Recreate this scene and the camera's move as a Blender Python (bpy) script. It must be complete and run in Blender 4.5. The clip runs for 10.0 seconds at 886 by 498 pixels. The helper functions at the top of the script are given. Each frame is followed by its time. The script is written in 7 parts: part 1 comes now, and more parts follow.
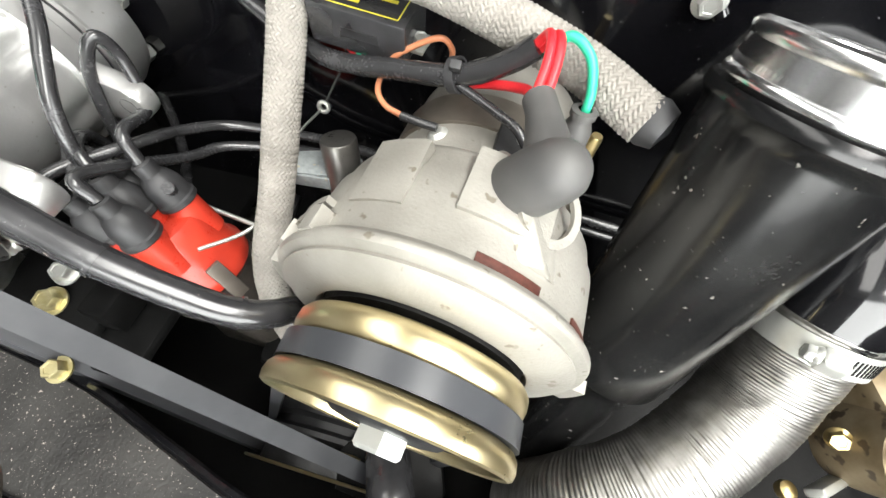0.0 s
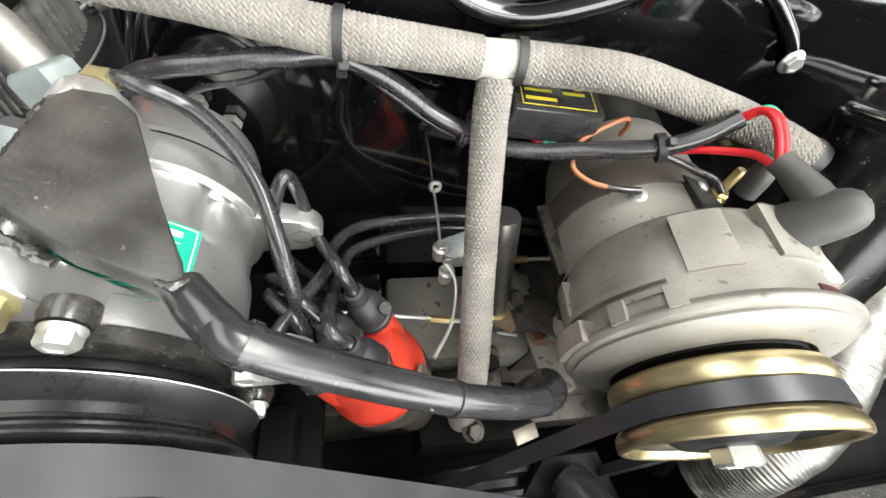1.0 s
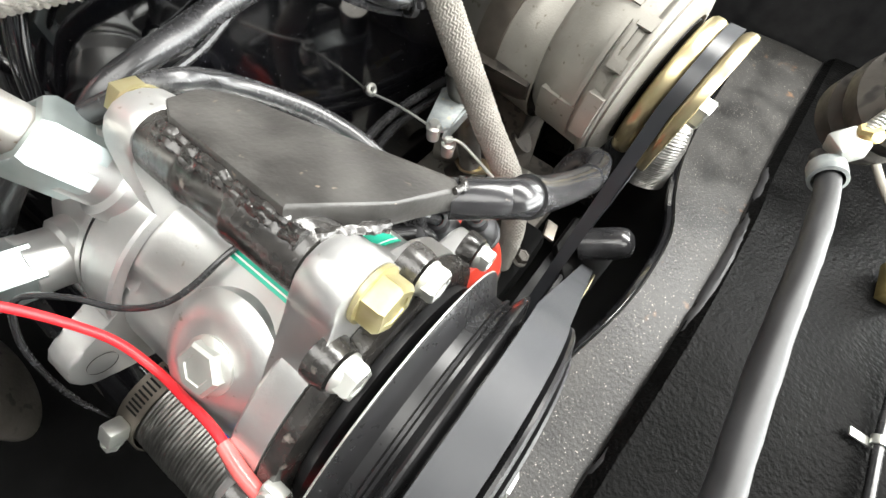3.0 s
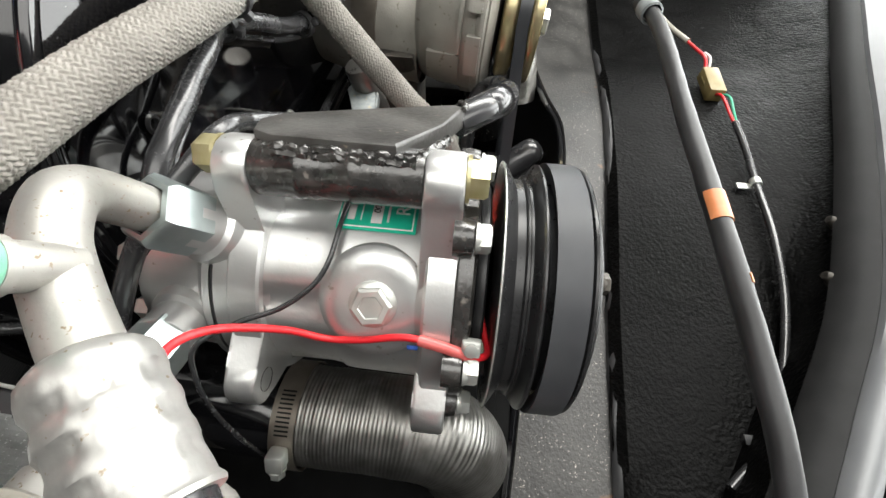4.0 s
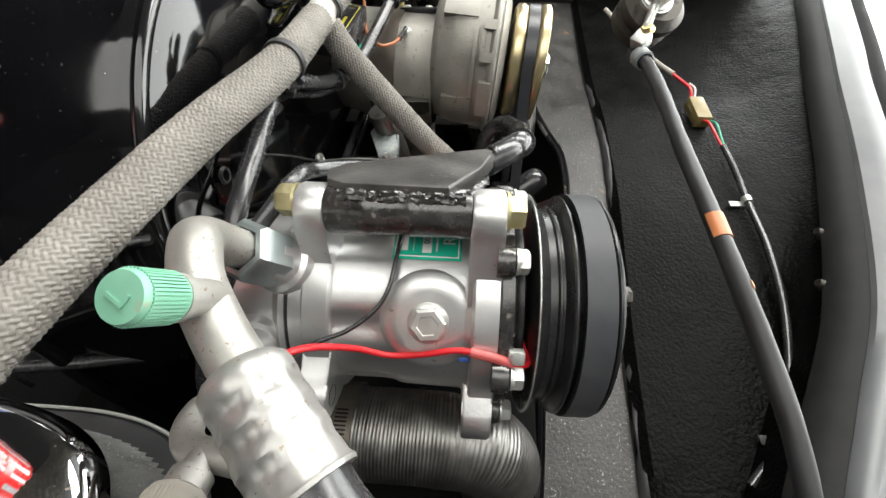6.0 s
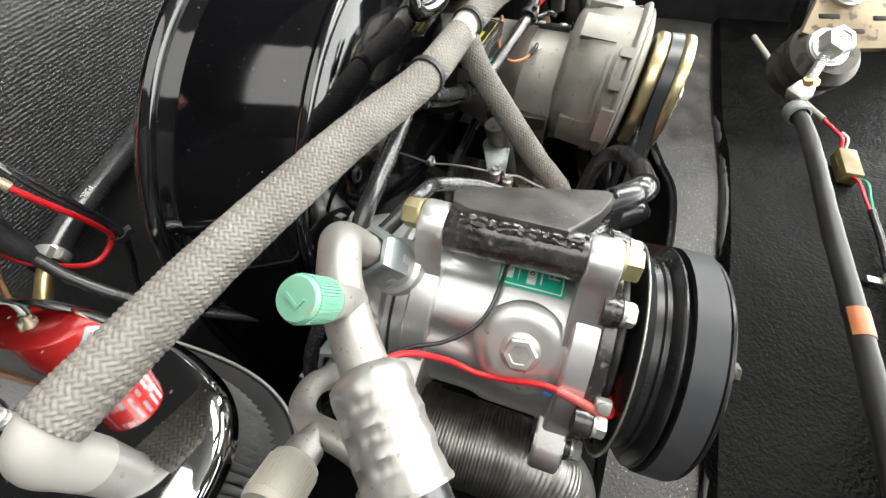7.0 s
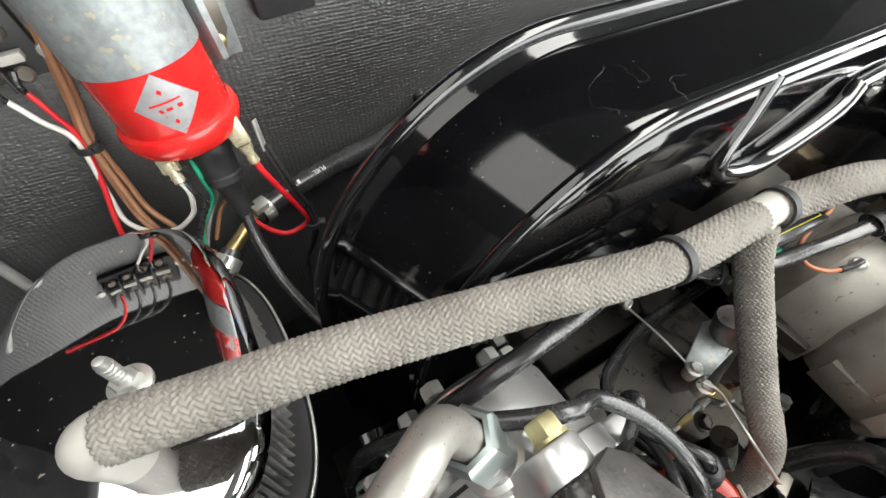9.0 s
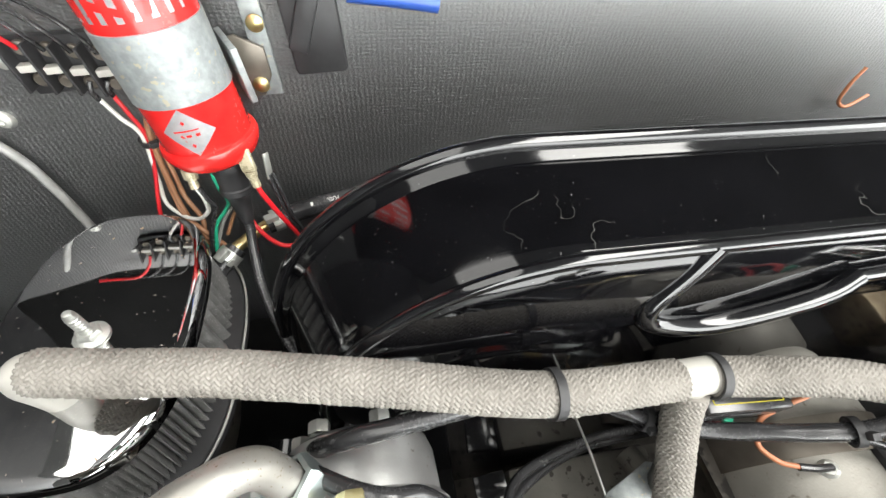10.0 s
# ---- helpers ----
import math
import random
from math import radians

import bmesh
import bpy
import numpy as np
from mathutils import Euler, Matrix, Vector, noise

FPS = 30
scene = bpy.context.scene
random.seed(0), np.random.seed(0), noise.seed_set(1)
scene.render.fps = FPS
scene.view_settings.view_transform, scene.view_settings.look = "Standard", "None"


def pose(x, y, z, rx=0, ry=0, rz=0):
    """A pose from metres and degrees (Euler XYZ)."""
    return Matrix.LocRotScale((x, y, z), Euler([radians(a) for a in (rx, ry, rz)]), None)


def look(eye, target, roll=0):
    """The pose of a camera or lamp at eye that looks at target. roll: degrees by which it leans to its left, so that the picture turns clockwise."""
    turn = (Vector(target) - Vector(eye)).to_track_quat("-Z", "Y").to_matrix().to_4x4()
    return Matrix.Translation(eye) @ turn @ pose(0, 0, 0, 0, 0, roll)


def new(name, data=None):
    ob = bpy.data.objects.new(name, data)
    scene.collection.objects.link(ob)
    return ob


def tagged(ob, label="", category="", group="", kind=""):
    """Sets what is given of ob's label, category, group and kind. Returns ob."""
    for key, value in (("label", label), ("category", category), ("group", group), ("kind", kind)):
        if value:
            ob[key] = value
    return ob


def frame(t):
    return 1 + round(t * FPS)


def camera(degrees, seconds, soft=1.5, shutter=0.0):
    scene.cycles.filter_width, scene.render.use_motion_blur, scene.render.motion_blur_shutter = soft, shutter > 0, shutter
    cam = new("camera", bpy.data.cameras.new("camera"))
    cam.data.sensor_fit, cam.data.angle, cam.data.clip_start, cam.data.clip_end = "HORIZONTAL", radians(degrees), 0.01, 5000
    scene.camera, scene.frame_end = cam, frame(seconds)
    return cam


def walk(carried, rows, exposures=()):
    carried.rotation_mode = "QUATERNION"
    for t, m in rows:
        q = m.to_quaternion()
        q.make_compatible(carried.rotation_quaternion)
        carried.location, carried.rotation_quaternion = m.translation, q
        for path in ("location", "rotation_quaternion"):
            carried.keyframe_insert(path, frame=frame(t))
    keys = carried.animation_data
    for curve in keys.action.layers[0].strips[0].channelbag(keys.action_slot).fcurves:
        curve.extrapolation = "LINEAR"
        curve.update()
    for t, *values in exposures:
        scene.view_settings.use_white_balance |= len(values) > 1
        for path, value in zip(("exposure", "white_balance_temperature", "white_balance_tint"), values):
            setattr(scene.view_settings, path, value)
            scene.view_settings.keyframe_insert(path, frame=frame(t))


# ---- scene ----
cam = camera(94.2, 10.0)
PATH = [
    (0, (0.034, -0.079, 0.924), (-0.144, 0.962, -0.774), 6.3),
    (0.5, (-0.068, -0.082, 0.936), (0.119, 1.044, -0.707), 12.2),
    (1, (-0.155, -0.078, 0.941), (0.204, 1.066, -0.659), 12.9),
    (1.5, (-0.233, -0.062, 0.913), (0.247, 0.979, -0.726), 16.8),
    (2, (-0.254, -0.06, 0.903), (0.382, 0.809, -0.782), 22.1),
    (2.2, (-0.263, -0.06, 0.908), (0.465, 0.732, -0.778), 23.1),
    (3.3, (-0.318, -0.035, 0.924), (0.671, 0.275, -0.786), 9.2),
    (3.4, (-0.33, -0.034, 0.922), (0.672, 0.222, -0.79), 8.4),
    (3.5, (-0.342, -0.034, 0.922), (0.665, 0.212, -0.789), 5.9),
    (4, (-0.37, -0.009, 0.939), (0.743, 0.078, -0.72), 1.7),
    (4.5, (-0.381, -0.008, 0.938), (0.774, -0.014, -0.695), 0.5),
    (5, (-0.383, -0.008, 0.941), (0.806, -0.045, -0.667), 0.7),
    (5.2, (-0.382, -0.01, 0.943), (0.815, -0.042, -0.659), 0.9),
    (6.3, (-0.391, 0.022, 0.965), (0.829, 0.167, -0.613), -0.6),
    (6.5, (-0.392, 0.027, 0.966), (0.82, 0.221, -0.613), -0.6),
    (7, (-0.385, 0.029, 0.977), (0.749, 0.45, -0.616), -2.7),
    (7.5, (-0.376, 0.018, 0.991), (0.654, 0.63, -0.61), -2.0),
    (8, (-0.38, 0.016, 0.972), (0.539, 0.793, -0.625), -1.2),
    (8.5, (-0.369, 0.047, 0.993), (0.428, 0.978, -0.588), 0.0),
    (9, (-0.321, 0.072, 0.991), (0.357, 1.136, -0.561), 2.4),
    (9.5, (-0.284, 0.063, 1.004), (0.218, 1.261, -0.517), 3.5),
    (10, (-0.242, 0.054, 1.028), (0.08, 1.322, -0.484), 5.5),
]
walk(cam, [(t, look(eye, target, roll)) for t, eye, target, roll in PATH],
     exposures=[(0, 0.82), (0.5, 0.36), (1, 0.56), (2.2, 0.98), (3.5, 1.10), (4.0, 0.52), (4.5, 0.22), (6.5, 0.28), (7, 0.44), (7.5, 0.46), (8, 0.42), (8.5, 0.28), (9, 0.20), (10, 0.46)])

# ---- light ----
world = bpy.data.worlds.new("workshop_air")
scene.world = world
world.use_nodes = True
world.node_tree.nodes["Background"].inputs["Color"].default_value = (0.95, 0.97, 0.95, 1)
world.node_tree.nodes["Background"].inputs["Strength"].default_value = 7.4
scene.view_settings.exposure = 0.0


def ceiling_panel(x, y, z, length, width, watts, turn=0.0):
    data = bpy.data.lights.new("ceiling_light", "AREA")
    data.shape, data.size, data.size_y = "RECTANGLE", width, length
    data.energy, data.color = watts, (0.985, 0.975, 0.93)
    ob = new("ceiling_light", data)
    ob.matrix_world = pose(x, y, z, 0, 0, turn)
    return ob


ceiling_panel(-0.90, -0.70, 2.5, 3.8, 1.0, 36)
ceiling_panel(0.90, -1.10, 2.5, 3.0, 0.8, 92)

# ---- tools ----
BASE = {}


def thing(name, label, category, base=(0, 0, 0), group="", kind=""):
    ob = new(name)
    ob.location = base
    ob.empty_display_size = 0.02
    BASE[ob] = Vector(base)
    return tagged(ob, label, category, group, kind)


def finish(bm, angle=38.0):
    bmesh.ops.remove_doubles(bm, verts=bm.verts, dist=1e-6)
    bmesh.ops.recalc_face_normals(bm, faces=bm.faces)
    lim = radians(angle)
    for f in bm.faces:
        f.smooth = True
    for e in bm.edges:
        e.smooth = len(e.link_faces) == 2 and e.calc_face_angle(0.0) < lim


def part(name, bm, material, parent=None, label="", angle=38.0):
    finish(bm, angle)
    base = BASE.get(parent, Vector())
    bm.transform(Matrix.Translation(-base))
    me = bpy.data.meshes.new(name)
    bm.to_mesh(me)
    bm.free()
    me.materials.append(material)
    ob = new(name, me)
    BASE[ob] = base
    if parent is not None:
        ob.parent = parent
    if label:
        ob["label"] = label
    return ob


def solo(name, bm, material, label, category, base=None, kind="", group="", angle=38.0):
    finish(bm, angle)
    if base is not None:
        bm.transform(Matrix.Translation(-Vector(base)))
    me = bpy.data.meshes.new(name)
    bm.to_mesh(me)
    bm.free()
    me.materials.append(material)
    ob = new(name, me)
    BASE[ob] = Vector(base or (0, 0, 0))
    ob.location = base or (0, 0, 0)
    return tagged(ob, label, category, group, kind)


def along(p, d, spin=0.0):
    """A pose at p whose z axis points along d."""
    return Matrix.Translation(p) @ Vector(d).to_track_quat("Z", "Y").to_matrix().to_4x4() @ pose(0, 0, 0, 0, 0, spin)


def lathe(prof, m, seg=40, bm=None, arc=360.0):
    bm = bm or bmesh.new()
    full = arc >= 360.0
    n = seg if full else seg + 1
    rings = []
    for r, h in prof:
        if r < 1e-7:
            rings.append([bm.verts.new(m @ Vector((0, 0, h)))] * n)
        else:
            rings.append([bm.verts.new(m @ Vector((r * math.cos(radians(arc) * k / seg), r * math.sin(radians(arc) * k / seg), h))) for k in range(n)])
    for a, b in zip(rings, rings[1:]):
        for k in range(n if full else n - 1):
            vs = []
            for v in (a[k], a[(k + 1) % n], b[(k + 1) % n], b[k]):
                if v not in vs:
                    vs.append(v)
            if len(vs) > 2:
                bm.faces.new(vs)
    return bm


def smooth_line(pts, res=8):
    """A Catmull-Rom line through the points."""
    p = [Vector(q) for q in pts]
    p = [2 * p[0] - p[1]] + p + [2 * p[-1] - p[-2]]
    out = []
    for i in range(1, len(p) - 2):
        a, b, c, d = p[i - 1 : i + 3]
        for k in range(res):
            t = k / res
            out.append(0.5 * ((2 * b) + (c - a) * t + (2 * a - 5 * b + 4 * c - d) * t * t + (3 * b - a - 3 * c + d) * t ** 3))
    return out + [p[-2]]


def spaced(line, step):
    """The line cut anew into even steps."""
    out, left = [line[0]], step
    for a, b in zip(line, line[1:]):
        gap = (b - a).length
        at = 0.0
        while gap - at >= left:
            at += left
            out.append(a.lerp(b, at / gap))
            left = step
        left -= gap - at
    if (out[-1] - line[-1]).length > step * 0.3:
        out.append(line[-1])
    return out


def sweep(line, radius, seg=12, bm=None, caps=True, flat=1.0, up=None):
    """A tube on a line; radius is a number or a function of (length so far, angle)."""
    bm = bm or bmesh.new()
    tang = [((line[min(i + 1, len(line) - 1)] - line[max(i - 1, 0)]).normalized()) for i in range(len(line))]
    nor = Vector(up) if up else tang[0].orthogonal()
    rings, s = [], 0.0
    for i, (p, t) in enumerate(zip(line, tang)):
        nor = (nor - t * nor.dot(t)).normalized()
        bi = t.cross(nor)
        if i:
            s += (p - line[i - 1]).length
        ring = []
        for k in range(seg):
            a = 2 * math.pi * k / seg
            r = radius(s, a) if callable(radius) else radius
            ring.append(bm.verts.new(p + nor * (r * flat * math.cos(a)) + bi * (r * math.sin(a))))
        rings.append(ring)
    for a, b in zip(rings, rings[1:]):
        for k in range(seg):
            bm.faces.new((a[k], a[(k + 1) % seg], b[(k + 1) % seg], b[k]))
    if caps:
        bm.faces.new(rings[0][::-1])
        bm.faces.new(rings[-1])
    return bm


def pipe(pts, r, seg=12, res=8, bm=None, **more):
    return sweep(smooth_line(pts, res), r, seg, bm, **more)


def slab(m, size, bevel=0.0, bm=None, steps=2):
    own = bmesh.new()
    bmesh.ops.create_cube(own, size=1.0)
    bmesh.ops.transform(own, matrix=Matrix.Diagonal((*size, 1)), verts=own.verts)
    if bevel:
        bmesh.ops.bevel(own, geom=own.edges[:], offset=bevel, segments=steps, affect="EDGES", profile=0.5)
    own.transform(m)
    return merged(own, bm)


def merged(own, bm):
    if bm is None:
        return own
    me = bpy.data.meshes.new("tmp")
    own.to_mesh(me)
    own.free()
    bm.from_mesh(me)
    bpy.data.meshes.remove(me)
    return bm


def prism(poly, m, h, bevel=0.0, bm=None, steps=2):
    """A plate with the outline poly in its own xy plane, h thick along its z."""
    own = bmesh.new()
    low = [own.verts.new((x, y, 0)) for x, y in poly]
    top = [own.verts.new((x, y, h)) for x, y in poly]
    own.faces.new(low[::-1])
    own.faces.new(top)
    for k in range(len(poly)):
        own.faces.new((low[k], low[(k + 1) % len(poly)], top[(k + 1) % len(poly)], top[k]))
    if bevel:
        rim = [e for e in own.edges if abs(e.verts[0].co.z - e.verts[1].co.z) < 1e-9]
        bmesh.ops.bevel(own, geom=rim, offset=bevel, segments=steps, affect="EDGES", profile=0.5)
    own.transform(m)
    return merged(own, bm)


def hexhead(p, d, af, h, flange=0.0, spin=0.0, bm=None, washer=0.0):
    """A hexagon head at p that stands out along d; af across its flats."""
    bm = bm or bmesh.new()
    m = along(p, d, spin)
    base = 0.0
    if washer:
        lathe([(0, 0), (washer, 0), (washer, 0.0015), (0, 0.0015)], m, 28, bm)
        base = 0.0015
    if flange:
        lathe([(0, base), (flange, base), (flange, base + 0.0008), (af * 0.5, base + 0.0025), (0, base + 0.0025)], m, 28, bm)
    r = af / math.sqrt(3)
    lathe([(r, base), (r, base + h * 0.82), (r * 0.87, base + h), (r * 0.6, base + h), (r * 0.55, base + h * 0.93), (0, base + h * 0.93)], m, 6, bm)
    return bm


def strip(line, width, thick, side, bm=None, closed=False):
    bm = bm or bmesh.new()
    side = Vector(side).normalized()
    n = len(line)
    rings = []
    for i, p in enumerate(line):
        if closed:
            t = (line[(i + 1) % n] - line[i - 1]).normalized()
        else:
            t = (line[min(i + 1, n - 1)] - line[max(i - 1, 0)]).normalized()
        out = side.cross(t).normalized()
        w = side * (width / 2)
        rings.append([bm.verts.new(p + w + out * thick / 2), bm.verts.new(p - w + out * thick / 2), bm.verts.new(p - w * 0.7 - out * thick / 2), bm.verts.new(p + w * 0.7 - out * thick / 2)])
    pairs = list(zip(rings, rings[1:])) + ([(rings[-1], rings[0])] if closed else [])
    for a, b in pairs:
        for k in range(4):
            bm.faces.new((a[k], a[(k + 1) % 4], b[(k + 1) % 4], b[k]))
    if not closed:
        bm.faces.new(rings[0][::-1])
        bm.faces.new(rings[-1])
    return bm


# ---- materials ----
def surface(name, a, b, rough=(0.4, 0.55), metal=0.0, scale=60.0, fine=900.0, bump=0.15, grain=0.0002, speck=None, coat=0.0, wear=None, aniso=0.0, gloss=0.5):
    """A procedural surface: colours a to b by a coarse noise, a fine noise in roughness and relief, and, where given, specks
    (colour, size, share) and wear (colour, size, share, metal)."""
    m = bpy.data.materials.new(name)
    m.use_nodes = True
    nt = m.node_tree
    n, l = nt.nodes, nt.links
    bsdf = n["Principled BSDF"]
    bsdf.inputs["Metallic"].default_value = metal
    bsdf.inputs["Coat Weight"].default_value = coat
    bsdf.inputs["Specular IOR Level"].default_value = gloss
    bsdf.inputs["Coat Roughness"].default_value = 0.06
    bsdf.inputs["Anisotropic"].default_value = aniso
    co = n.new("ShaderNodeTexCoord")
    coarse = n.new("ShaderNodeTexNoise")
    coarse.inputs["Scale"].default_value, coarse.inputs["Detail"].default_value = scale, 6
    detail = n.new("ShaderNodeTexNoise")
    detail.inputs["Scale"].default_value, detail.inputs["Detail"].default_value = fine, 3
    for q in (coarse, detail):
        l.new(co.outputs["Object"], q.inputs["Vector"])
    ramp = n.new("ShaderNodeValToRGB")
    ramp.color_ramp.elements[0].position, ramp.color_ramp.elements[1].position = 0.32, 0.68
    ramp.color_ramp.elements[0].color, ramp.color_ramp.elements[1].color = (*a, 1), (*b, 1)
    l.new(coarse.outputs["Fac"], ramp.inputs["Fac"])
    colour = ramp.outputs["Color"]
    rmap = n.new("ShaderNodeMapRange")
    rmap.inputs["To Min"].default_value, rmap.inputs["To Max"].default_value = rough
    rmap.inputs["From Min"].default_value, rmap.inputs["From Max"].default_value = 0.3, 0.7
    mixer = n.new("ShaderNodeMix")
    mixer.inputs[0].default_value = 0.4
    l.new(coarse.outputs["Fac"], mixer.inputs[2])
    l.new(detail.outputs["Fac"], mixer.inputs[3])
    l.new(mixer.outputs[0], rmap.inputs["Value"])
    l.new(rmap.outputs["Result"], bsdf.inputs["Roughness"])
    for item, is_wear in ((speck, False), (wear, True)):
        if item:
            dots = n.new("ShaderNodeTexNoise")
            dots.inputs["Scale"].default_value, dots.inputs["Detail"].default_value = item[1], 8 if is_wear else 2
            l.new(co.outputs["Object"], dots.inputs["Vector"])
            cut = n.new("ShaderNodeMapRange")
            cut.inputs["From Min"].default_value, cut.inputs["From Max"].default_value = 1 - item[2], 1 - item[2] + 0.06
            l.new(dots.outputs["Fac"], cut.inputs["Value"])
            mix = n.new("ShaderNodeMix")
            mix.data_type = "RGBA"
            l.new(cut.outputs["Result"], mix.inputs[0])
            l.new(colour, mix.inputs[6])
            mix.inputs[7].default_value = (*item[0], 1)
            colour = mix.outputs[2]
            if is_wear and len(item) > 3:
                mm = n.new("ShaderNodeMapRange")
                mm.inputs["To Min"].default_value, mm.inputs["To Max"].default_value = metal, item[3]
                l.new(cut.outputs["Result"], mm.inputs["Value"])
                l.new(mm.outputs["Result"], bsdf.inputs["Metallic"])
    l.new(colour, bsdf.inputs["Base Color"])
    if bump:
        bp = n.new("ShaderNodeBump")
        bp.inputs["Strength"].default_value, bp.inputs["Distance"].default_value = bump, grain
        l.new(mixer.outputs[0], bp.inputs["Height"])
        l.new(bp.outputs["Normal"], bsdf.inputs["Normal"])
    return m


GLOSS_BLACK = surface("gloss_black_paint", (0.004, 0.004, 0.005), (0.008, 0.008, 0.009), (0.06, 0.16), 0, 25, 500, 0.03, 0.0002, speck=((0.30, 0.30, 0.30), 700, 0.24), coat=0.5)
SATIN_BLACK = surface("satin_black_paint", (0.010, 0.010, 0.011), (0.022, 0.022, 0.023), (0.28, 0.5), 0, 60, 700, 0.2, 0.0004, speck=((0.2, 0.2, 0.2), 600, 0.24))
WELD_BLACK = surface("black_enamel_on_steel", (0.022, 0.021, 0.020), (0.046, 0.043, 0.040), (0.12, 0.34), 0.1, 120, 420, 0.5, 0.0008, wear=((0.20, 0.18, 0.16), 160, 0.33), gloss=0.9)
# Near-black base stands in for shade low in the bay, in gaps and holes.
DARK = surface("shade_dark_metal", (0.002, 0.002, 0.0022), (0.007, 0.0068, 0.0065), (0.4, 0.75), 0.0, 40, 500, 0.3, 0.001, gloss=0.2)
CAST = surface("grey_cast_aluminium", (0.235, 0.225, 0.20), (0.375, 0.36, 0.325), (0.40, 0.60), 0.45, 22, 700, 0.7, 0.0007, speck=((0.18, 0.16, 0.13), 160, 0.33))
BRIGHT = surface("bright_cast_aluminium", (0.57, 0.57, 0.56), (0.70, 0.70, 0.69), (0.28, 0.44), 0.84, 35, 600, 0.4, 0.0004, speck=((0.40, 0.38, 0.34), 240, 0.30))
DULL_ALU = surface("dull_aluminium_pipe", (0.30, 0.288, 0.262), (0.42, 0.408, 0.382), (0.38, 0.56), 0.7, 40, 600, 0.35, 0.0004, speck=((0.22, 0.17, 0.12), 620, 0.35))
ZINC = surface("zinc_plated_steel", (0.56, 0.57, 0.54), (0.70, 0.71, 0.67), (0.32, 0.48), 0.75, 90, 800, 0.12, 0.0002)
GREENZINC = surface("blue_zinc_steel", (0.40, 0.46, 0.46), (0.54, 0.60, 0.59), (0.28, 0.42), 0.85, 60, 800, 0.15, 0.0002)
GOLD = surface("yellow_zinc_steel", (0.58, 0.48, 0.26), (0.70, 0.60, 0.37), (0.26, 0.36), 0.95, 50, 700, 0.05, 0.0001)
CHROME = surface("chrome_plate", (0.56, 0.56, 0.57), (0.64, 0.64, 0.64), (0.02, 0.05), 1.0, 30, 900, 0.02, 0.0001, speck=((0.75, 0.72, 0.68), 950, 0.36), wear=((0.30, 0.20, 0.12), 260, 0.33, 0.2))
RUBBER = surface("black_rubber", (0.018, 0.018, 0.019), (0.032, 0.032, 0.034), (0.42, 0.6), 0, 60, 800, 0.2, 0.0003)
BELT = surface("belt_rubber", (0.036, 0.038, 0.043), (0.046, 0.048, 0.053), (0.26, 0.36), 0, 14, 1500, 0.06, 0.0001)
CABLE = surface("black_cable_sheath", (0.020, 0.020, 0.021), (0.034, 0.034, 0.036), (0.18, 0.32), 0, 40, 600, 0.1, 0.0003, gloss=0.7)
REDP = surface("red_moulded_plastic", (0.42, 0.030, 0.016), (0.52, 0.046, 0.024), (0.24, 0.40), 0, 60, 700, 0.15, 0.0003)
REDWIRE = surface("red_wire_sheath", (0.62, 0.012, 0.022), (0.72, 0.03, 0.035), (0.3, 0.4), 0, 60, 600, 0.05, 0.0002)
GREENW = surface("green_wire_sheath", (0.02, 0.36, 0.20), (0.03, 0.44, 0.26), (0.3, 0.4), 0, 60, 600, 0.05, 0.0002)
WHITEW = surface("white_wire_sheath", (0.70, 0.69, 0.64), (0.8, 0.79, 0.75), (0.35, 0.45), 0, 60, 600, 0.05, 0.0002)
BROWNW = surface("brown_wire_sheath", (0.30, 0.14, 0.07), (0.38, 0.19, 0.10), (0.35, 0.45), 0, 60, 600, 0.05, 0.0002)
COPPERW = surface("orange_brown_wire", (0.42, 0.15, 0.07), (0.5, 0.2, 0.1), (0.35, 0.45), 0, 60, 600, 0.05, 0.0002)
COILRED = surface("red_coil_paint", (0.62, 0.015, 0.015), (0.72, 0.03, 0.025), (0.16, 0.3), 0, 60, 600, 0.08, 0.0002, coat=0.2)
GALV = surface("galvanised_steel", (0.24, 0.262, 0.265), (0.36, 0.385, 0.385), (0.42, 0.62), 0.4, 220, 500, 0.2, 0.0003, speck=((0.42, 0.38, 0.29), 240, 0.36))
MINT = surface("mint_plastic_cap", (0.155, 0.38, 0.26), (0.21, 0.45, 0.32), (0.4, 0.55), 0, 60, 600, 0.1, 0.0002, speck=((0.26, 0.36, 0.25), 260, 0.33))
GREYCAP = surface("grey_plastic_cap", (0.30, 0.28, 0.24), (0.38, 0.36, 0.31), (0.45, 0.6), 0, 60, 600, 0.1, 0.0002)
IVORY = surface("ivory_plastic", (0.42, 0.41, 0.375), (0.52, 0.505, 0.465), (0.3, 0.45), 0, 40, 500, 0.05, 0.0002)
# Lighter copy of the belt rubber; light on the compressor belt is painted in.
BELT_LIT = surface("lit_belt_rubber", (0.046, 0.048, 0.053), (0.064, 0.066, 0.071), (0.40, 0.55), 0, 40, 1200, 0.1, 0.0002, gloss=0.35)
BRAID = surface("braided_cloth", (0.19, 0.177, 0.158), (0.285, 0.268, 0.242), (0.8, 0.95), 0, 45, 2200, 0.8, 0.0006)
FLEX = surface("ribbed_metal_foil", (0.20, 0.194, 0.182), (0.31, 0.302, 0.285), (0.30, 0.46), 0.92, 120, 600, 0.3, 0.0005)
LIP = surface("dark_grey_lip", (0.010, 0.010, 0.010), (0.018, 0.018, 0.018), (0.5, 0.7), 0, 60, 700, 0.2, 0.0003, gloss=0.14)
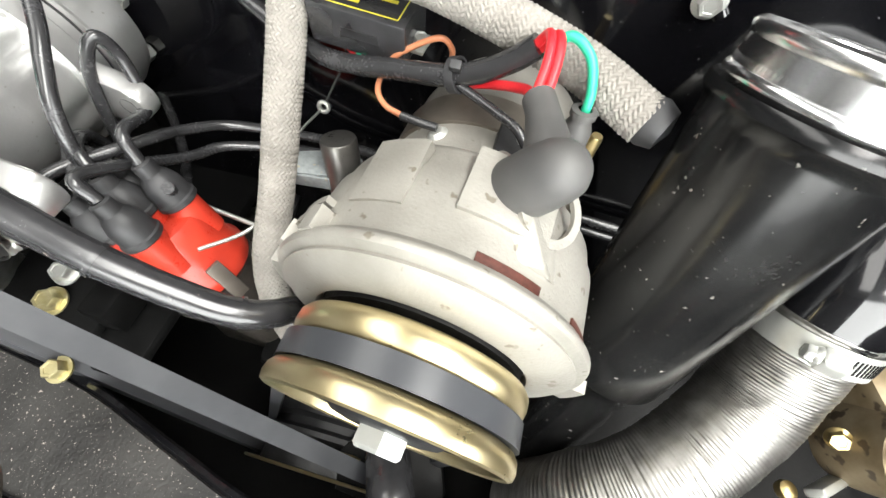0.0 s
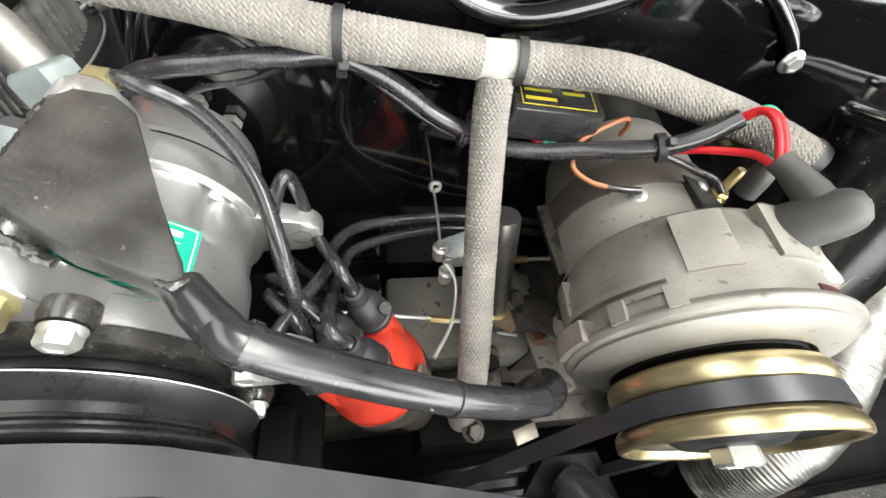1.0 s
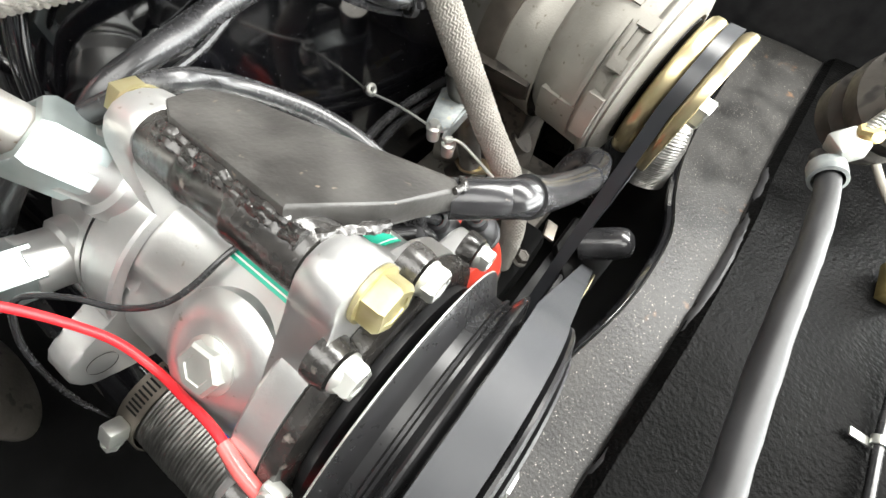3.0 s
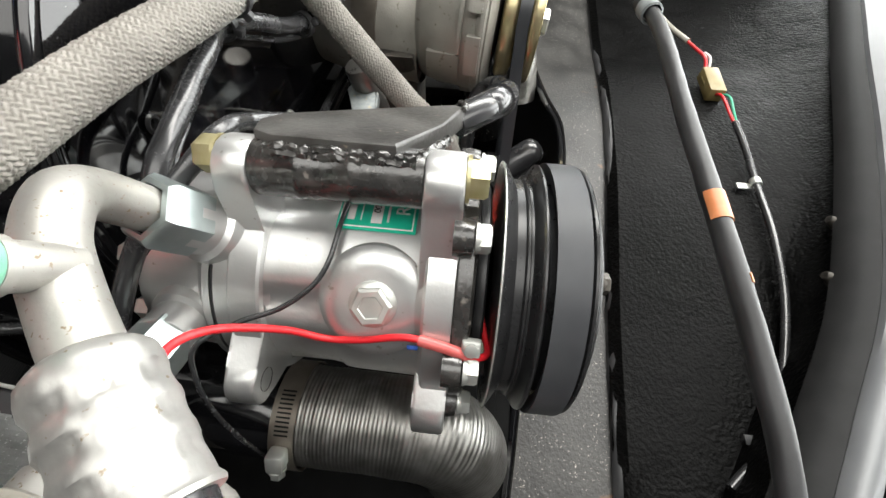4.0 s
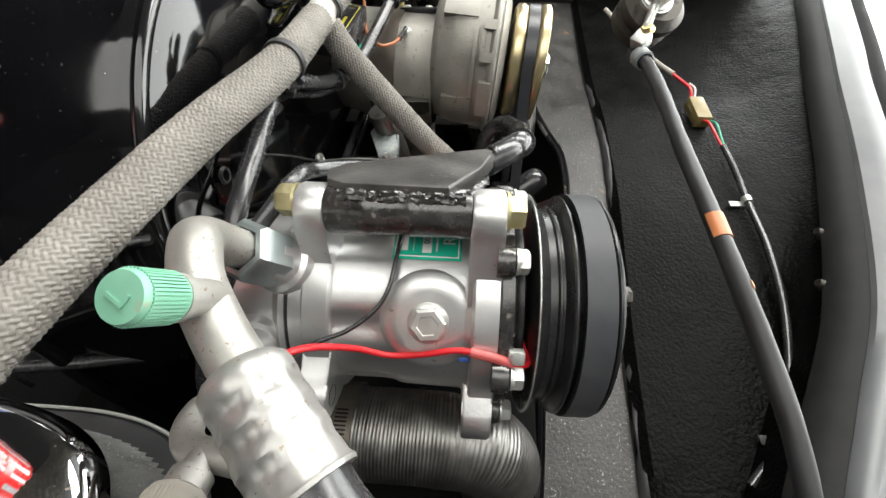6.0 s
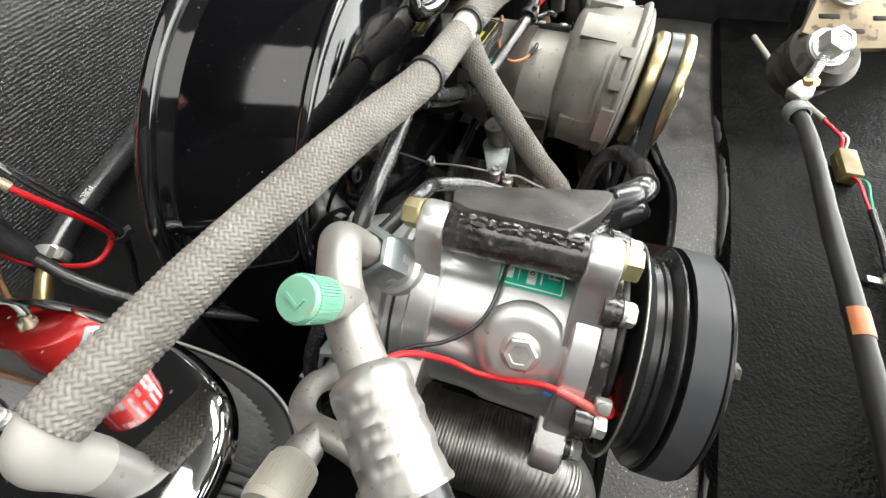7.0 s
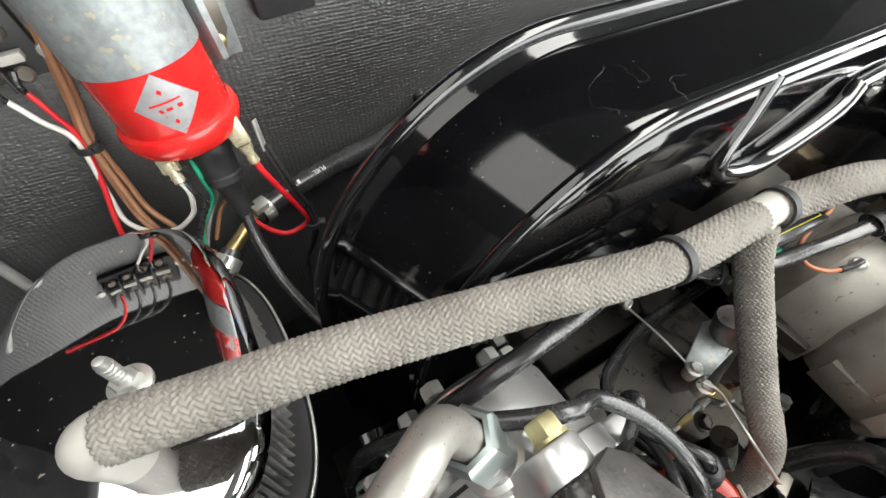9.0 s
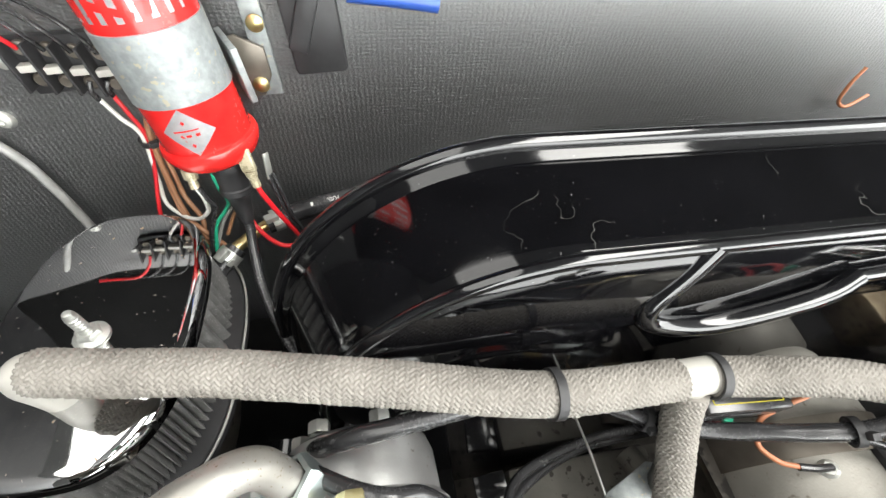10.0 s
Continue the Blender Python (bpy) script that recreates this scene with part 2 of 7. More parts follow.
SKIRT = surface("pale_body_paint", (0.55, 0.55, 0.57), (0.62, 0.62, 0.64), (0.2, 0.3), 0, 20, 600, 0.03, 0.0002, coat=0.6)
TIN = surface("grey_gritty_tin", (0.016, 0.0156, 0.0152), (0.046, 0.0445, 0.042), (0.32, 0.58), 0.0, 22, 340, 1.0, 0.0016, speck=((0.40, 0.37, 0.33), 620, 0.34), wear=((0.14, 0.08, 0.045), 34, 0.34), gloss=0.45)
# Darker than underseal's own black: shade under the lid lip is in the colour.
TAR = surface("shade_black_underseal", (0.0012, 0.0012, 0.0012), (0.0030, 0.0030, 0.0030), (0.30, 0.55), 0, 30, 300, 1.0, 0.0035, speck=((0.05, 0.05, 0.05), 420, 0.26), gloss=0.06)
SILVER = surface("silver_body_paint", (0.105, 0.108, 0.112), (0.135, 0.138, 0.142), (0.32, 0.42), 0.15, 20, 900, 0.05, 0.0001, gloss=0.35)
PLEAT = surface("dark_filter_gauze", (0.17, 0.17, 0.167), (0.34, 0.338, 0.33), (0.36, 0.55), 0.5, 60, 1500, 0.8, 0.0006, speck=((0.50, 0.50, 0.49), 900, 0.36))
LABELG = surface("green_label", (0.01, 0.42, 0.27), (0.015, 0.46, 0.30), (0.3, 0.4), 0, 60, 600, 0.02, 0.0001)
WHITE = surface("white_print", (0.75, 0.75, 0.72), (0.8, 0.8, 0.78), (0.4, 0.5), 0, 60, 600, 0.0)
YELLOW = surface("yellow_print", (0.60, 0.52, 0.03), (0.68, 0.58, 0.05), (0.4, 0.5), 0, 60, 600, 0.0)
GROUT = surface("grey_grout", (0.26, 0.26, 0.255), (0.32, 0.32, 0.315), (0.6, 0.8), 0, 6, 80, 0.1)
FLOOR = surface("white_floor_tile", (0.42, 0.42, 0.42), (0.48, 0.48, 0.48), (0.25, 0.4), 0, 4, 60, 0.05)
WALLW = surface("unseen_wall_grey", (0.14, 0.14, 0.14), (0.18, 0.18, 0.18), (0.6, 0.7), 0, 3, 60, 0.05)
ORANGE = surface("orange_primer", (0.55, 0.19, 0.07), (0.62, 0.24, 0.10), (0.4, 0.5), 0, 200, 600, 0.1)
BRASS = surface("brass", (0.62, 0.47, 0.20), (0.72, 0.58, 0.3), (0.25, 0.4), 0.95, 90, 700, 0.1)
LUG = surface("clear_sleeved_lug", (0.42, 0.37, 0.24), (0.55, 0.50, 0.36), (0.2, 0.35), 0.35, 120, 700, 0.1)
AMBER = surface("yellowed_nylon", (0.20, 0.155, 0.06), (0.27, 0.21, 0.09), (0.3, 0.45), 0, 90, 700, 0.1)


def weave_mat():
    """Charcoal mat with fine rows of raised dots."""
    m = surface("charcoal_sound_mat", (0.014, 0.0145, 0.0155), (0.026, 0.027, 0.029), (0.42, 0.55), 0, 12, 500, 0.0, speck=((0.16, 0.16, 0.16), 330, 0.24), gloss=1.0)
    m.node_tree.nodes["Principled BSDF"].inputs["Coat Weight"].default_value = 1.0
    m.node_tree.nodes["Principled BSDF"].inputs["Coat Roughness"].default_value = 0.42
    m.node_tree.nodes["Principled BSDF"].inputs["Coat IOR"].default_value = 2.15
    n, l = m.node_tree.nodes, m.node_tree.links
    co = n.new("ShaderNodeTexCoord")
    sep = n.new("ShaderNodeSeparateXYZ")
    wander = n.new("ShaderNodeTexNoise")
    wander.inputs["Scale"].default_value, wander.inputs["Detail"].default_value = 150, 3
    l.new(co.outputs["Object"], wander.inputs["Vector"])
    shift = n.new("ShaderNodeVectorMath")
    shift.operation = "MULTIPLY_ADD"
    shift.inputs[1].default_value = (0.0030, 0.0030, 0.0013)
    l.new(wander.outputs["Color"], shift.inputs[0])
    l.new(co.outputs["Object"], shift.inputs[2])
    l.new(shift.outputs[0], sep.inputs[0])
    waves = []
    for axis, pitch in (("X", 0.0036), ("Z", 0.0024)):
        mul = n.new("ShaderNodeMath")
        mul.operation = "MULTIPLY"
        mul.inputs[1].default_value = 2 * math.pi / pitch
        l.new(sep.outputs[axis], mul.inputs[0])
        sn = n.new("ShaderNodeMath")
        sn.operation = "SINE"
        l.new(mul.outputs[0], sn.inputs[0])
        waves.append(sn)
    add = n.new("ShaderNodeMath")
    add.operation = "ADD"
    l.new(waves[0].outputs[0], add.inputs[0])
    l.new(waves[1].outputs[0], add.inputs[1])
    grain = n.new("ShaderNodeTexNoise")
    grain.inputs["Scale"].default_value = 640
    l.new(co.outputs["Object"], grain.inputs["Vector"])
    mix = n.new("ShaderNodeMath")
    mix.operation = "MULTIPLY_ADD"
    mix.inputs[1].default_value = 8.0
    l.new(grain.outputs["Fac"], mix.inputs[0])
    l.new(add.outputs[0], mix.inputs[2])
    bp = n.new("ShaderNodeBump")
    bp.inputs["Strength"].default_value, bp.inputs["Distance"].default_value = 0.75, 0.0003
    l.new(mix.outputs[0], bp.inputs["Height"])
    l.new(bp.outputs["Normal"], n["Principled BSDF"].inputs["Normal"])
    return m


MATT = weave_mat()
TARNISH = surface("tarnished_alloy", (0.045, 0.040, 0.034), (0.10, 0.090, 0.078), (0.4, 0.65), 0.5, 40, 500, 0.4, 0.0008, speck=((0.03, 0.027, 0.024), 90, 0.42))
RUSTY = surface("rust_stained_plate", (0.20, 0.15, 0.085), (0.32, 0.26, 0.17), (0.4, 0.6), 0.4, 60, 500, 0.3, 0.0005, speck=((0.10, 0.075, 0.05), 110, 0.40))
RUSTB = surface("brown_rust", (0.055, 0.022, 0.012), (0.10, 0.040, 0.020), (0.55, 0.75), 0.0, 90, 700, 0.5, 0.0006)
SHAFT = surface("dull_plated_shaft", (0.17, 0.163, 0.152), (0.27, 0.26, 0.245), (0.24, 0.40), 0.85, 60, 600, 0.2, 0.0003, wear=((0.16, 0.085, 0.04), 90, 0.34, 0.1))
DULLCASE = surface("dusty_alloy_case", (0.15, 0.142, 0.125), (0.25, 0.238, 0.21), (0.45, 0.65), 0.3, 24, 600, 0.5, 0.0007, speck=((0.07, 0.062, 0.052), 120, 0.36))
STRAPM = surface("brown_grey_steel_strap", (0.16, 0.14, 0.115), (0.24, 0.215, 0.185), (0.35, 0.5), 0.7, 50, 600, 0.2, 0.0003)
BLUEP = surface("blue_plastic", (0.03, 0.08, 0.35), (0.04, 0.11, 0.42), (0.3, 0.4), 0, 60, 600, 0.05)
GREYW = surface("grey_wire_sheath", (0.24, 0.24, 0.23), (0.32, 0.32, 0.31), (0.35, 0.45), 0, 60, 600, 0.05)
WINDING = surface("dark_copper_windings", (0.05, 0.015, 0.01), (0.10, 0.03, 0.02), (0.4, 0.6), 0.3, 300, 900, 0.4, 0.0006)
BOOT = surface("grey_black_boot_rubber", (0.055, 0.054, 0.053), (0.085, 0.083, 0.08), (0.5, 0.62), 0, 50, 800, 0.2, 0.0003)
SHEET = surface("scuffed_black_sheet", (0.034, 0.032, 0.030), (0.080, 0.077, 0.072), (0.30, 0.50), 0.1, 60, 500, 0.6, 0.0008, speck=((0.22, 0.18, 0.14), 300, 0.30), gloss=0.6)
PALE = surface("pale_crimped_aluminium", (0.33, 0.322, 0.305), (0.45, 0.442, 0.425), (0.34, 0.50), 0.7, 50, 600, 0.35, 0.0005, speck=((0.24, 0.19, 0.13), 420, 0.31))
DUSTY = surface("dusty_black_enamel", (0.005, 0.005, 0.0055), (0.011, 0.011, 0.011), (0.10, 0.30), 0, 35, 500, 0.05, 0.0002, speck=((0.22, 0.21, 0.19), 330, 0.30), gloss=0.45)
# Black of the lid seal; on parts under the compressor it paints in shade.
SEALB = surface("seal_and_shade_black", (0.003, 0.003, 0.003), (0.006, 0.006, 0.006), (0.6, 0.8), 0, 60, 700, 0.1, 0.0002, gloss=0.06)
BOLTGOLD = surface("dull_yellow_zinc_bolt", (0.46, 0.40, 0.20), (0.58, 0.53, 0.32), (0.34, 0.50), 0.8, 120, 700, 0.1, 0.0002)
PINK = surface("clear_sleeve_on_red", (0.50, 0.085, 0.08), (0.58, 0.15, 0.14), (0.15, 0.3), 0, 60, 600, 0.05, 0.0002)
SATIN_BAR = surface("satin_black_tube", (0.024, 0.024, 0.026), (0.040, 0.040, 0.042), (0.15, 0.29), 0.1, 60, 600, 0.15, 0.0003, speck=((0.25, 0.22, 0.19), 200, 0.27), gloss=0.8)
PULLEYB = surface("black_pulley_enamel", (0.014, 0.014, 0.015), (0.026, 0.026, 0.027), (0.24, 0.36), 0, 40, 500, 0.08, 0.0002, speck=((0.2, 0.2, 0.2), 500, 0.25))


def scratched_black():
    """Gloss black paint with fine wandering scratches."""
    m = surface("scratched_gloss_black", (0.002, 0.002, 0.0025), (0.004, 0.004, 0.005), (0.05, 0.10), 0, 25, 500, 0.03, 0.0002, speck=((0.30, 0.30, 0.30), 700, 0.27), coat=0.15)
    n, l = m.node_tree.nodes, m.node_tree.links
    bsdf = n["Principled BSDF"]
    base = bsdf.inputs["Base Color"].links[0].from_socket
    co = n.new("ShaderNodeTexCoord")
    line, patch = n.new("ShaderNodeTexNoise"), n.new("ShaderNodeTexNoise")
    line.inputs["Scale"].default_value, line.inputs["Detail"].default_value = 26, 3
    patch.inputs["Scale"].default_value = 11
    for q in (line, patch):
        l.new(co.outputs["Object"], q.inputs["Vector"])
    sub_, ab, cut, gate, mul, mix = (n.new("ShaderNodeMath"), n.new("ShaderNodeMath"), n.new("ShaderNodeMapRange"), n.new("ShaderNodeMapRange"), n.new("ShaderNodeMath"), n.new("ShaderNodeMix"))
    sub_.operation, ab.operation, mul.operation, mix.data_type = "SUBTRACT", "ABSOLUTE", "MULTIPLY", "RGBA"
    sub_.inputs[1].default_value = 0.5
    l.new(line.outputs["Fac"], sub_.inputs[0])
    l.new(sub_.outputs[0], ab.inputs[0])
    cut.inputs["From Min"].default_value, cut.inputs["From Max"].default_value = 0.0022, 0.0042
    cut.inputs["To Min"].default_value, cut.inputs["To Max"].default_value = 0.8, 0.0
    l.new(ab.outputs[0], cut.inputs["Value"])
    gate.inputs["From Min"].default_value, gate.inputs["From Max"].default_value = 0.52, 0.58
    l.new(patch.outputs["Fac"], gate.inputs["Value"])
    l.new(cut.outputs["Result"], mul.inputs[0])
    l.new(gate.outputs["Result"], mul.inputs[1])
    high, both, sepz = n.new("ShaderNodeMapRange"), n.new("ShaderNodeMath"), n.new("ShaderNodeSeparateXYZ")
    l.new(co.outputs["Object"], sepz.inputs[0])
    high.inputs["From Min"].default_value, high.inputs["From Max"].default_value = 0.475, 0.480
    l.new(sepz.outputs["Z"], high.inputs["Value"])
    both.operation = "MULTIPLY"
    l.new(mul.outputs[0], both.inputs[0])
    l.new(high.outputs["Result"], both.inputs[1])
    l.new(both.outputs[0], mix.inputs[0])
    l.new(base, mix.inputs[6])
    mix.inputs[7].default_value = (0.10, 0.10, 0.095, 1)
    l.new(mix.outputs[2], bsdf.inputs["Base Color"])
    return m


SHROUDP = scratched_black()
CAPCHROME = surface("hazy_chrome", (0.74, 0.74, 0.74), (0.82, 0.82, 0.82), (0.16, 0.28), 1.0, 30, 900, 0.03, 0.0001)
# Almost no albedo, so that its mirror images turn black.
UPPER = surface("flat_black_panel", (0.003, 0.003, 0.003), (0.006, 0.006, 0.006), (0.8, 0.95), 0, 20, 300, 0.2, 0.0004, gloss=0.06)
# ---- the bay ----
def plain(name, m, size, material, label, category, bevel=0.0):
    return solo(name, slab(m, size, bevel), material, label, category, kind="structure")


plain("wall_front", pose(0, 0.36, 0.641), (1.3, 0.03, 0.602), MATT, "charcoal textured sound-deadening mat on the bulkhead", "wall")
# Unseen panel, added so that the lid and the shroud reflect black.
plain("wall_front_upper", pose(0, 0.362, 1.121), (1.3, 0.03, 0.358), UPPER, "unseen black panel added above the mat to darken reflections", "wall")
# Side panels: left raised to block light, right lowered to let it in.
plain("wall_left", pose(-0.64, 0.02, 0.75), (0.03, 0.71, 0.80), SATIN_BLACK, "black inner side panel of the bay, height set to shape light", "wall")
plain("wall_right", pose(0.56, -0.08, 0.595), (0.03, 0.91, 0.49), SATIN_BLACK, "black inner side panel of the bay, height set to shape light", "wall")
# Black sheet put where only the bay's shade would be.
plain("bay_floor", pose(-0.04, -0.03, 0.375), (1.24, 0.84, 0.03), DARK, "floor closing the engine bay, its shade put into the colour", "floor")
plain("floor", pose(0, 0, -0.02), (7.0, 7.0, 0.04), GROUT, "pale tiled workshop floor outside the car", "floor")
tile = bpy.data.meshes.new("tile")
tile_bm = slab(Matrix(), (0.196, 0.196, 0.012), 0.002, steps=1)
finish(tile_bm)
tile_bm.to_mesh(tile)
tile_bm.free()
tile.materials.append(FLOOR)
for i in range(17):
    for k in range(12):
        ob = new("tile", tile)
        ob.parent = bpy.data.objects["floor"]
        ob.location = (-0.6 + 0.2 * i, -0.75 - 0.2 * k, 0.006)
# Unseen walls, added with gaps that admit light from the rear right only.
for k, (x, y, sx, sy) in enumerate(((-3.5, 0, 0.05, 7), (-2.0, -3.5, 3.0, 0.05), (0, 3.5, 7, 0.05), (3.5, 1.5, 0.05, 4.0))):
    plain("wall_room_%d" % (k + 1), pose(x, y, 1.3), (sx, sy, 2.6), WALLW, "unseen dark wall added to shape light and reflections", "wall")
plain("ceiling", pose(0, 0, 2.63), (7.0, 7.0, 0.05), WALLW, "unseen dark ceiling added to keep reflections dark", "ceiling")


# rear end of the bay: stations from the driver's side across; y of the seam, of the panel's end, of the lip's inner and outer edge
STATIONS = [
    (-0.60, -0.118, -0.150, -0.150, -0.165, 0.70),
    (-0.43, -0.129, -0.154, -0.156, -0.178, 0.70),
    (-0.364, -0.1335, -0.179, -0.186, -0.217, 0.692),
    (-0.293, -0.138, -0.225, -0.233, -0.268, 0.69),
    (-0.202, -0.144, -0.275, -0.291, -0.333, 0.69),
    (-0.053, -0.154, -0.315, -0.357, -0.407, 0.69),
    (0.10, -0.164, -0.340, -0.416, -0.467, 0.69),
    (0.207, -0.171, -0.365, -0.459, -0.513, 0.69),
    (0.54, -0.193, -0.420, -0.590, -0.645, 0.69),
]


def station_lines(cols):
    """Smooth lines across the stations; each column gives (y, z) of a station."""
    return [smooth_line([(s[0], *c(s)) for s in STATIONS], 6) for c in cols]


def skin(lines, bm=None):
    bm = bm or bmesh.new()
    grid = [[bm.verts.new(p) for p in ln] for ln in lines]
    for a, b in zip(grid, grid[1:]):
        for k in range(len(a) - 1):
            bm.faces.new((a[k], a[k + 1], b[k + 1], b[k]))
    return bm


def crown(x):
    return 0.600 + 0.03 * math.exp(-((x - 0.02) / 0.18) ** 2)


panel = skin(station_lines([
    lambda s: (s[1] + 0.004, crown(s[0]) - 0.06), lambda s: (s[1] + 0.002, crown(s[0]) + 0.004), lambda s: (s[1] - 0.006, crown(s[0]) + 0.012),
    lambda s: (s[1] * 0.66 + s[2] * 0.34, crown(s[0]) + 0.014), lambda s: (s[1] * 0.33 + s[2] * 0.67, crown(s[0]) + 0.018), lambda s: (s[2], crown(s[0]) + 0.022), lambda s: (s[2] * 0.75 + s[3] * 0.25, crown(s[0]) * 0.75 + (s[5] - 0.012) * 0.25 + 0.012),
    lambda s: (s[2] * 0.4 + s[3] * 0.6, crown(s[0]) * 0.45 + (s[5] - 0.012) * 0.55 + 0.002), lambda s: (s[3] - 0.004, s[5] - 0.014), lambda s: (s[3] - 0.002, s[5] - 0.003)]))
solo("wall_rear", panel, TAR, "lumpy black underseal on the rear apron, darkened for shade", "wall", kind="structure")
lip = skin(station_lines([
    lambda s: (s[3] + 0.012, s[5] - 0.016), lambda s: (s[3] + 0.009, s[5] - 0.006), lambda s: (s[3] - 0.001, s[5] + 0.001), lambda s: (s[3] - 0.009, s[5] + 0.004), lambda s: (s[3] - 0.0105, s[5] + 0.003)]))
solo("trim", lip, LIP, "dark grey inner edge of the lid opening", "trim", kind="structure")
rim = skin(station_lines([
    lambda s: (s[3] - 0.010, s[5] + 0.003), lambda s: (s[3] - 0.012, s[5] + 0.007), lambda s: (s[3] * 0.6 + s[4] * 0.4 - 0.004, s[5] + 0.0105), lambda s: (s[3] * 0.35 + s[4] * 0.65 - 0.001, s[5] + 0.0115), lambda s: (s[4] + 0.004, s[5] + 0.009), lambda s: (s[4] + 0.001, s[5] + 0.003)]))
body_rim = solo("body_edge", rim, SILVER, "silver painted rounded edge of the lid opening", "trim", kind="structure")
gasket = skin(station_lines([
    lambda s: (s[4] + 0.003, s[5] + 0.003), lambda s: (s[4] + 0.001, s[5] + 0.007), lambda s: (s[4] - 0.006, s[5] + 0.0085), lambda s: (s[4] - 0.015, s[5] + 0.0075), lambda s: (s[4] - 0.0215, s[5] + 0.003), lambda s: (s[4] - 0.022, s[5] - 0.004)]))
solo("lid_seal", gasket, SEALB, "black rubber seal outside the silver edge", "seal", kind="structure")
skirt = skin(station_lines([
    lambda s: (s[4] - 0.021, s[5] - 0.004), lambda s: (s[4] - 0.0225, s[5] + 0.002), lambda s: (s[4] - 0.026, s[5] + 0.002), lambda s: (s[4] - 0.029, s[5] - 0.003), lambda s: (s[4] - 0.034, s[5] - 0.014), lambda s: (s[4] - 0.040, s[5] - 0.10), lambda s: (s[4] - 0.040, 0.35)]))
solo("body_skirt", skirt, SKIRT, "pale painted outer skirt of the car below the lid opening", "trim", kind="structure")

# engine tin in front of the seam, cut out round the pulley
tin_front = [(-0.60, -0.06), (-0.42, -0.055), (-0.307, -0.065), (-0.214, -0.075), (-0.13, -0.095), (-0.06, -0.110), (0.02, -0.112), (0.077, -0.098), (0.15, -0.088), (0.258, -0.085), (0.40, -0.085), (0.54, -0.085)]
front_line = smooth_line([(x, y, crown(x)) for x, y in tin_front], 6)
rear_line = []
for p in front_line:
    f = (p.x + 0.60) / 1.14
    rear_line.append(Vector((p.x, -0.118 - 0.075 * f, crown(p.x))))
mid_line = [a.lerp(b, 0.5) + Vector((0, 0, 0.002)) for a, b in zip(front_line, rear_line)]
low_line = [p + Vector((0, 0.003, -0.012)) for p in front_line]
solo("engine_tin", skin([low_line, front_line, mid_line, rear_line]), TIN, "grey gritty engine tin behind the pulleys", "tin", kind="structure")
solo("tin_flange", sweep([p + Vector((0, 0.003, -0.006)) for p in front_line], 0.004, 8), GLOSS_BLACK, "black rolled flange along the engine tin", "trim", kind="structure")
# Plain tin sheets, coloured near black for the shade below the units.
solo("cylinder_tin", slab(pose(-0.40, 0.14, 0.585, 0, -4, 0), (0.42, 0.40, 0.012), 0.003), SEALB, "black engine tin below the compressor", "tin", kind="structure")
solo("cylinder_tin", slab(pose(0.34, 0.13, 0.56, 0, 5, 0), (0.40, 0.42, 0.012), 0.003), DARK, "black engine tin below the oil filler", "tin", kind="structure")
solo("seal_strip", sweep([p + Vector((0, -0.002, 0.003)) for p in rear_line], lambda s, a: 0.0055 + 0.0022 * noise.noise(Vector((s * 95, a * 0.8, 1.0))), 10, flat=0.7), RUBBER, "black rubber seal between tin and apron", "seal", kind="structure")

# ---- fan shroud ----
def shroud_outline(inset, y, drop=0.0, foot=0.42):
    """Arch of the shroud at a depth y, drawn in by inset."""
    c, w, top, r = 0.01, 0.325 - inset, 0.905 - inset * 0.85 - drop, 0.15 - inset * 0.5
    pts = [(c - w, foot), (c - w, top - r - 0.06), (c - w + 0.004, top - r)]
    for k in range(1, 25):
        a = math.pi - k / 24 * math.pi / 2
        pts.append((c - w + r + 0.004 + r * math.cos(a), top - r + r * math.sin(a)))
    pts += [(pts[-1][0] + (c - pts[-1][0]) * f, top) for f in (0.2, 0.45, 0.7, 0.9)]
    pts = pts + [(2 * c - x, z) for x, z in pts[::-1]]
    return [Vector((x, y, z)) for x, z in pts]


def rounded(line):
    """The open line with each of its corners cut."""
    out = [line[0]]
    for a, b in zip(line, line[1:]):
        out.append(tuple(0.75 * u + 0.25 * v for u, v in zip(a, b)))
        out.append(tuple(0.25 * u + 0.75 * v for u, v in zip(a, b)))
    return out + [line[-1]]


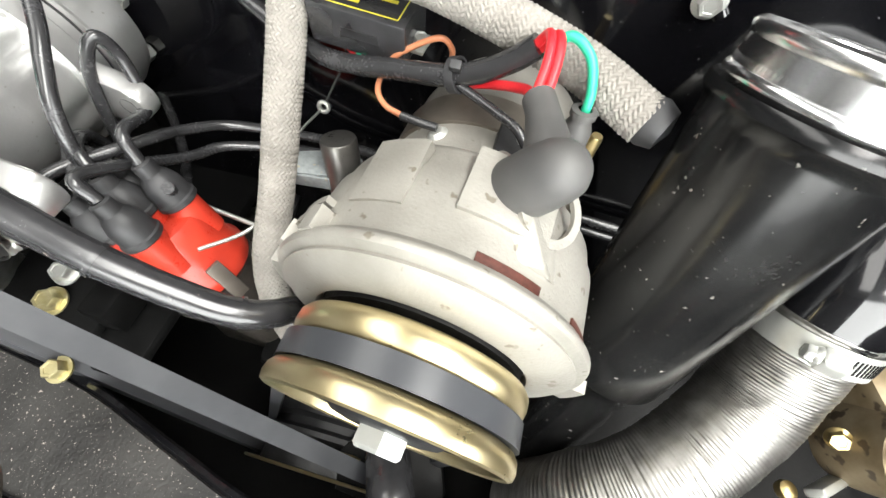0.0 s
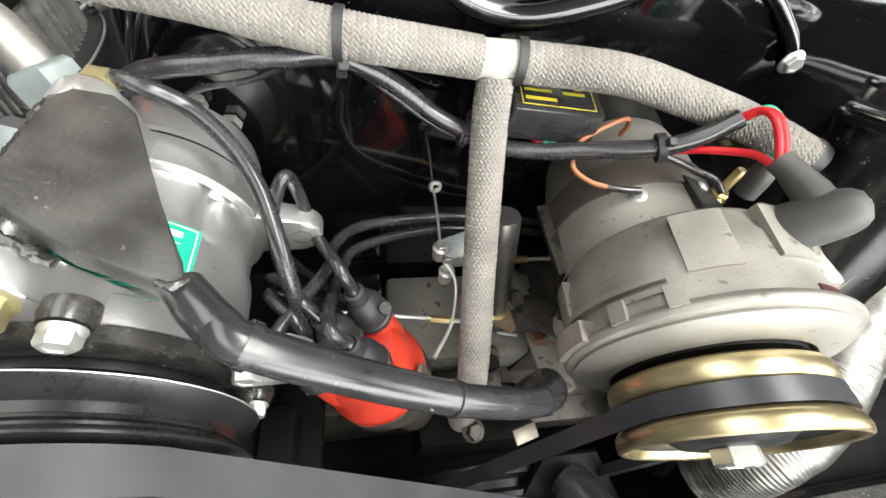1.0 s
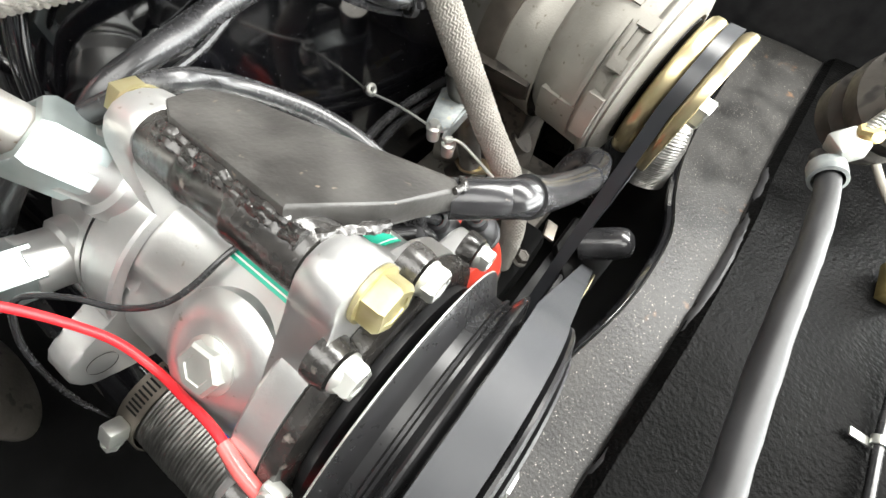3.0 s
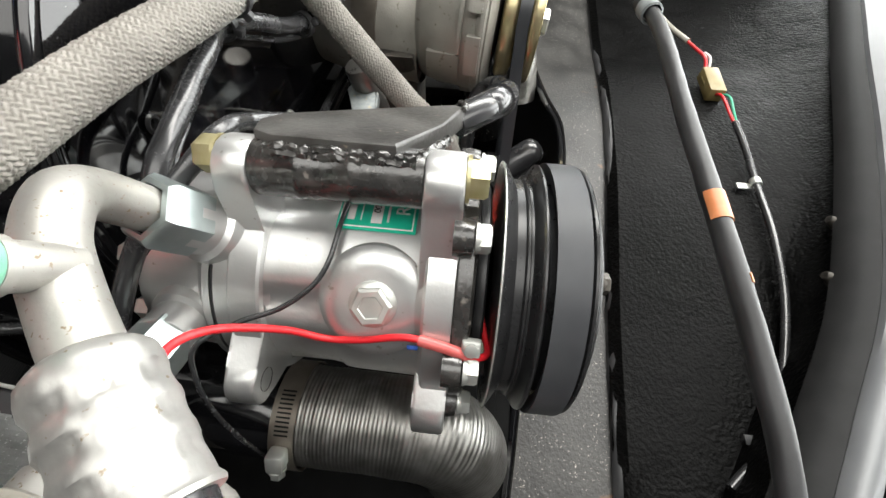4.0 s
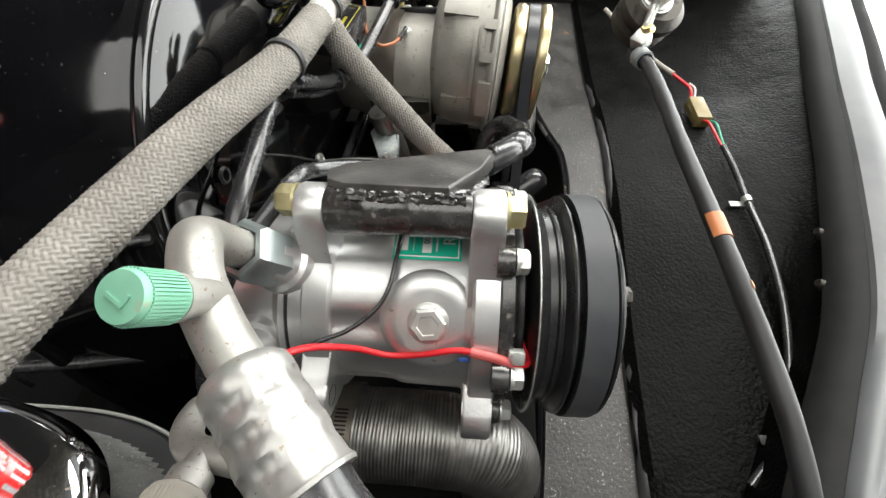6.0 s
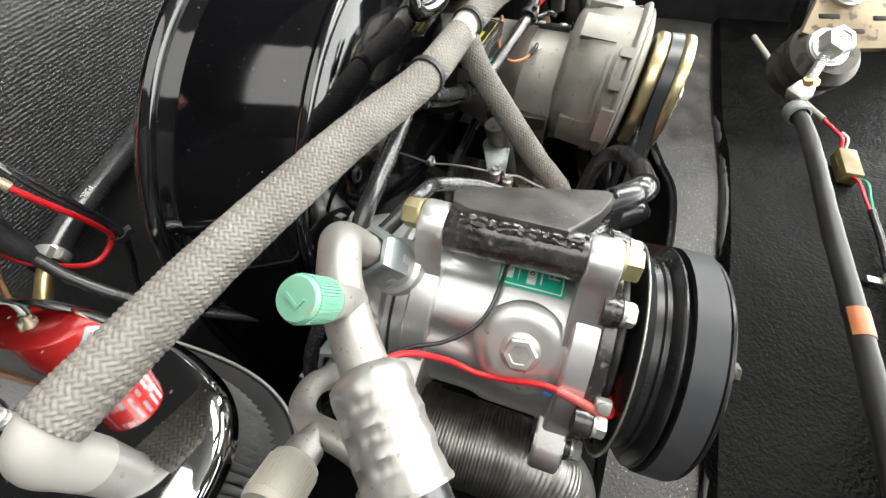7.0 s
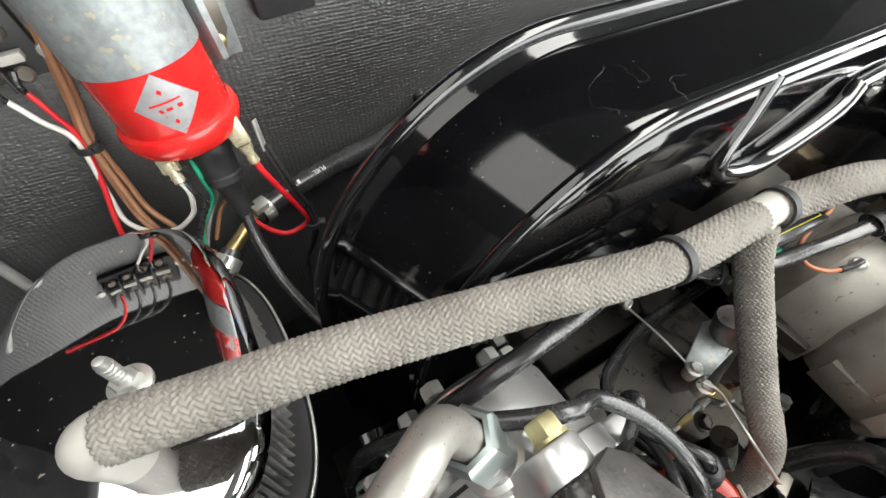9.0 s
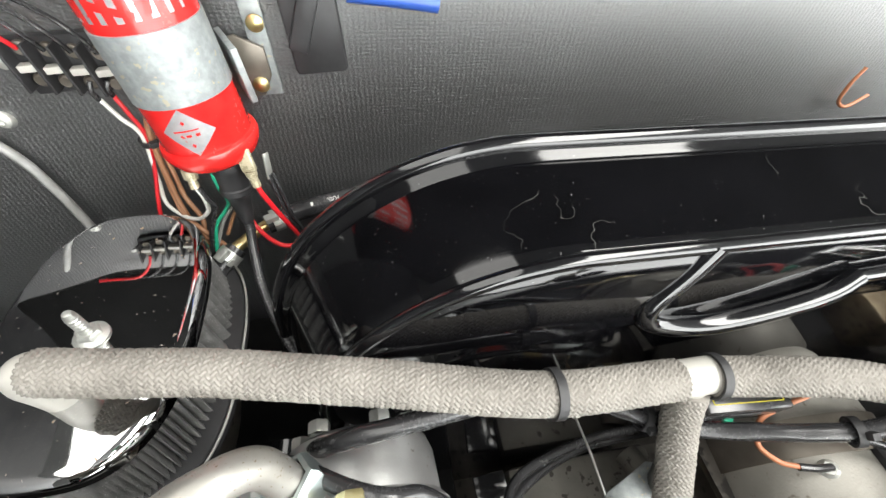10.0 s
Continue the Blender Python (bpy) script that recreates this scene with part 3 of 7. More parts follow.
def build_shroud():
    top = thing("fan_shroud", "glossy black pressed-steel fan shroud in front of the bulkhead", "fan shroud", (0.01, 0.2, 0.42))
    section = [(0.066, 0.1418, 0.0), (0.062, 0.142, 0.0), (0.050, 0.1425, -0.004), (0.036, 0.146, -0.012), (0.030, 0.150, -0.016), (0.027, 0.152, -0.016), (0.024, 0.157, -0.0145), (0.023, 0.15975, -0.01378), (0.005, 0.20925, -0.00072), (0.004, 0.212, 0.0), (0.0, 0.217, 0.0), (-0.003, 0.222, 0.0), (0.0, 0.227, 0.0), (0.010, 0.231, 0.0), (0.05, 0.236, 0.0), (0.12, 0.26, 0.0)]
    for _ in range(2):
        section = rounded(section)
    loops = [shroud_outline(*q) for q in section]
    bm = skin(loops)
    face = [bm.verts.new(p) for p in loops[0]]
    bm.faces.new(face)
    part("body", bm, SHROUDP, top, angle=75)
    rolled = spaced(smooth_line([p + Vector((0, 0, 0.001)) for p in shroud_outline(-0.001, 0.221)], 4), 0.004)
    part("rolled_edge", sweep(rolled, 0.0046, 16), GLOSS_BLACK, top)
    crease = spaced(smooth_line(shroud_outline(0.029, 0.151, -0.016), 4), 0.004)
    part("rib", sweep(crease, 0.0036, 16), GLOSS_BLACK, top, "raised pressed rib")
    part("rib", pipe([(-0.090, 0.152, 0.896), (-0.100, 0.148, 0.880), (-0.112, 0.144, 0.862), (-0.105, 0.141, 0.850), (-0.07, 0.138, 0.846), (-0.02, 0.137, 0.862), (0.0, 0.141, 0.872)], 0.006, 10), GLOSS_BLACK, top, "raised pressed rib")
    part("rib", pipe([(0.0, 0.141, 0.872), (0.05, 0.141, 0.872), (0.09, 0.139, 0.85), (0.112, 0.137, 0.828)], 0.004, 10), GLOSS_BLACK, top, "raised pressed rib")
    part("screw", hexhead((0.104, 0.135, 0.834), (0, -1, 0), 0.010, 0.005, 0.0075), ZINC, top)
    eye = along((-0.1035, 0.1405, 0.717), (0.1, -0.9, 0.35))
    part("eyelet", lathe([(0.0022, -0.002), (0.0022, 0.0010), (0.0030, 0.0018), (0.0046, 0.0014), (0.0052, 0.0), (0.0046, -0.002)], eye, 24), ZINC, top, "bright cable eyelet")
    hole = along((-0.2277, 0.1405, 0.809), (0, -1, 0))
    part("threaded_hole", lathe([(0.0050, 0.0), (0.0042, 0.0016), (0.0030, 0.0012), (0.0030, -0.004)], hole, 24), SATIN_BLACK, top)
    return top


build_shroud()

# ---- alternator ----
AX, AZ = 0.021, 0.750


def sector(m, r0, r1, h0, h1, a0, a1, bevel=0.0, n=10):
    """A block bent round an axis: radii r0 to r1, heights h0 to h1, angles a0 to a1 in degrees."""
    own = bmesh.new()
    cols = []
    for k in range(n + 1):
        a = radians(a0 + (a1 - a0) * k / n)
        cols.append([own.verts.new((r * math.cos(a), r * math.sin(a), h)) for r, h in ((r0, h0), (r1, h0), (r1, h1), (r0, h1))])
    for p, q in zip(cols, cols[1:]):
        for k in range(4):
            own.faces.new((p[k], p[(k + 1) % 4], q[(k + 1) % 4], q[k]))
    own.faces.new(cols[0][::-1])
    own.faces.new(cols[-1])
    if bevel:
        sharp = [e for e in own.edges if e.calc_face_angle(0) > 0.8]
        bmesh.ops.bevel(own, geom=sharp, offset=bevel, segments=2, affect="EDGES", profile=0.5)
    own.transform(m)
    return own


def round_y(x, z):
    """Axis frame along the shaft: angle 0 points up, angles grow towards +x, height grows towards the pulley."""
    return Matrix(((0, 1, 0, x), (0, 0, -1, 0), (1, 0, 0, z), (0, 0, 0, 1)))


def build_alternator():
    top = thing("alternator", "grey cast aluminium alternator with a gold split pulley", "alternator", (AX, 0.02, 0.68))
    m = along((AX, 0, AZ), (0, -1, 0))
    g = round_y(AX, AZ)
    lean = Matrix.Translation((AX - 0.001, 0, AZ)) @ pose(0, 0, 0, 0, 0, -5) @ pose(0, 0, 0, 3, 0, 0) @ Matrix.Translation((-AX, 0, -AZ))

    def apart(name, bm, material, parent, label=""):
        bm.transform(Matrix.Translation((-0.004, 0, -0.017)) @ lean if name in ("rear_housing", "clamp_strap") else lean)
        return part(name, bm, material, parent, label)

    apart("rear_housing", lathe([(0, -0.150), (0.040, -0.150), (0.046, -0.142), (0.0505, -0.120), (0.0515, -0.100), (0.0522, -0.062), (0.0525, -0.046), (0.0530, -0.0445), (0.0525, -0.0415)], m, 56), CAST, top)
    apart("clamp_strap", lathe([(0.0510, -0.099), (0.0538, -0.099), (0.0538, -0.078), (0.0510, -0.078)], m, 56), STRAPM, top, "brown-grey steel clamp strap")
    apart("front_housing", lathe([(0.052, -0.043), (0.0575, -0.0405), (0.0605, -0.036), (0.0625, -0.026), (0.0640, -0.0235), (0.0648, -0.010), (0.0654, 0.004), (0.0656, 0.0092), (0.062, 0.0095)], m, 64), CAST, top)
    apart("flange", lathe([(0.060, 0.0086), (0.0672, 0.0088), (0.0682, 0.0094), (0.0686, 0.0104), (0.0696, 0.0110), (0.0702, 0.0122), (0.0702, 0.0136), (0.0695, 0.0150), (0.0675, 0.0158), (0.0655, 0.0164), (0.0660, 0.0178), (0.0615, 0.0205), (0.0560, 0.0222), (0.0510, 0.0232), (0.0480, 0.0236), (0.0470, 0.0225), (0.0465, 0.0190), (0.02, 0.0190), (0, 0.0190)], m, 72), CAST, top)
    # Dark ring stands for the shaded gap between flange and pulley.
    apart("fan", lathe([(0.0460, 0.0195), (0.0450, 0.024), (0.02, 0.0265), (0, 0.0265)], m, 40), DARK, top, "dark ring filling the gap behind the pulley")
    # raised saddles and ribs of the casting
    apart("saddle", sector(g, 0.055, 0.0668, -0.036, -0.008, 2, 32, 0.0014), CAST, top)
    apart("saddle", sector(g, 0.055, 0.0662, -0.034, -0.004, -34, -14, 0.0014), CAST, top)
    apart("saddle", sector(g, 0.055, 0.0665, -0.030, -0.002, -125, -95, 0.0014), CAST, top)
    apart("rib", sector(g, 0.060, 0.0690, -0.0052, -0.0022, -92, -42, 0.0006, 14), CAST, top)
    # Proud slabs; the slots' depth and shade are only in their dark colour.
    for a0, a1 in ((12, 34), (52, 72)):
        apart("vent_slab", sector(g, 0.058, 0.0662, 0.0046, 0.0087, a0, a1, 0.0, 8), WINDING, top, "dark winding-coloured slab in place of a vent slot")
    # lug with its screw
    apart("lug", sector(g, 0.056, 0.0676, 0.0020, 0.0110, -64, -39, 0.0012), CAST, top)
    for a in (-65, -44):
        apart("lug_wall", sector(g, 0.058, 0.0716, 0.0020, 0.0122, a, a + 6.5, 0.0012, 4), CAST, top)
    apart("lug_wall", sector(g, 0.058, 0.0700, 0.0012, 0.0040, -64, -39, 0.0010, 8), CAST, top)
    p = Vector((-0.0300, -0.0095, 0.7900))
    part("screw", hexhead(p, (-0.50, -0.45, 0.62), 0.0075, 0.0028, 0.0048), ZINC, top)
    apart("lug", sector(g, 0.060, 0.0755, 0.0090, 0.0150, 96, 112, 0.0014), CAST, top)
    apart("lug", sector(g, 0.060, 0.076, -0.0035, 0.0085, 168, 190, 0.0012), CAST, top)
    apart("lug", sector(g, 0.058, 0.0742, 0.0030, 0.0140, -104, -78, 0.0022), CAST, top)
    # terminal tower
    tower = bmesh.new()
    for q in ((0.0325, 0.037, 0.8150), (0.0395, 0.030, 0.8185), (0.0555, -0.0065, 0.8095), (0.0605, -0.0060, 0.8020), (0.0170, -0.0050, 0.8075), (0.0185, 0.0270, 0.8095), (0.020, 0.034, 0.790), (0.062, 0.028, 0.796), (0.066, -0.0055, 0.788), (0.018, -0.0045, 0.790)):
        tower.verts.new(q)
    bmesh.ops.convex_hull(tower, input=tower.verts[:])
    bmesh.ops.dissolve_limit(tower, angle_limit=radians(4), verts=tower.verts[:], edges=tower.edges[:])
    bmesh.ops.bevel(tower, geom=tower.edges[:], offset=0.0012, segments=2, affect="EDGES", profile=0.5)
    part("terminal_tower", tower, CAST, top)
    part("recess_ring", lathe([(0.0115, 0), (0.0150, 0), (0.0150, 0.0020), (0.0115, 0.0020), (0.0115, 0)], along((0.0535, 0.0185, 0.8095), (0.55, -0.2, 0.80)), 28), CAST, top)
    # black cover plate and earth screw
    part("cover_plate", slab(pose(0.0385, 0.062, 0.7865, 0, 18, 0), (0.022, 0.034, 0.004), 0.0006), SATIN_BLACK, top, "black cover plate")
    for y in (0.073, 0.052):
        q = Vector((0.0405, y, 0.7878))
        part("screw", lathe([(0.0037, 0), (0.0037, 0.0010), (0.0025, 0.0018), (0, 0.0020)], along(q, (0.29, 0, 0.95)), 18), ZINC, top)
    part("earth_screw", hexhead((0.0, 0.070, 0.7825), (-0.42, 0, 0.9), 0.0070, 0.003, 0.0055), ZINC, top)
    # pulley
    apart("pulley", lathe([(0.020, 0.0265), (0.046, 0.0270), (0.0492, 0.0282), (0.0508, 0.0305), (0.0510, 0.0345), (0.0500, 0.0385), (0.0475, 0.0405), (0.040, 0.0425), (0.02, 0.0430)], m, 72), GOLD, top, "gold zinc-plated pulley half")
    apart("pulley", lathe([(0.020, 0.0465), (0.040, 0.0475), (0.0470, 0.0490), (0.0505, 0.0505), (0.0522, 0.0530), (0.0527, 0.0565), (0.0520, 0.0592), (0.0506, 0.0600), (0.0492, 0.0592), (0.0480, 0.0560), (0.0455, 0.0530), (0.040, 0.0515), (0.02, 0.0510), (0, 0.0510)], m, 72), GOLD, top, "gold zinc-plated cupped pulley half")
    apart("pulley_hub", lathe([(0.0476, 0.0555), (0.0455, 0.0540), (0.0300, 0.0532), (0.030, 0.0540), (0.023, 0.0590), (0.017, 0.0600), (0, 0.0600)], m, 32), SATIN_BLACK, top)
    apart("pulley_nut", hexhead((AX, -0.0600, AZ), (0, -1, 0), 0.0195, 0.0080, 0.0, 20), ZINC, top)
    return top


build_alternator()


def build_stand():
    top = thing("alternator_stand", "dull cast pedestal under the alternator", "pedestal", (AX, 0.03, 0.46))
    part("cradle", sector(round_y(AX, AZ), 0.0485, 0.060, -0.105, -0.048, 105, 255, 0.002, 20), TARNISH, top)
    part("pedestal", prism([(-0.045, 0.0), (-0.040, 0.02), (-0.026, 0.10), (-0.035, 0.165), (0.035, 0.165), (0.026, 0.10), (0.050, 0.02), (0.052, 0.0)], Matrix.Translation((AX, 0.10, 0.535)) @ pose(0, 0, 0, 90, 0, 0), 0.05, 0.004), TARNISH, top)
    part("foot", slab(pose(AX, 0.06, 0.53), (0.15, 0.12, 0.03), 0.006), TARNISH, top)
    for x, y in ((-0.05, 0.01), (0.065, 0.01), (-0.045, 0.11)):
        part("nut", hexhead((AX + x, y, 0.545), (0, 0, 1), 0.013, 0.009, 0.009), ZINC, top)
    return top


build_stand()


def belt_round(c1, r1, y1, c2, r2, y2, slant=(0, 0)):
    """Open belt line round two pulleys, (x, z) centres."""
    a, b = Vector((c1[0], c1[1])), Vector((c2[0], c2[1]))
    d = b - a
    base = math.atan2(d.y, d.x)
    off = math.acos((r1 - r2) / d.length)
    line = []
    for k in range(25):
        t = base + off + (2 * math.pi - 2 * off) * k / 24
        line.append(Vector((a.x + r1 * math.cos(t), y1 - slant[0] * r1 * math.cos(t) - slant[1] * r1 * math.sin(t), a.y + r1 * math.sin(t))))
    for k in range(25):
        t = base - off + 2 * off * k / 24
        line.append(Vector((b.x + r2 * math.cos(t), y2, b.y + r2 * math.sin(t))))
    return line


CX, CZ = -0.263, 0.754
KX, KZ = -0.045, 0.475
solo("alternator_belt", strip(belt_round((AX - 0.005, AZ - 0.0025), 0.0480, -0.0445, (KX, KZ), 0.075, -0.0455, (0.087, 0.052)), 0.0100, 0.007, (0, 1, 0), closed=True), BELT, "black rubber belt round the alternator pulley", "belt", (AX, -0.0455, 0.55), group="drive belts")
solo("compressor_belt", strip(belt_round((CX, CZ), 0.0575, -0.0515, (KX, KZ), 0.080, -0.073), 0.0132, 0.008, (0, 1, 0), closed=True), BELT_LIT, "wide black rubber belt round the compressor pulley", "belt", (CX, -0.05, 0.55), group="drive belts")


def build_crank_pulley():
    top = thing("crank_pulley", "black crankshaft pulley with a gold edge", "pulley", (KX, -0.055, 0.39))
    m = along((KX, 0, KZ), (0, -1, 0))
    part("wheel", lathe([(0, 0.03), (0.08, 0.03), (0.08, 0.039), (0.07, 0.042), (0.07, 0.048), (0.081, 0.052), (0.081, 0.056), (0.072, 0.060), (0.072, 0.080), (0.068, 0.083), (0.03, 0.083), (0, 0.083)], m, 64), SATIN_BLACK, top)
    for h in (0.0620, 0.0815):
        part("edge_ring", lathe([(0.070, h - 0.001), (0.0845, h - 0.0012), (0.0855, h), (0.0845, h + 0.0012), (0.070, h + 0.001)], m, 72), GOLD, top, "gold zinc-plated flange")


build_crank_pulley()

# ---- compressor ----
PORTS = [(Vector((-0.40, 0.29, 0.87)).normalized(), 0.0125, 0.0245), (Vector((-0.92, 0.0, 0.38)).normalized(), 0.0115, 0.0210)]


def barrel():
    """The barrel of the compressor, fluted between its cylinders."""
    bm = bmesh.new()
    rows_ = []
    for h, r, flute in ((-0.0905, 0.0505, 0), (-0.0765, 0.0505, 0), (-0.0745, 0.0485, 0.2), (-0.070, 0.0475, 1), (-0.050, 0.0475, 1), (-0.044, 0.0480, 0.6), (-0.040, 0.0490, 0), (-0.036, 0.0495, 0), (-0.008, 0.0500, 0), (-0.004, 0.0525, 0)):
        ring = []
        for k in range(120):
            a = 2 * math.pi * k / 120
            dip = 0.0045 * flute * max(0.0, math.cos(7 * a)) ** 2
            ring.append(bm.verts.new((CX + (r - dip) * math.sin(a), -h, CZ + (r - dip) * math.cos(a))))
        rows_.append(ring)
    for p, q in zip(rows_, rows_[1:]):
        for k in range(120):
            bm.faces.new((p[k], p[(k + 1) % 120], q[(k + 1) % 120], q[k]))
    return bm


def ear(angle, y0, thick, reach, wide, foot):
    """A mounting ear: a tapered, rounded arm, solid throughout."""
    own = bmesh.new()
    outer = [(-wide * foot, 0.038), (-wide * 1.08, reach - 0.006)]
    for k in range(9):
        a = math.pi - k * math.pi / 8
        outer.append((wide * math.cos(a), reach + wide * math.sin(a) * 0.95))
    outer += [(wide * 1.08, reach - 0.006), (wide * foot, 0.038)]
    own = prism(outer, Matrix(), thick, 0.0018)
    own.transform(Matrix.Translation((CX, y0 + thick, CZ)) @ pose(0, 0, 0, 0, angle, 0) @ pose(0, 0, 0, 90, 0, 0))
    return own


def bent_label(r, y0, y1, a0, a1, bm=None, n=10):
    bm = bm or bmesh.new()
    cols = [[bm.verts.new((CX + r * math.sin(radians(a0 + (a1 - a0) * k / n)), y, CZ + r * math.cos(radians(a0 + (a1 - a0) * k / n)))) for y in (y0, y1)] for k in range(n + 1)]
    for p, q in zip(cols, cols[1:]):
        bm.faces.new((p[0], p[1], q[1], q[0]))
    return bm


def words(text, size, m, depth=0.0001):
    """Letters of the built-in font as a mesh."""
    cu = bpy.data.curves.new("letters", "FONT")
    cu.body, cu.size, cu.extrude, cu.align_x, cu.align_y = text, size, depth, "CENTER", "CENTER"
    ob = new("letters", cu)
    me = bpy.data.meshes.new_from_object(ob.evaluated_get(bpy.context.evaluated_depsgraph_get()))
    bm = bmesh.new()
    bm.from_mesh(me)
    bm.transform(m)
    bpy.data.objects.remove(ob)
    bpy.data.curves.remove(cu)
    bpy.data.meshes.remove(me)
    return bm


def build_compressor():
    top = thing("compressor", "bright aluminium air-conditioning compressor with a black pulley", "compressor", (CX, 0.04, 0.69))
    m = along((CX, 0, CZ), (0, -1, 0))
    part("rear_head", lathe([(0, -0.134), (0.034, -0.134), (0.041, -0.130), (0.044, -0.122), (0.0455, -0.100), (0.0500, -0.0955), (0.0500, -0.0925)], m, 56), BRIGHT, top)
    part("gasket", lathe([(0.0485, -0.0927), (0.0496, -0.0922), (0.0496, -0.0908), (0.0485, -0.0903)], m, 56), RUBBER, top)
    part("barrel", barrel(), BRIGHT, top)
    part("rear_flange", lathe([(0.048, -0.0840), (0.0515, -0.0840), (0.0525, -0.0830), (0.0525, -0.0716), (0.0515, -0.0706), (0.048, -0.0706)], m, 56), BRIGHT, top)
    part("flange", lathe([(0.050, -0.0045), (0.0560, -0.0040), (0.0572, -0.0028), (0.0572, 0.0080), (0.050, 0.0085)], m, 56), BRIGHT, top)
    part("front_plate", lathe([(0.050, 0.0080), (0.0565, 0.0082), (0.0572, 0.0090), (0.0572, 0.0145), (0.0555, 0.0155), (0.045, 0.0165), (0.03, 0.0180), (0, 0.0180)], m, 56), WELD_BLACK, top, "black rough front plate")
    part("coil_ring", lathe([(0.030, 0.0165), (0.0480, 0.0165), (0.0490, 0.0180), (0.0490, 0.0200), (0.047, 0.0210), (0.03, 0.0210)], m, 56), SATIN_BLACK, top, "black ring of the clutch coil")
    part("edge_ring", lathe([(0.0594, 0.0248), (0.0607, 0.0249), (0.0609, 0.0252), (0.0607, 0.0255), (0.0594, 0.0256)], m, 72), ZINC, top, "thin bright ring on the pulley edge")
    for y0, th in ((0.0705, 0.0135), (-0.0085, 0.0150)):
        part("ear", ear(0, y0, th, 0.070, 0.0125, 1.45 if y0 > 0 else 2.7), BRIGHT, top)
        low, far = (-88, 0.0615) if y0 > 0 else (-105, 0.064)
        part("ear", ear(low, y0, th, far, 0.0115, 2.2 if y0 > 0 else 1.5), BRIGHT, top)
        part("ear", ear(95, y0, th, 0.072, 0.0115, 1.6), BRIGHT, top)
        for a, rr in ((low, far), (95, 0.072)):
            c = Vector((CX + rr * math.sin(radians(a)), y0 - 0.0003, CZ + rr * math.cos(radians(a))))
            # Solid dark plug in place of a hole; its shade is the colour.
            part("hole_plug", lathe([(0.0052, 0), (0.0052, th + 0.0006), (0, th + 0.0006)], along(c, (0, 1, 0)), 20), DARK, top)
    part("bolt", hexhead((CX + 0.002, 0.0842, CZ + 0.0730), (0, 1, 0), 0.0130, 0.0080, 0.0, 10, washer=0.0080), BOLTGOLD, top, "gold zinc-plated bolt")
    part("bolt", hexhead((CX + 0.002, -0.0087, CZ + 0.0710), (0, -1, 0), 0.0142, 0.0070, 0, 10, washer=0.0092), BOLTGOLD, top, "gold zinc-plated bolt")
    for a, rr in ((-67, 0.0596), (-15, 0.0600), (17.5, 0.0636), (72, 0.0640), (118, 0.060), (160, 0.060), (-112, 0.0600), (-155, 0.060)):
        p = Vector((CX + rr * math.sin(radians(a)), -0.0138, CZ + rr * math.cos(radians(a))))
        part("bolt_boss", lathe([(0, -0.0080), (0.0075, -0.0080), (0.0078, -0.0040), (0.0070, -0.0005), (0, -0.0005)], along(p, (0, -1, 0)), 22), WELD_BLACK, top)
        part("bolt", hexhead(p + Vector((0, -0.0003, 0)), (0, -1, 0), 0.0100, 0.0060, 0.0062, a * 1.7), ZINC, top)
    # oil plug
    out = Vector((-0.04, 0, 0.039)).normalized()
    pc = Vector((CX, 0.0240, CZ))
    part("plug_boss", lathe([(0.0245, 0.0400), (0.0235, 0.0470), (0.0200, 0.0500), (0.0145, 0.0508), (0, 0.0508)], along(pc, out), 44), BRIGHT, top)
    part("oil_plug", hexhead(pc + out * 0.0508, out, 0.0150, 0.0050, 0.0098, 8), ZINC, top)
    part("paint_mark", slab(along(pc + out * 0.0475 + Vector((-0.014, -0.017, -0.010)), out), (0.0045, 0.0018, 0.0010), 0.0003), BLUEP, top, "dab of blue paint")
    # label
    lab = part("label", bent_label(0.0504, 0.0430, 0.0100, -12, 48), LABELG, top, "green printed label")
    part("print", bent_label(0.0507, 0.0290, 0.0245, -8, 10), WHITE, lab)
    part("print", bent_label(0.0507, 0.0390, 0.0360, -7, 40), WHITE, lab)
    part("print", bent_label(0.0507, 0.0225, 0.0215, -7, 22), WHITE, lab)
    for y0, y1, a0, a1 in ((0.0420, 0.0112, -10.6, -9.9), (0.0420, 0.0112, 45.6, 46.3), (0.0420, 0.0414, -10.6, 46.3), (0.0118, 0.0112, -10.6, 46.3), (0.0335, 0.0330, -7, 40), (0.0195, 0.0190, 22, 42)):
        part("border", bent_label(0.0507, y0, y1, a0, a1), WHITE, lab)
    for k, (text, size, y, a) in enumerate((("R", 0.0085, 0.0158, 0), ("000", 0.0042, 0.0268, 1))):
        nn = Vector((math.sin(radians(a)), 0, math.cos(radians(a))))
        mm = Matrix.Translation(Vector((CX, y, CZ)) + nn * 0.0511) @ Matrix((Vector((nn.z, 0, -nn.x)), Vector((0, 1, 0)), nn)).transposed().to_4x4()
        part("letters", words(text, size, mm), WHITE if k == 0 else RUBBER, lab)
    # pulley
    prof = [(0.02, 0.0248), (0.0575, 0.0249), (0.0606, 0.0251), (0.0607, 0.0258), (0.0598, 0.0266), (0.0535, 0.0305), (0.0528, 0.0312), (0.0528, 0.0345), (0.0545, 0.0352), (0.0547, 0.0362), (0.0532, 0.0368), (0.0532, 0.0378), (0.0596, 0.0402), (0.0604, 0.0410), (0.0604, 0.0418), (0.0590, 0.0426), (0.0510, 0.0446), (0.0505, 0.0570), (0.0580, 0.0590), (0.0600, 0.0598), (0.0602, 0.0608), (0.0590, 0.0618), (0.0560, 0.0624), (0.0470, 0.0628), (0.0450, 0.0600), (0, 0.0600)]
    part("pulley", lathe(prof, m, 96), PULLEYB, top, "black double-groove clutch pulley", angle=24)
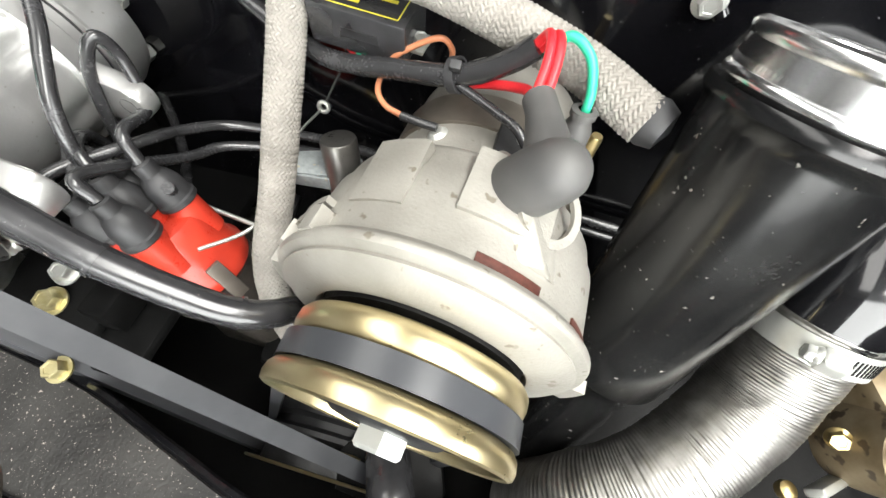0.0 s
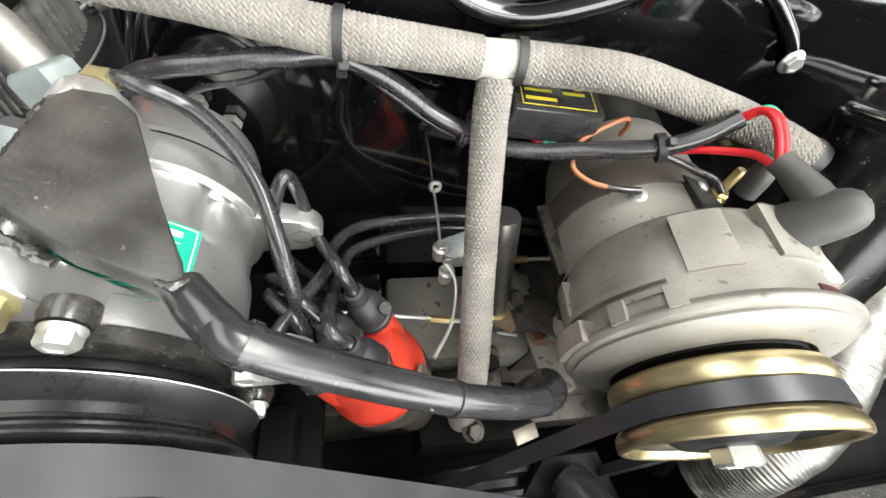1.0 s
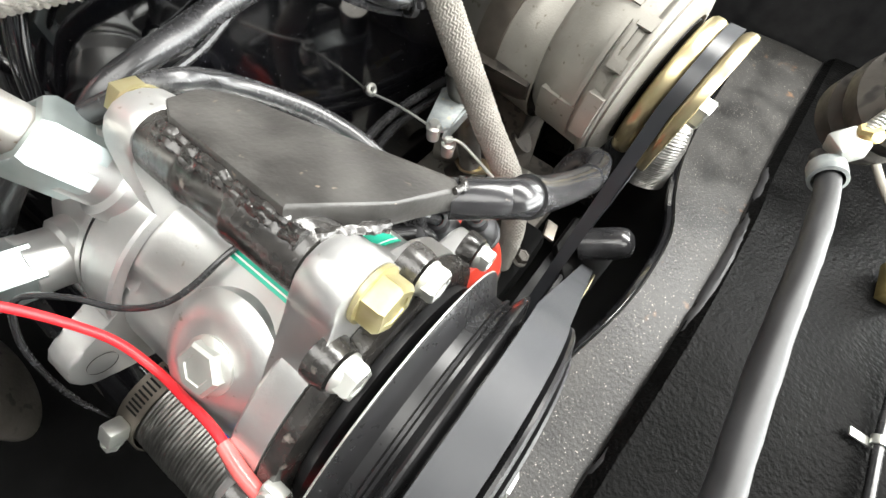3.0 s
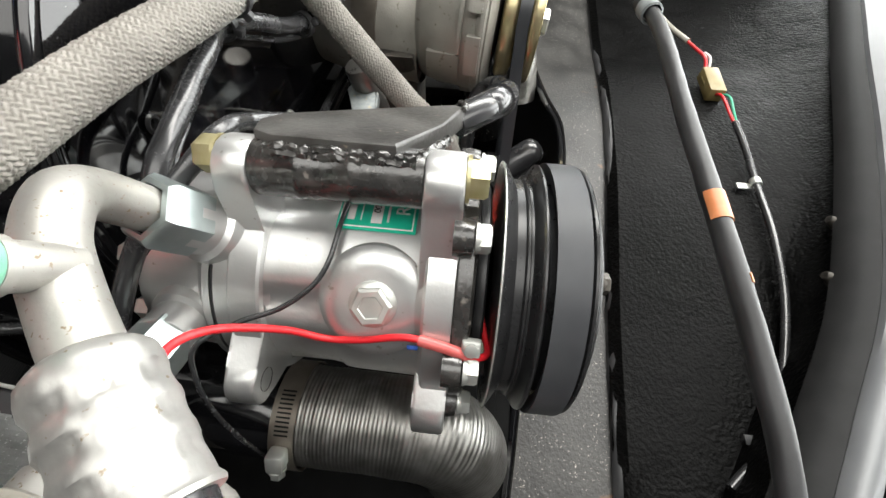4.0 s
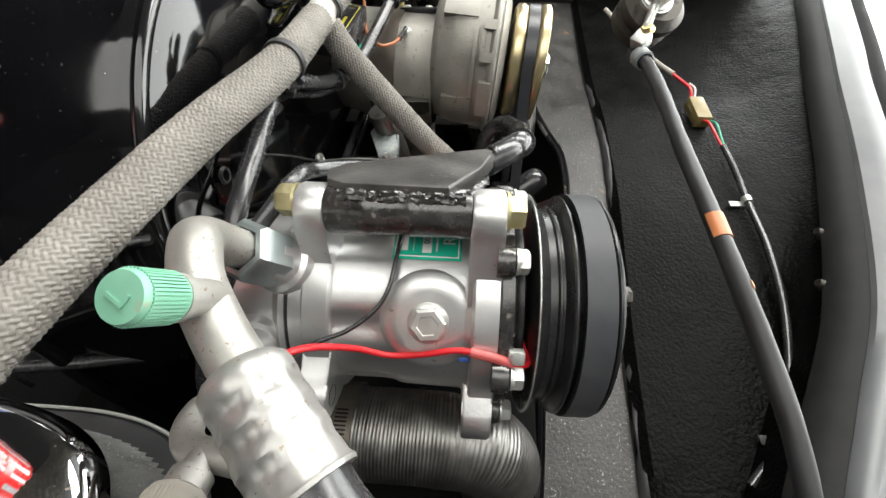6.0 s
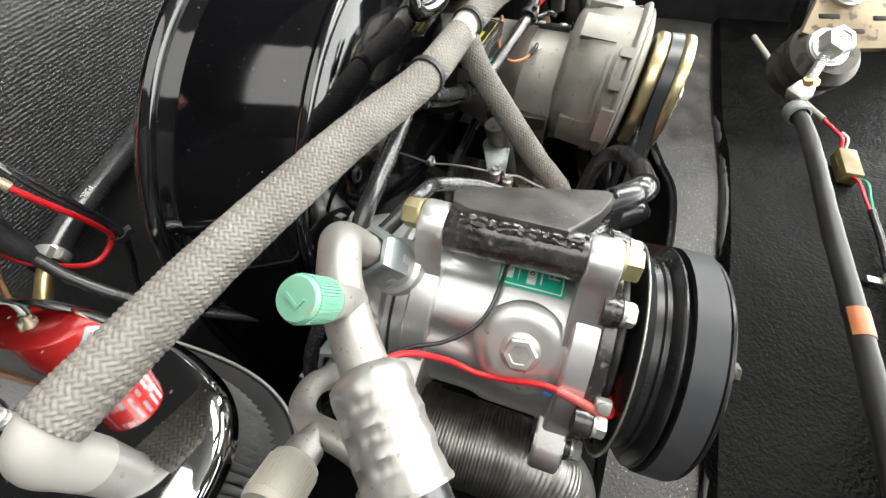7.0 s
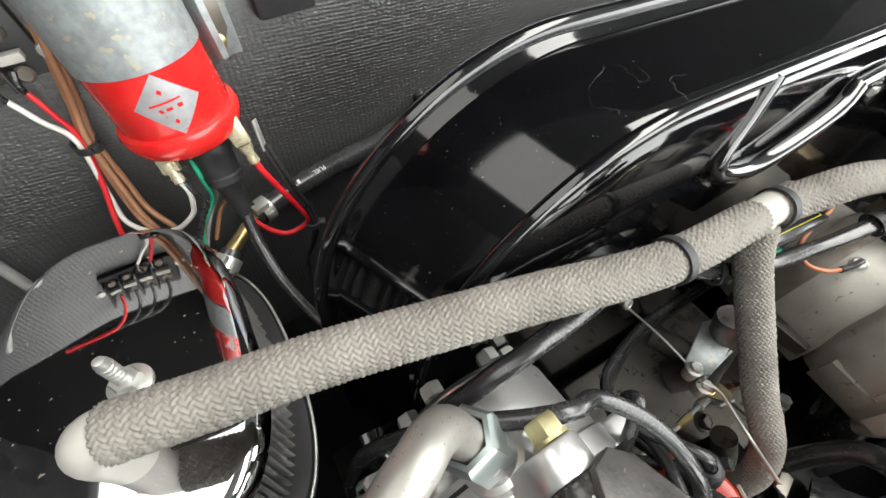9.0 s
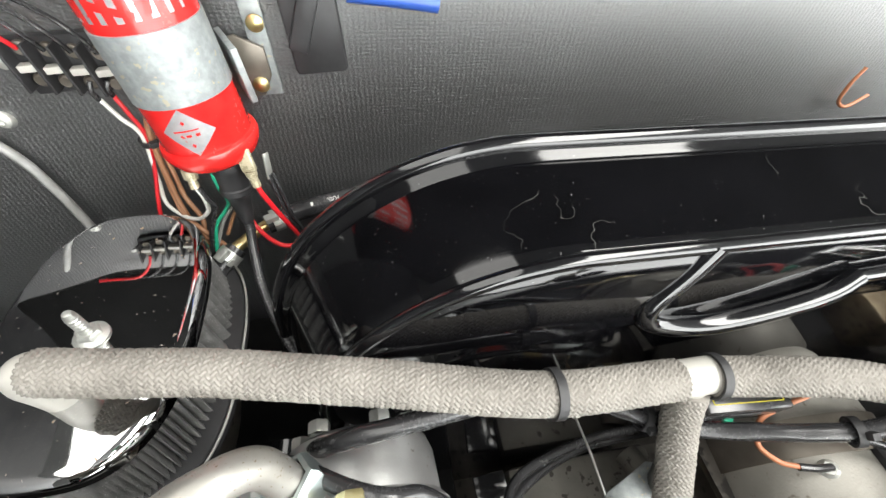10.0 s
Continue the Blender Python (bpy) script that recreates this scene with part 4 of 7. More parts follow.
    part("clutch_plate", lathe([(0.0440, 0.0605), (0.0520, 0.0632), (0.0530, 0.0640), (0.0520, 0.0650), (0.0380, 0.0655), (0.0200, 0.0650), (0.0130, 0.0680), (0, 0.0680)], m, 56), SATIN_BLACK, top)
    for a in (-26, 94, 214):
        p = Vector((CX + 0.0456 * math.sin(radians(a)), -0.0650, CZ + 0.0456 * math.cos(radians(a))))
        part("clutch_bolt", hexhead(p, (0, -1, 0), 0.0080, 0.0040, 0.0050, a), TARNISH, top)
    part("hub_nut", hexhead((CX, -0.0680, CZ), (0, -1, 0), 0.0125, 0.0070, 0), ZINC, top)
    # ports and head bolts
    for (d, r, af), hc in zip(PORTS, (Vector((-0.2597, 0.0812, 0.7626)), Vector((CX, 0.108, CZ)))):
        part("port", lathe([(r * 1.35, 0.036), (r * 1.2, 0.0475), (r, 0.0490), (r, 0.0600), (r * 0.9, 0.0605)], along(hc, d), 30), BRIGHT, top)
    for a in (-85, -35, 25, 60, 130, 200):
        p = Vector((CX + 0.034 * math.sin(radians(a)), 0.134, CZ + 0.034 * math.cos(radians(a))))
        part("head_bolt", hexhead(p, (0, 1, 0), 0.0110, 0.0070, 0, a), ZINC, top)
    return top


build_compressor()


def build_mount():
    """Black plate under the compressor with its bolts."""
    top = thing("compressor_mount", "black steel mounting plate with bolts under the compressor", "mount", (-0.25, 0.0, 0.55))
    # Mount in near black: the compressor's shade is put into its colour.
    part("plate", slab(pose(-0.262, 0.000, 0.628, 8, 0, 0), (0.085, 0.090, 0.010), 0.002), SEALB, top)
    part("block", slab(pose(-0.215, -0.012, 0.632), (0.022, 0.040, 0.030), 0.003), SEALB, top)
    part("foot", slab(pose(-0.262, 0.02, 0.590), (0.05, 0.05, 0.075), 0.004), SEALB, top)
    for p, mat, af in (((-0.2574, -0.0273, 0.632), BOLTGOLD, 0.0145), ((-0.2598, -0.0059, 0.6365), ZINC, 0.0130), ((-0.236, 0.012, 0.637), ZINC, 0.0120)):
        part("bolt", hexhead(p, (0.05, -0.25, 1), af, 0.0085, 0.0, 15, washer=af * 0.75), mat, top)


build_mount()
solo("tin_bolt", hexhead((-0.2307, -0.0671, 0.617), (0, -0.2, 1), 0.0125, 0.0080, 0.0, 8, washer=0.0095), BOLTGOLD, "yellow-zinc bolt in the edge of the engine tin", "bolt", (-0.2307, -0.0671, 0.612))


# ---- compressor bracket ----
def weld(line, r, rnd, bm=None):
    """A lumpy bead of weld on a line."""
    return sweep(spaced(line, 0.0008), lambda s, a: r * (0.85 + 0.40 * noise.noise(Vector((s * 330, a * 1.1, rnd))) + 0.22 * noise.noise(Vector((s * 900, a * 2.0, rnd)))), 10, bm)


def build_bracket():
    top = thing("compressor_bracket", "black enamelled welded bracket between compressor and alternator stand", "bracket", (-0.2, 0.0, 0.7))
    zt = CZ + 0.071
    part("tube", lathe([(0.006, -0.0705), (0.0108, -0.0705), (0.0113, -0.0695), (0.0113, -0.0545), (0.0117, -0.0535), (0.0117, -0.0515), (0.0112, -0.0505), (0.0112, -0.0345), (0.0117, -0.0335), (0.0117, -0.0315), (0.0113, -0.0305), (0.0113, -0.0070), (0.0110, -0.0065), (0.006, -0.0065)], along((CX, 0, zt), (0, -1, 0)), 32), WELD_BLACK, top)
    plate = [(-0.2640, 0.0190), (-0.2630, 0.0640), (-0.2585, 0.0725), (-0.2470, 0.0752), (-0.2385, 0.0690), (-0.2225, 0.0310), (-0.2105, 0.0070), (-0.2090, 0.0015), (-0.2125, -0.0025), (-0.2375, 0.0055)]
    tilt = Matrix.Translation((-0.242, 0.0275, 0.8295)) @ pose(0, 0, 0, 0, 21, 0) @ Matrix.Translation((0.24, -0.03, 0))
    part("plate", prism(plate, tilt @ pose(0, 0, -0.0065), 0.0095, 0.0013), SHEET, top, "scuffed black sheet plate")
    for x, z, rnd in ((-0.2645, 0.8365, 1.0), (-0.2660, 0.8352, 2.0)):
        part("weld_bead", weld([Vector((x, 0.0640 - 0.0061 * k, z + 0.0006 * math.sin(k * 2.1))) for k in range(10)], 0.0024, rnd), WELD_BLACK, top)
    bar = smooth_line([(-0.2150, -0.0010, 0.8135), (-0.2080, -0.0090, 0.8140), (-0.2020, -0.0150, 0.8135), (-0.193, -0.021, 0.811), (-0.160, -0.0265, 0.7905), (-0.120, -0.0305, 0.766), (-0.086, -0.0295, 0.745), (-0.068, -0.0265, 0.735), (-0.058, -0.020, 0.727), (-0.0545, -0.011, 0.714), (-0.0535, -0.006, 0.690), (-0.053, -0.003, 0.650)], 10)
    part("bar", sweep(bar, 0.0073, 20), SATIN_BAR, top)
    for p, q, r in (((-0.1945, -0.0205, 0.8120), (-0.1915, -0.0213, 0.8101), 0.0083), ((-0.1215, -0.0304, 0.7669), (-0.1195, -0.0305, 0.7656), 0.0081), ((-0.0700, -0.0269, 0.7363), (-0.0682, -0.0265, 0.7352), 0.0081)):
        part("sleeve_end", sweep([Vector(p), Vector(q)], r, 20), SATIN_BAR, top)
    part("weld_bead", weld([Vector((-0.2620 + 0.0045 * k, 0.0085 - 0.0021 * k, 0.8350 - 0.0017 * k)) for k in range(5)], 0.0022, 5.0), WELD_BLACK, top)
    part("weld_bead", weld(smooth_line([(-0.2185, -0.0045, 0.8235), (-0.2135, -0.0050, 0.8225), (-0.2110, -0.0020, 0.8215)], 6), 0.0015, 3.0), WELD_BLACK, top)


build_bracket()
# ---- braided breather hose ----
def braid_radius(r):
    """Radius of a sleeve of two families of flat strands that pass over and under one another."""
    n, pitch = 24, 0.0023

    def f(s, a):
        u = a / (2 * math.pi) * n
        v = s / pitch
        p, q = u + v, v - u
        ip, iq = math.floor(p), math.floor(q)
        x, y = p - ip, q - iq
        k = (ip + iq) % 4
        across, lengthwise = (x, (k + y) / 2) if k < 2 else (y, (k - 2 + x) / 2)
        h = math.sin(math.pi * across) ** 0.6 * (0.45 + 0.55 * math.sin(math.pi * lengthwise) ** 0.6)
        yarn = 0.10 * math.sin(5 * math.pi * across)
        wob = noise.noise(Vector((s * 260, a * 3.1, r * 900)))
        return r + 0.0014 * (h - 0.60 + yarn * h) + 0.00030 * wob
    return f


def sleeve(pts, r, parent, seed, fuzz=260):
    rnd = random.Random(seed)
    line = spaced(smooth_line(pts, 24), 0.00055)
    ob = part("braided_sleeve", sweep(line, braid_radius(r), 168), BRAID, parent, angle=180)
    bm = bmesh.new()
    for _ in range(fuzz):
        k = rnd.randrange(2, len(line) - 2)
        t = (line[k + 1] - line[k - 1]).normalized()
        side = t.orthogonal().normalized()
        side = (Matrix.Rotation(rnd.uniform(0, 2 * math.pi), 3, t) @ side)
        p = line[k] + side * r
        d = (side + t * rnd.uniform(-1.2, 1.2) + t.cross(side) * rnd.uniform(-0.8, 0.8)).normalized()
        n, w = rnd.uniform(0.0010, 0.0030), t.cross(d).normalized() * 0.00006
        a, b, c = bm.verts.new(p - w), bm.verts.new(p + w), bm.verts.new(p + d * n)
        bm.faces.new((a, b, c))
    part("fuzz", bm, BRAID, ob, "stray fibres of the cloth")["kind"] = "stuff"
    return ob


def cable_tie(p, d, r, tail, parent=None, group="cable ties"):
    """A black nylon tie round a line at p that runs along d; its head stands towards tail."""
    m = along(p, d)
    bm = lathe([(r, -0.0022), (r + 0.0012, -0.0022), (r + 0.0012, 0.0022), (r, 0.0022), (r, -0.0022)], m, 30)
    out = Vector(tail).normalized()
    slab(along(Vector(p) + out * (r + 0.002), out), (0.0052, 0.0042, 0.0046), 0.0006, bm)
    if parent is not None:
        return part("cable_tie", bm, RUBBER, parent)
    return solo("cable_tie", bm, RUBBER, "black nylon cable tie round a hose", "cable tie", p, group=group)


TEE = Vector((-0.088, 0.116, 0.834))


def build_breather():
    top = thing("breather_hose", "grey woven-cloth breather hose with a plastic tee", "hose", (-0.085, 0.113, 0.64))
    sleeve([(-0.392, 0.158, 0.847), (-0.36, 0.152, 0.8485), (-0.317, 0.146, 0.848), (-0.242, 0.130, 0.8475), (-0.170, 0.1165, 0.8415), (-0.098, 0.116, 0.834)], 0.0101, top, 1, 1500)
    sleeve([(-0.079, 0.115, 0.834), (-0.025, 0.106, 0.8355), (0.014, 0.100, 0.829), (0.055, 0.088, 0.8215), (0.086, 0.070, 0.815)], 0.0099, top, 2, 600)
    sleeve([(-0.088, 0.113, 0.826), (-0.0885, 0.102, 0.805), (-0.0888, 0.075, 0.768), (-0.0890, 0.046, 0.730), (-0.0895, 0.022, 0.703), (-0.088, 0.009, 0.675), (-0.085, 0.002, 0.64), (-0.083, 0.0, 0.58)], 0.0096, top, 3, 500)
    bm = sweep([TEE - Vector((0.014, 0, 0)), TEE - Vector((0.004, 0, 0)), TEE + Vector((0.004, 0, 0)), TEE + Vector((0.014, 0, 0))], 0.0095, 24)
    sweep([TEE, TEE - Vector((0, 0.002, 0.012))], 0.0088, 24, bm)
    part("tee", bm, IVORY, top, "pale plastic tee piece")
    bm = pipe([(-0.384, 0.1565, 0.8470), (-0.392, 0.158, 0.8465), (-0.3975, 0.159, 0.8435), (-0.4000, 0.160, 0.837), (-0.3997, 0.161, 0.828), (-0.3994, 0.162, 0.816)], 0.0095, 24)
    part("elbow", bm, IVORY, top, "translucent white plastic elbow")
    cable_tie((-0.166, 0.1162, 0.8411), (1, -0.06, -0.05), 0.0109, (0.1, -0.5, -1), top)
    cable_tie((-0.0775, 0.1148, 0.8341), (1, -0.1, 0), 0.0106, (0, 0.3, -1), top)
    part("plug", lathe([(0, 0), (0.0095, 0), (0.0105, 0.004), (0.0085, 0.010), (0, 0.012)], along((0.084, 0.072, 0.8155), (0.85, -0.45, -0.1)), 24), RUBBER, top, "black rubber end piece")


build_breather()


# ---- air filter ----
def oval(inset, z, n=80, e=2.7):
    """Outline of the filter: flattened sides and round ends."""
    cx, cy, hw, hl = -0.4, 0.206, 0.052 - inset, 0.087 - inset
    pts = []
    for k in range(n):
        a = 2 * math.pi * k / n
        c, s = math.cos(a), math.sin(a)
        pts.append(Vector((cx + hw * math.copysign(abs(c) ** (2 / e), c), cy + hl * math.copysign(abs(s) ** (2 / e), s), z)))
    return pts


def closed_skin(loops, cap_last=True, bm=None):
    bm = bm or bmesh.new()
    grid = [[bm.verts.new(p) for p in lp] for lp in loops]
    n = len(grid[0])
    for a, b in zip(grid, grid[1:]):
        for k in range(n):
            bm.faces.new((a[k], a[(k + 1) % n], b[(k + 1) % n], b[k]))
    if cap_last:
        bm.faces.new(grid[-1])
    return bm


def build_filter():
    top = thing("air_filter", "oval chrome-lidded air filter with dusty pleated gauze", "air filter", (-0.4, 0.2, 0.755))
    loops = [oval(0.002, 0.8020), oval(0.0, 0.8027)] + [oval(0.0068 * (1 - math.cos(radians(b))), 0.8075 + 0.0075 * math.sin(radians(b))) for b in range(0, 91, 10)]
    loops += [oval(0.0068 + 0.0432 * k / 9, 0.8150 + 0.0020 * math.sin(math.pi / 2 * k / 9)) for k in range(1, 10)]
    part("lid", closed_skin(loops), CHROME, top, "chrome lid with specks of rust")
    n = 90
    flare = lambda p, by: p + Vector((p.x + 0.4, p.y - 0.206, 0)).normalized() * by
    outer, inner = oval(0.0035, 0.0, n * 4), oval(0.012, 0.0, n * 4)
    pts = [(outer[k] if k % 4 == 0 else inner[k] if k % 4 == 2 else outer[k].lerp(inner[k], 0.22)) for k in range(n * 4)]
    part("pleats", closed_skin([[p + Vector((0, 0, z)) for p in pts] for z in (0.806,)] + [[flare(p, 0.002) + Vector((0, 0, 0.782)) for p in pts], [flare(p, 0.0045) + Vector((0, 0, 0.757)) for p in pts]], False), PLEAT, top, "dark dusty pleated gauze", angle=60)
    part("base_plate", closed_skin([oval(-0.005, 0.7480), oval(-0.009, 0.7500), oval(-0.009, 0.7560), oval(-0.007, 0.7590), oval(-0.003, 0.7600), oval(0.02, 0.7600)]), RUBBER, top, "black rim of the base")
    part("edge_wire", sweep(oval(-0.0092, 0.7580, 120) + [oval(-0.0092, 0.7580, 120)[0]], 0.0009, 8), ZINC, top, "thin bright rolled edge")
    part("stud", lathe([(0.0030, 0.815), (0.0030, 0.8375), (0.0022, 0.8395), (0, 0.8400)], Matrix.Translation((-0.397, 0.193, 0)), 16), ZINC, top)
    for z in (0.822, 0.8245, 0.827, 0.8295, 0.832, 0.8345):
        part("thread", lathe([(0.0029, z), (0.0034, z + 0.0006), (0.0029, z + 0.0012)], Matrix.Translation((-0.397, 0.193, 0)), 14), ZINC, top)
    part("nut", hexhead((-0.397, 0.193, 0.8172), (0, 0, 1), 0.0110, 0.0055, 0.0088), ZINC, top)
    neck = [oval(0.030, 0.748, 40, 2.0), oval(0.031, 0.70, 40, 2.0), oval(0.033, 0.62, 40, 2.0)]
    part("neck", closed_skin(neck), TARNISH, top, "stained carburettor throat under the filter")


build_filter()


# ---- oil filler ----
def build_filler():
    top = thing("oil_filler", "tapered black oil filler tube with a ribbed chrome cap", "oil filler", (0.118, 0.018, 0.56))
    m = along((0.118, 0.018, 0.70), (0.125, 0.34, 1.0))
    part("tube", lathe([(0, -0.16), (0.024, -0.16), (0.024, -0.03), (0.026, -0.005), (0.0300, 0.0), (0.0315, 0.003), (0.0325, 0.03), (0.0365, 0.135), (0.0380, 0.1400), (0.0398, 0.1420), (0.0398, 0.1450), (0.0390, 0.1465), (0.0360, 0.1440), (0.0320, 0.1420)], m, 64), DUSTY, top)
    prof = [(0.0345, 0.1430), (0.0362, 0.1465), (0.0372, 0.1478), (0.0374, 0.1492), (0.0368, 0.1506), (0.0356, 0.1514), (0.0353, 0.1600), (0.0362, 0.1612), (0.0366, 0.1630), (0.0358, 0.1648), (0.0338, 0.1656), (0.0318, 0.1648), (0.0305, 0.1630), (0.0270, 0.1628), (0.0258, 0.1645), (0.0240, 0.1655), (0.0222, 0.1650), (0.0210, 0.1632), (0.0150, 0.1632), (0.0130, 0.1640), (0.0, 0.1642)]
    cap = part("cap", lathe(prof, m, 96), CAPCHROME, top, "ribbed chrome cap")
    bm = bmesh.new()
    for k in range(120):
        a = 2 * math.pi * k / 120
        slab(m @ pose(0.0353 * math.cos(a), 0.0353 * math.sin(a), 0.1528, 0, 0, math.degrees(a)), (0.0006, 0.0009, 0.0022), 0.0, bm)
    part("knurl", bm, CAPCHROME, cap)["kind"] = "stuff"


build_filler()


# ---- coil and its fittings on the bulkhead ----
COIL_P, COIL_D = Vector((-0.3395, 0.3020, 0.8660)), Vector((-0.10, 0.02, 1.0)).normalized()


def round_patch(m, r, corners, n=8):
    """A four-cornered patch laid on a cylinder of radius r about the z axis of m; corners are (degrees, height)."""
    bm = bmesh.new()
    grid = []
    (a0, h0), (a1, h1), (a2, h2), (a3, h3) = corners
    for i in range(n + 1):
        u, row = i / n, []
        for k in range(n + 1):
            v = k / n
            a = radians((a0 * (1 - u) + a1 * u) * (1 - v) + (a3 * (1 - u) + a2 * u) * v)
            h = (h0 * (1 - u) + h1 * u) * (1 - v) + (h3 * (1 - u) + h2 * u) * v
            row.append(bm.verts.new(m @ Vector((r * math.cos(a), r * math.sin(a), h))))
        grid.append(row)
    for p, q in zip(grid, grid[1:]):
        for k in range(n):
            bm.faces.new((p[k], p[k + 1], q[k + 1], q[k]))
    return bm


STICKER = surface("silver_foil_sticker", (0.38, 0.385, 0.40), (0.50, 0.505, 0.52), (0.3, 0.5), 0.6, 200, 700, 0.1, 0.0002, speck=((0.62, 0.05, 0.04), 160, 0.33))


def build_coil():
    top = thing("ignition_coil", "red ignition coil in a galvanised clamp band on the bulkhead", "ignition coil", (-0.345, 0.31, 0.86))
    m = along(COIL_P, COIL_D)
    part("can", lathe([(0.0245, 0.0), (0.0262, 0.0005), (0.0268, 0.002), (0.0268, 0.13), (0.024, 0.135), (0, 0.135)], m, 56), COILRED, top)
    part("collar", lathe([(0, -0.0125), (0.0185, -0.0125), (0.0235, -0.0115), (0.0275, -0.0080), (0.0295, -0.0030), (0.0300, 0.0005), (0.0290, 0.0030), (0.0266, 0.0040)], m, 56), COILRED, top)
    band = part("clamp_band", lathe([(0.0266, 0.034), (0.0276, 0.0342), (0.0276, 0.0718), (0.0266, 0.072)], m, 56), GALV, top, "galvanised clamp band")
    out = Vector((0.085, -1.0, 0))
    out = (out - COIL_D * out.dot(COIL_D)).normalized()
    cm = Matrix.Translation(COIL_P) @ Matrix((out, COIL_D.cross(out), COIL_D)).transposed().to_4x4()
    badge = part("badge", round_patch(cm, 0.02695, [(0, 0.0335), (-31, 0.0200), (-2, 0.0040), (30, 0.0180)]), STICKER, top, "silver diamond sticker")
    for quad in ([(-2, 0.0268), (-4.5, 0.0254), (-2, 0.0240), (0.5, 0.0254)], [(-2, 0.0124), (-4.5, 0.0110), (-2, 0.0096), (0.5, 0.0110)], [(-17, 0.0208), (-17, 0.0198), (12, 0.0204), (12, 0.0212)], [(-12, 0.0180), (-10, 0.0162), (-7, 0.0164), (-9, 0.0182)], [(-5, 0.0180), (-5, 0.0166), (1, 0.0166), (1, 0.0180)], [(6, 0.0184), (6, 0.0166), (11, 0.0168), (11, 0.0184)]):
        part("print", round_patch(cm, 0.02712, quad), COILRED, badge)
    label = part("sticker", round_patch(cm, 0.02695, [(-70, 0.077), (62, 0.077), (62, 0.126), (-70, 0.126)]), STICKER, top, "silver sticker with red lettering")
    for quad in ([(-66, 0.079), (-40, 0.079), (-52, 0.090), (-66, 0.090)], [(-30, 0.084), (10, 0.078), (12, 0.081), (-28, 0.088)], [(20, 0.079), (27, 0.079), (40, 0.106), (33, 0.106)], [(-20, 0.094), (28, 0.094), (28, 0.104), (-20, 0.104)], [(-60, 0.096), (-32, 0.096), (-32, 0.118), (-60, 0.118)]):
        part("print", round_patch(cm, 0.02712, quad), COILRED, label)
    part("tower", lathe([(0.0150, -0.010), (0.0130, -0.0175), (0.0085, -0.0190)], m, 28), COILRED, top)
    b0, b1 = Vector((-0.3335, 0.2960, 0.8530)), Vector((-0.3315, 0.2850, 0.8040))
    part("boot", lathe([(0.0105, 0.0), (0.0115, 0.0015), (0.0112, 0.0080), (0.0103, 0.0092), (0.0098, 0.0200), (0.0106, 0.0210), (0.0104, 0.0250), (0.0082, 0.0275), (0.0070, 0.0330), (0.0048, 0.0470), (0.0036, 0.0500)], along(b0, b1 - b0), 28), RUBBER, top, "black ribbed rubber boot")
    for a, b in ((Vector((-0.3550, 0.2880, 0.8570)), Vector((-0.3530, 0.2812, 0.8430))), (Vector((-0.3185, 0.2850, 0.8630)), Vector((-0.3150, 0.2790, 0.8430)))):
        ax = (b - a).normalized()
        t = part("terminal", slab(along(a + ax * 0.004, ax) @ pose(0, 0, 0, 0, 0, 35), (0.0092, 0.0040, 0.0150), 0.0012), LUG, top, "clear-sleeved spade terminal")
        part("crimp", lathe([(0.0040, -0.010), (0.0036, -0.007), (0.0026, -0.004), (0.0029, -0.002), (0.0029, 0.0012), (0.0022, 0.0016)], along(b, ax), 14), LUG, t)
    part("tab", slab(along(Vector((-0.3070, 0.2885, 0.8505)), (0.0, 0.32, 1)) @ pose(0, 0, 0, 0, 0, 60), (0.0052, 0.0012, 0.0175), 0.0004), ZINC, top, "bare spade tab")
    part("bracket", slab(pose(-0.3030, 0.3425, 0.910, 0, -2, 0), (0.0125, 0.003, 0.076), 0.0008), GALV, top, "galvanised bracket plate")
    part("clamp_ear", prism([(-0.016, -0.012), (-0.006, -0.020), (0.006, -0.018), (0.013, -0.004), (0.012, 0.014), (-0.004, 0.022), (-0.016, 0.018)], Matrix.Translation((-0.3125, 0.3395, 0.892)) @ pose(0, 0, 0, 90, 0, 0), 0.003, 0.0008), STRAPM, top, "dark steel clamp ear")
    part("clamp_strap", slab(pose(-0.3160, 0.322, 0.902, 0, -6, 25), (0.004, 0.034, 0.034), 0.0008), GALV, top)
    for z in (0.919, 0.880):
        part("screw", lathe([(0.0052, 0), (0.0052, 0.0015), (0.0035, 0.0030), (0, 0.0034)], along((-0.3075 + (0.006 if z > 0.9 else 0.0), 0.3368, z + 0.002), (0, -1, 0)), 20), BRASS, top)
    return top


build_coil()


def wire(name, pts, r, material, label, group="wires", seg=10):
    line = smooth_line(pts, 10)
    return solo(name, sweep(line, r, seg), material, label, "wire", line[0], group=group)


wire("coil_lead", [(-0.3317, 0.2865, 0.8100), (-0.3313, 0.2840, 0.8010), (-0.331, 0.272, 0.786), (-0.327, 0.250, 0.770), (-0.317, 0.225, 0.752), (-0.302, 0.200, 0.730), (-0.28, 0.17, 0.70), (-0.22, 0.11, 0.68), (-0.165, 0.05, 0.70), (-0.146, 0.03, 0.735)], 0.0036, CABLE, "black high-tension lead from the coil")
t1 = Vector((-0.3530, 0.2812, 0.8430))
t2 = Vector((-0.3150, 0.2790, 0.8430))
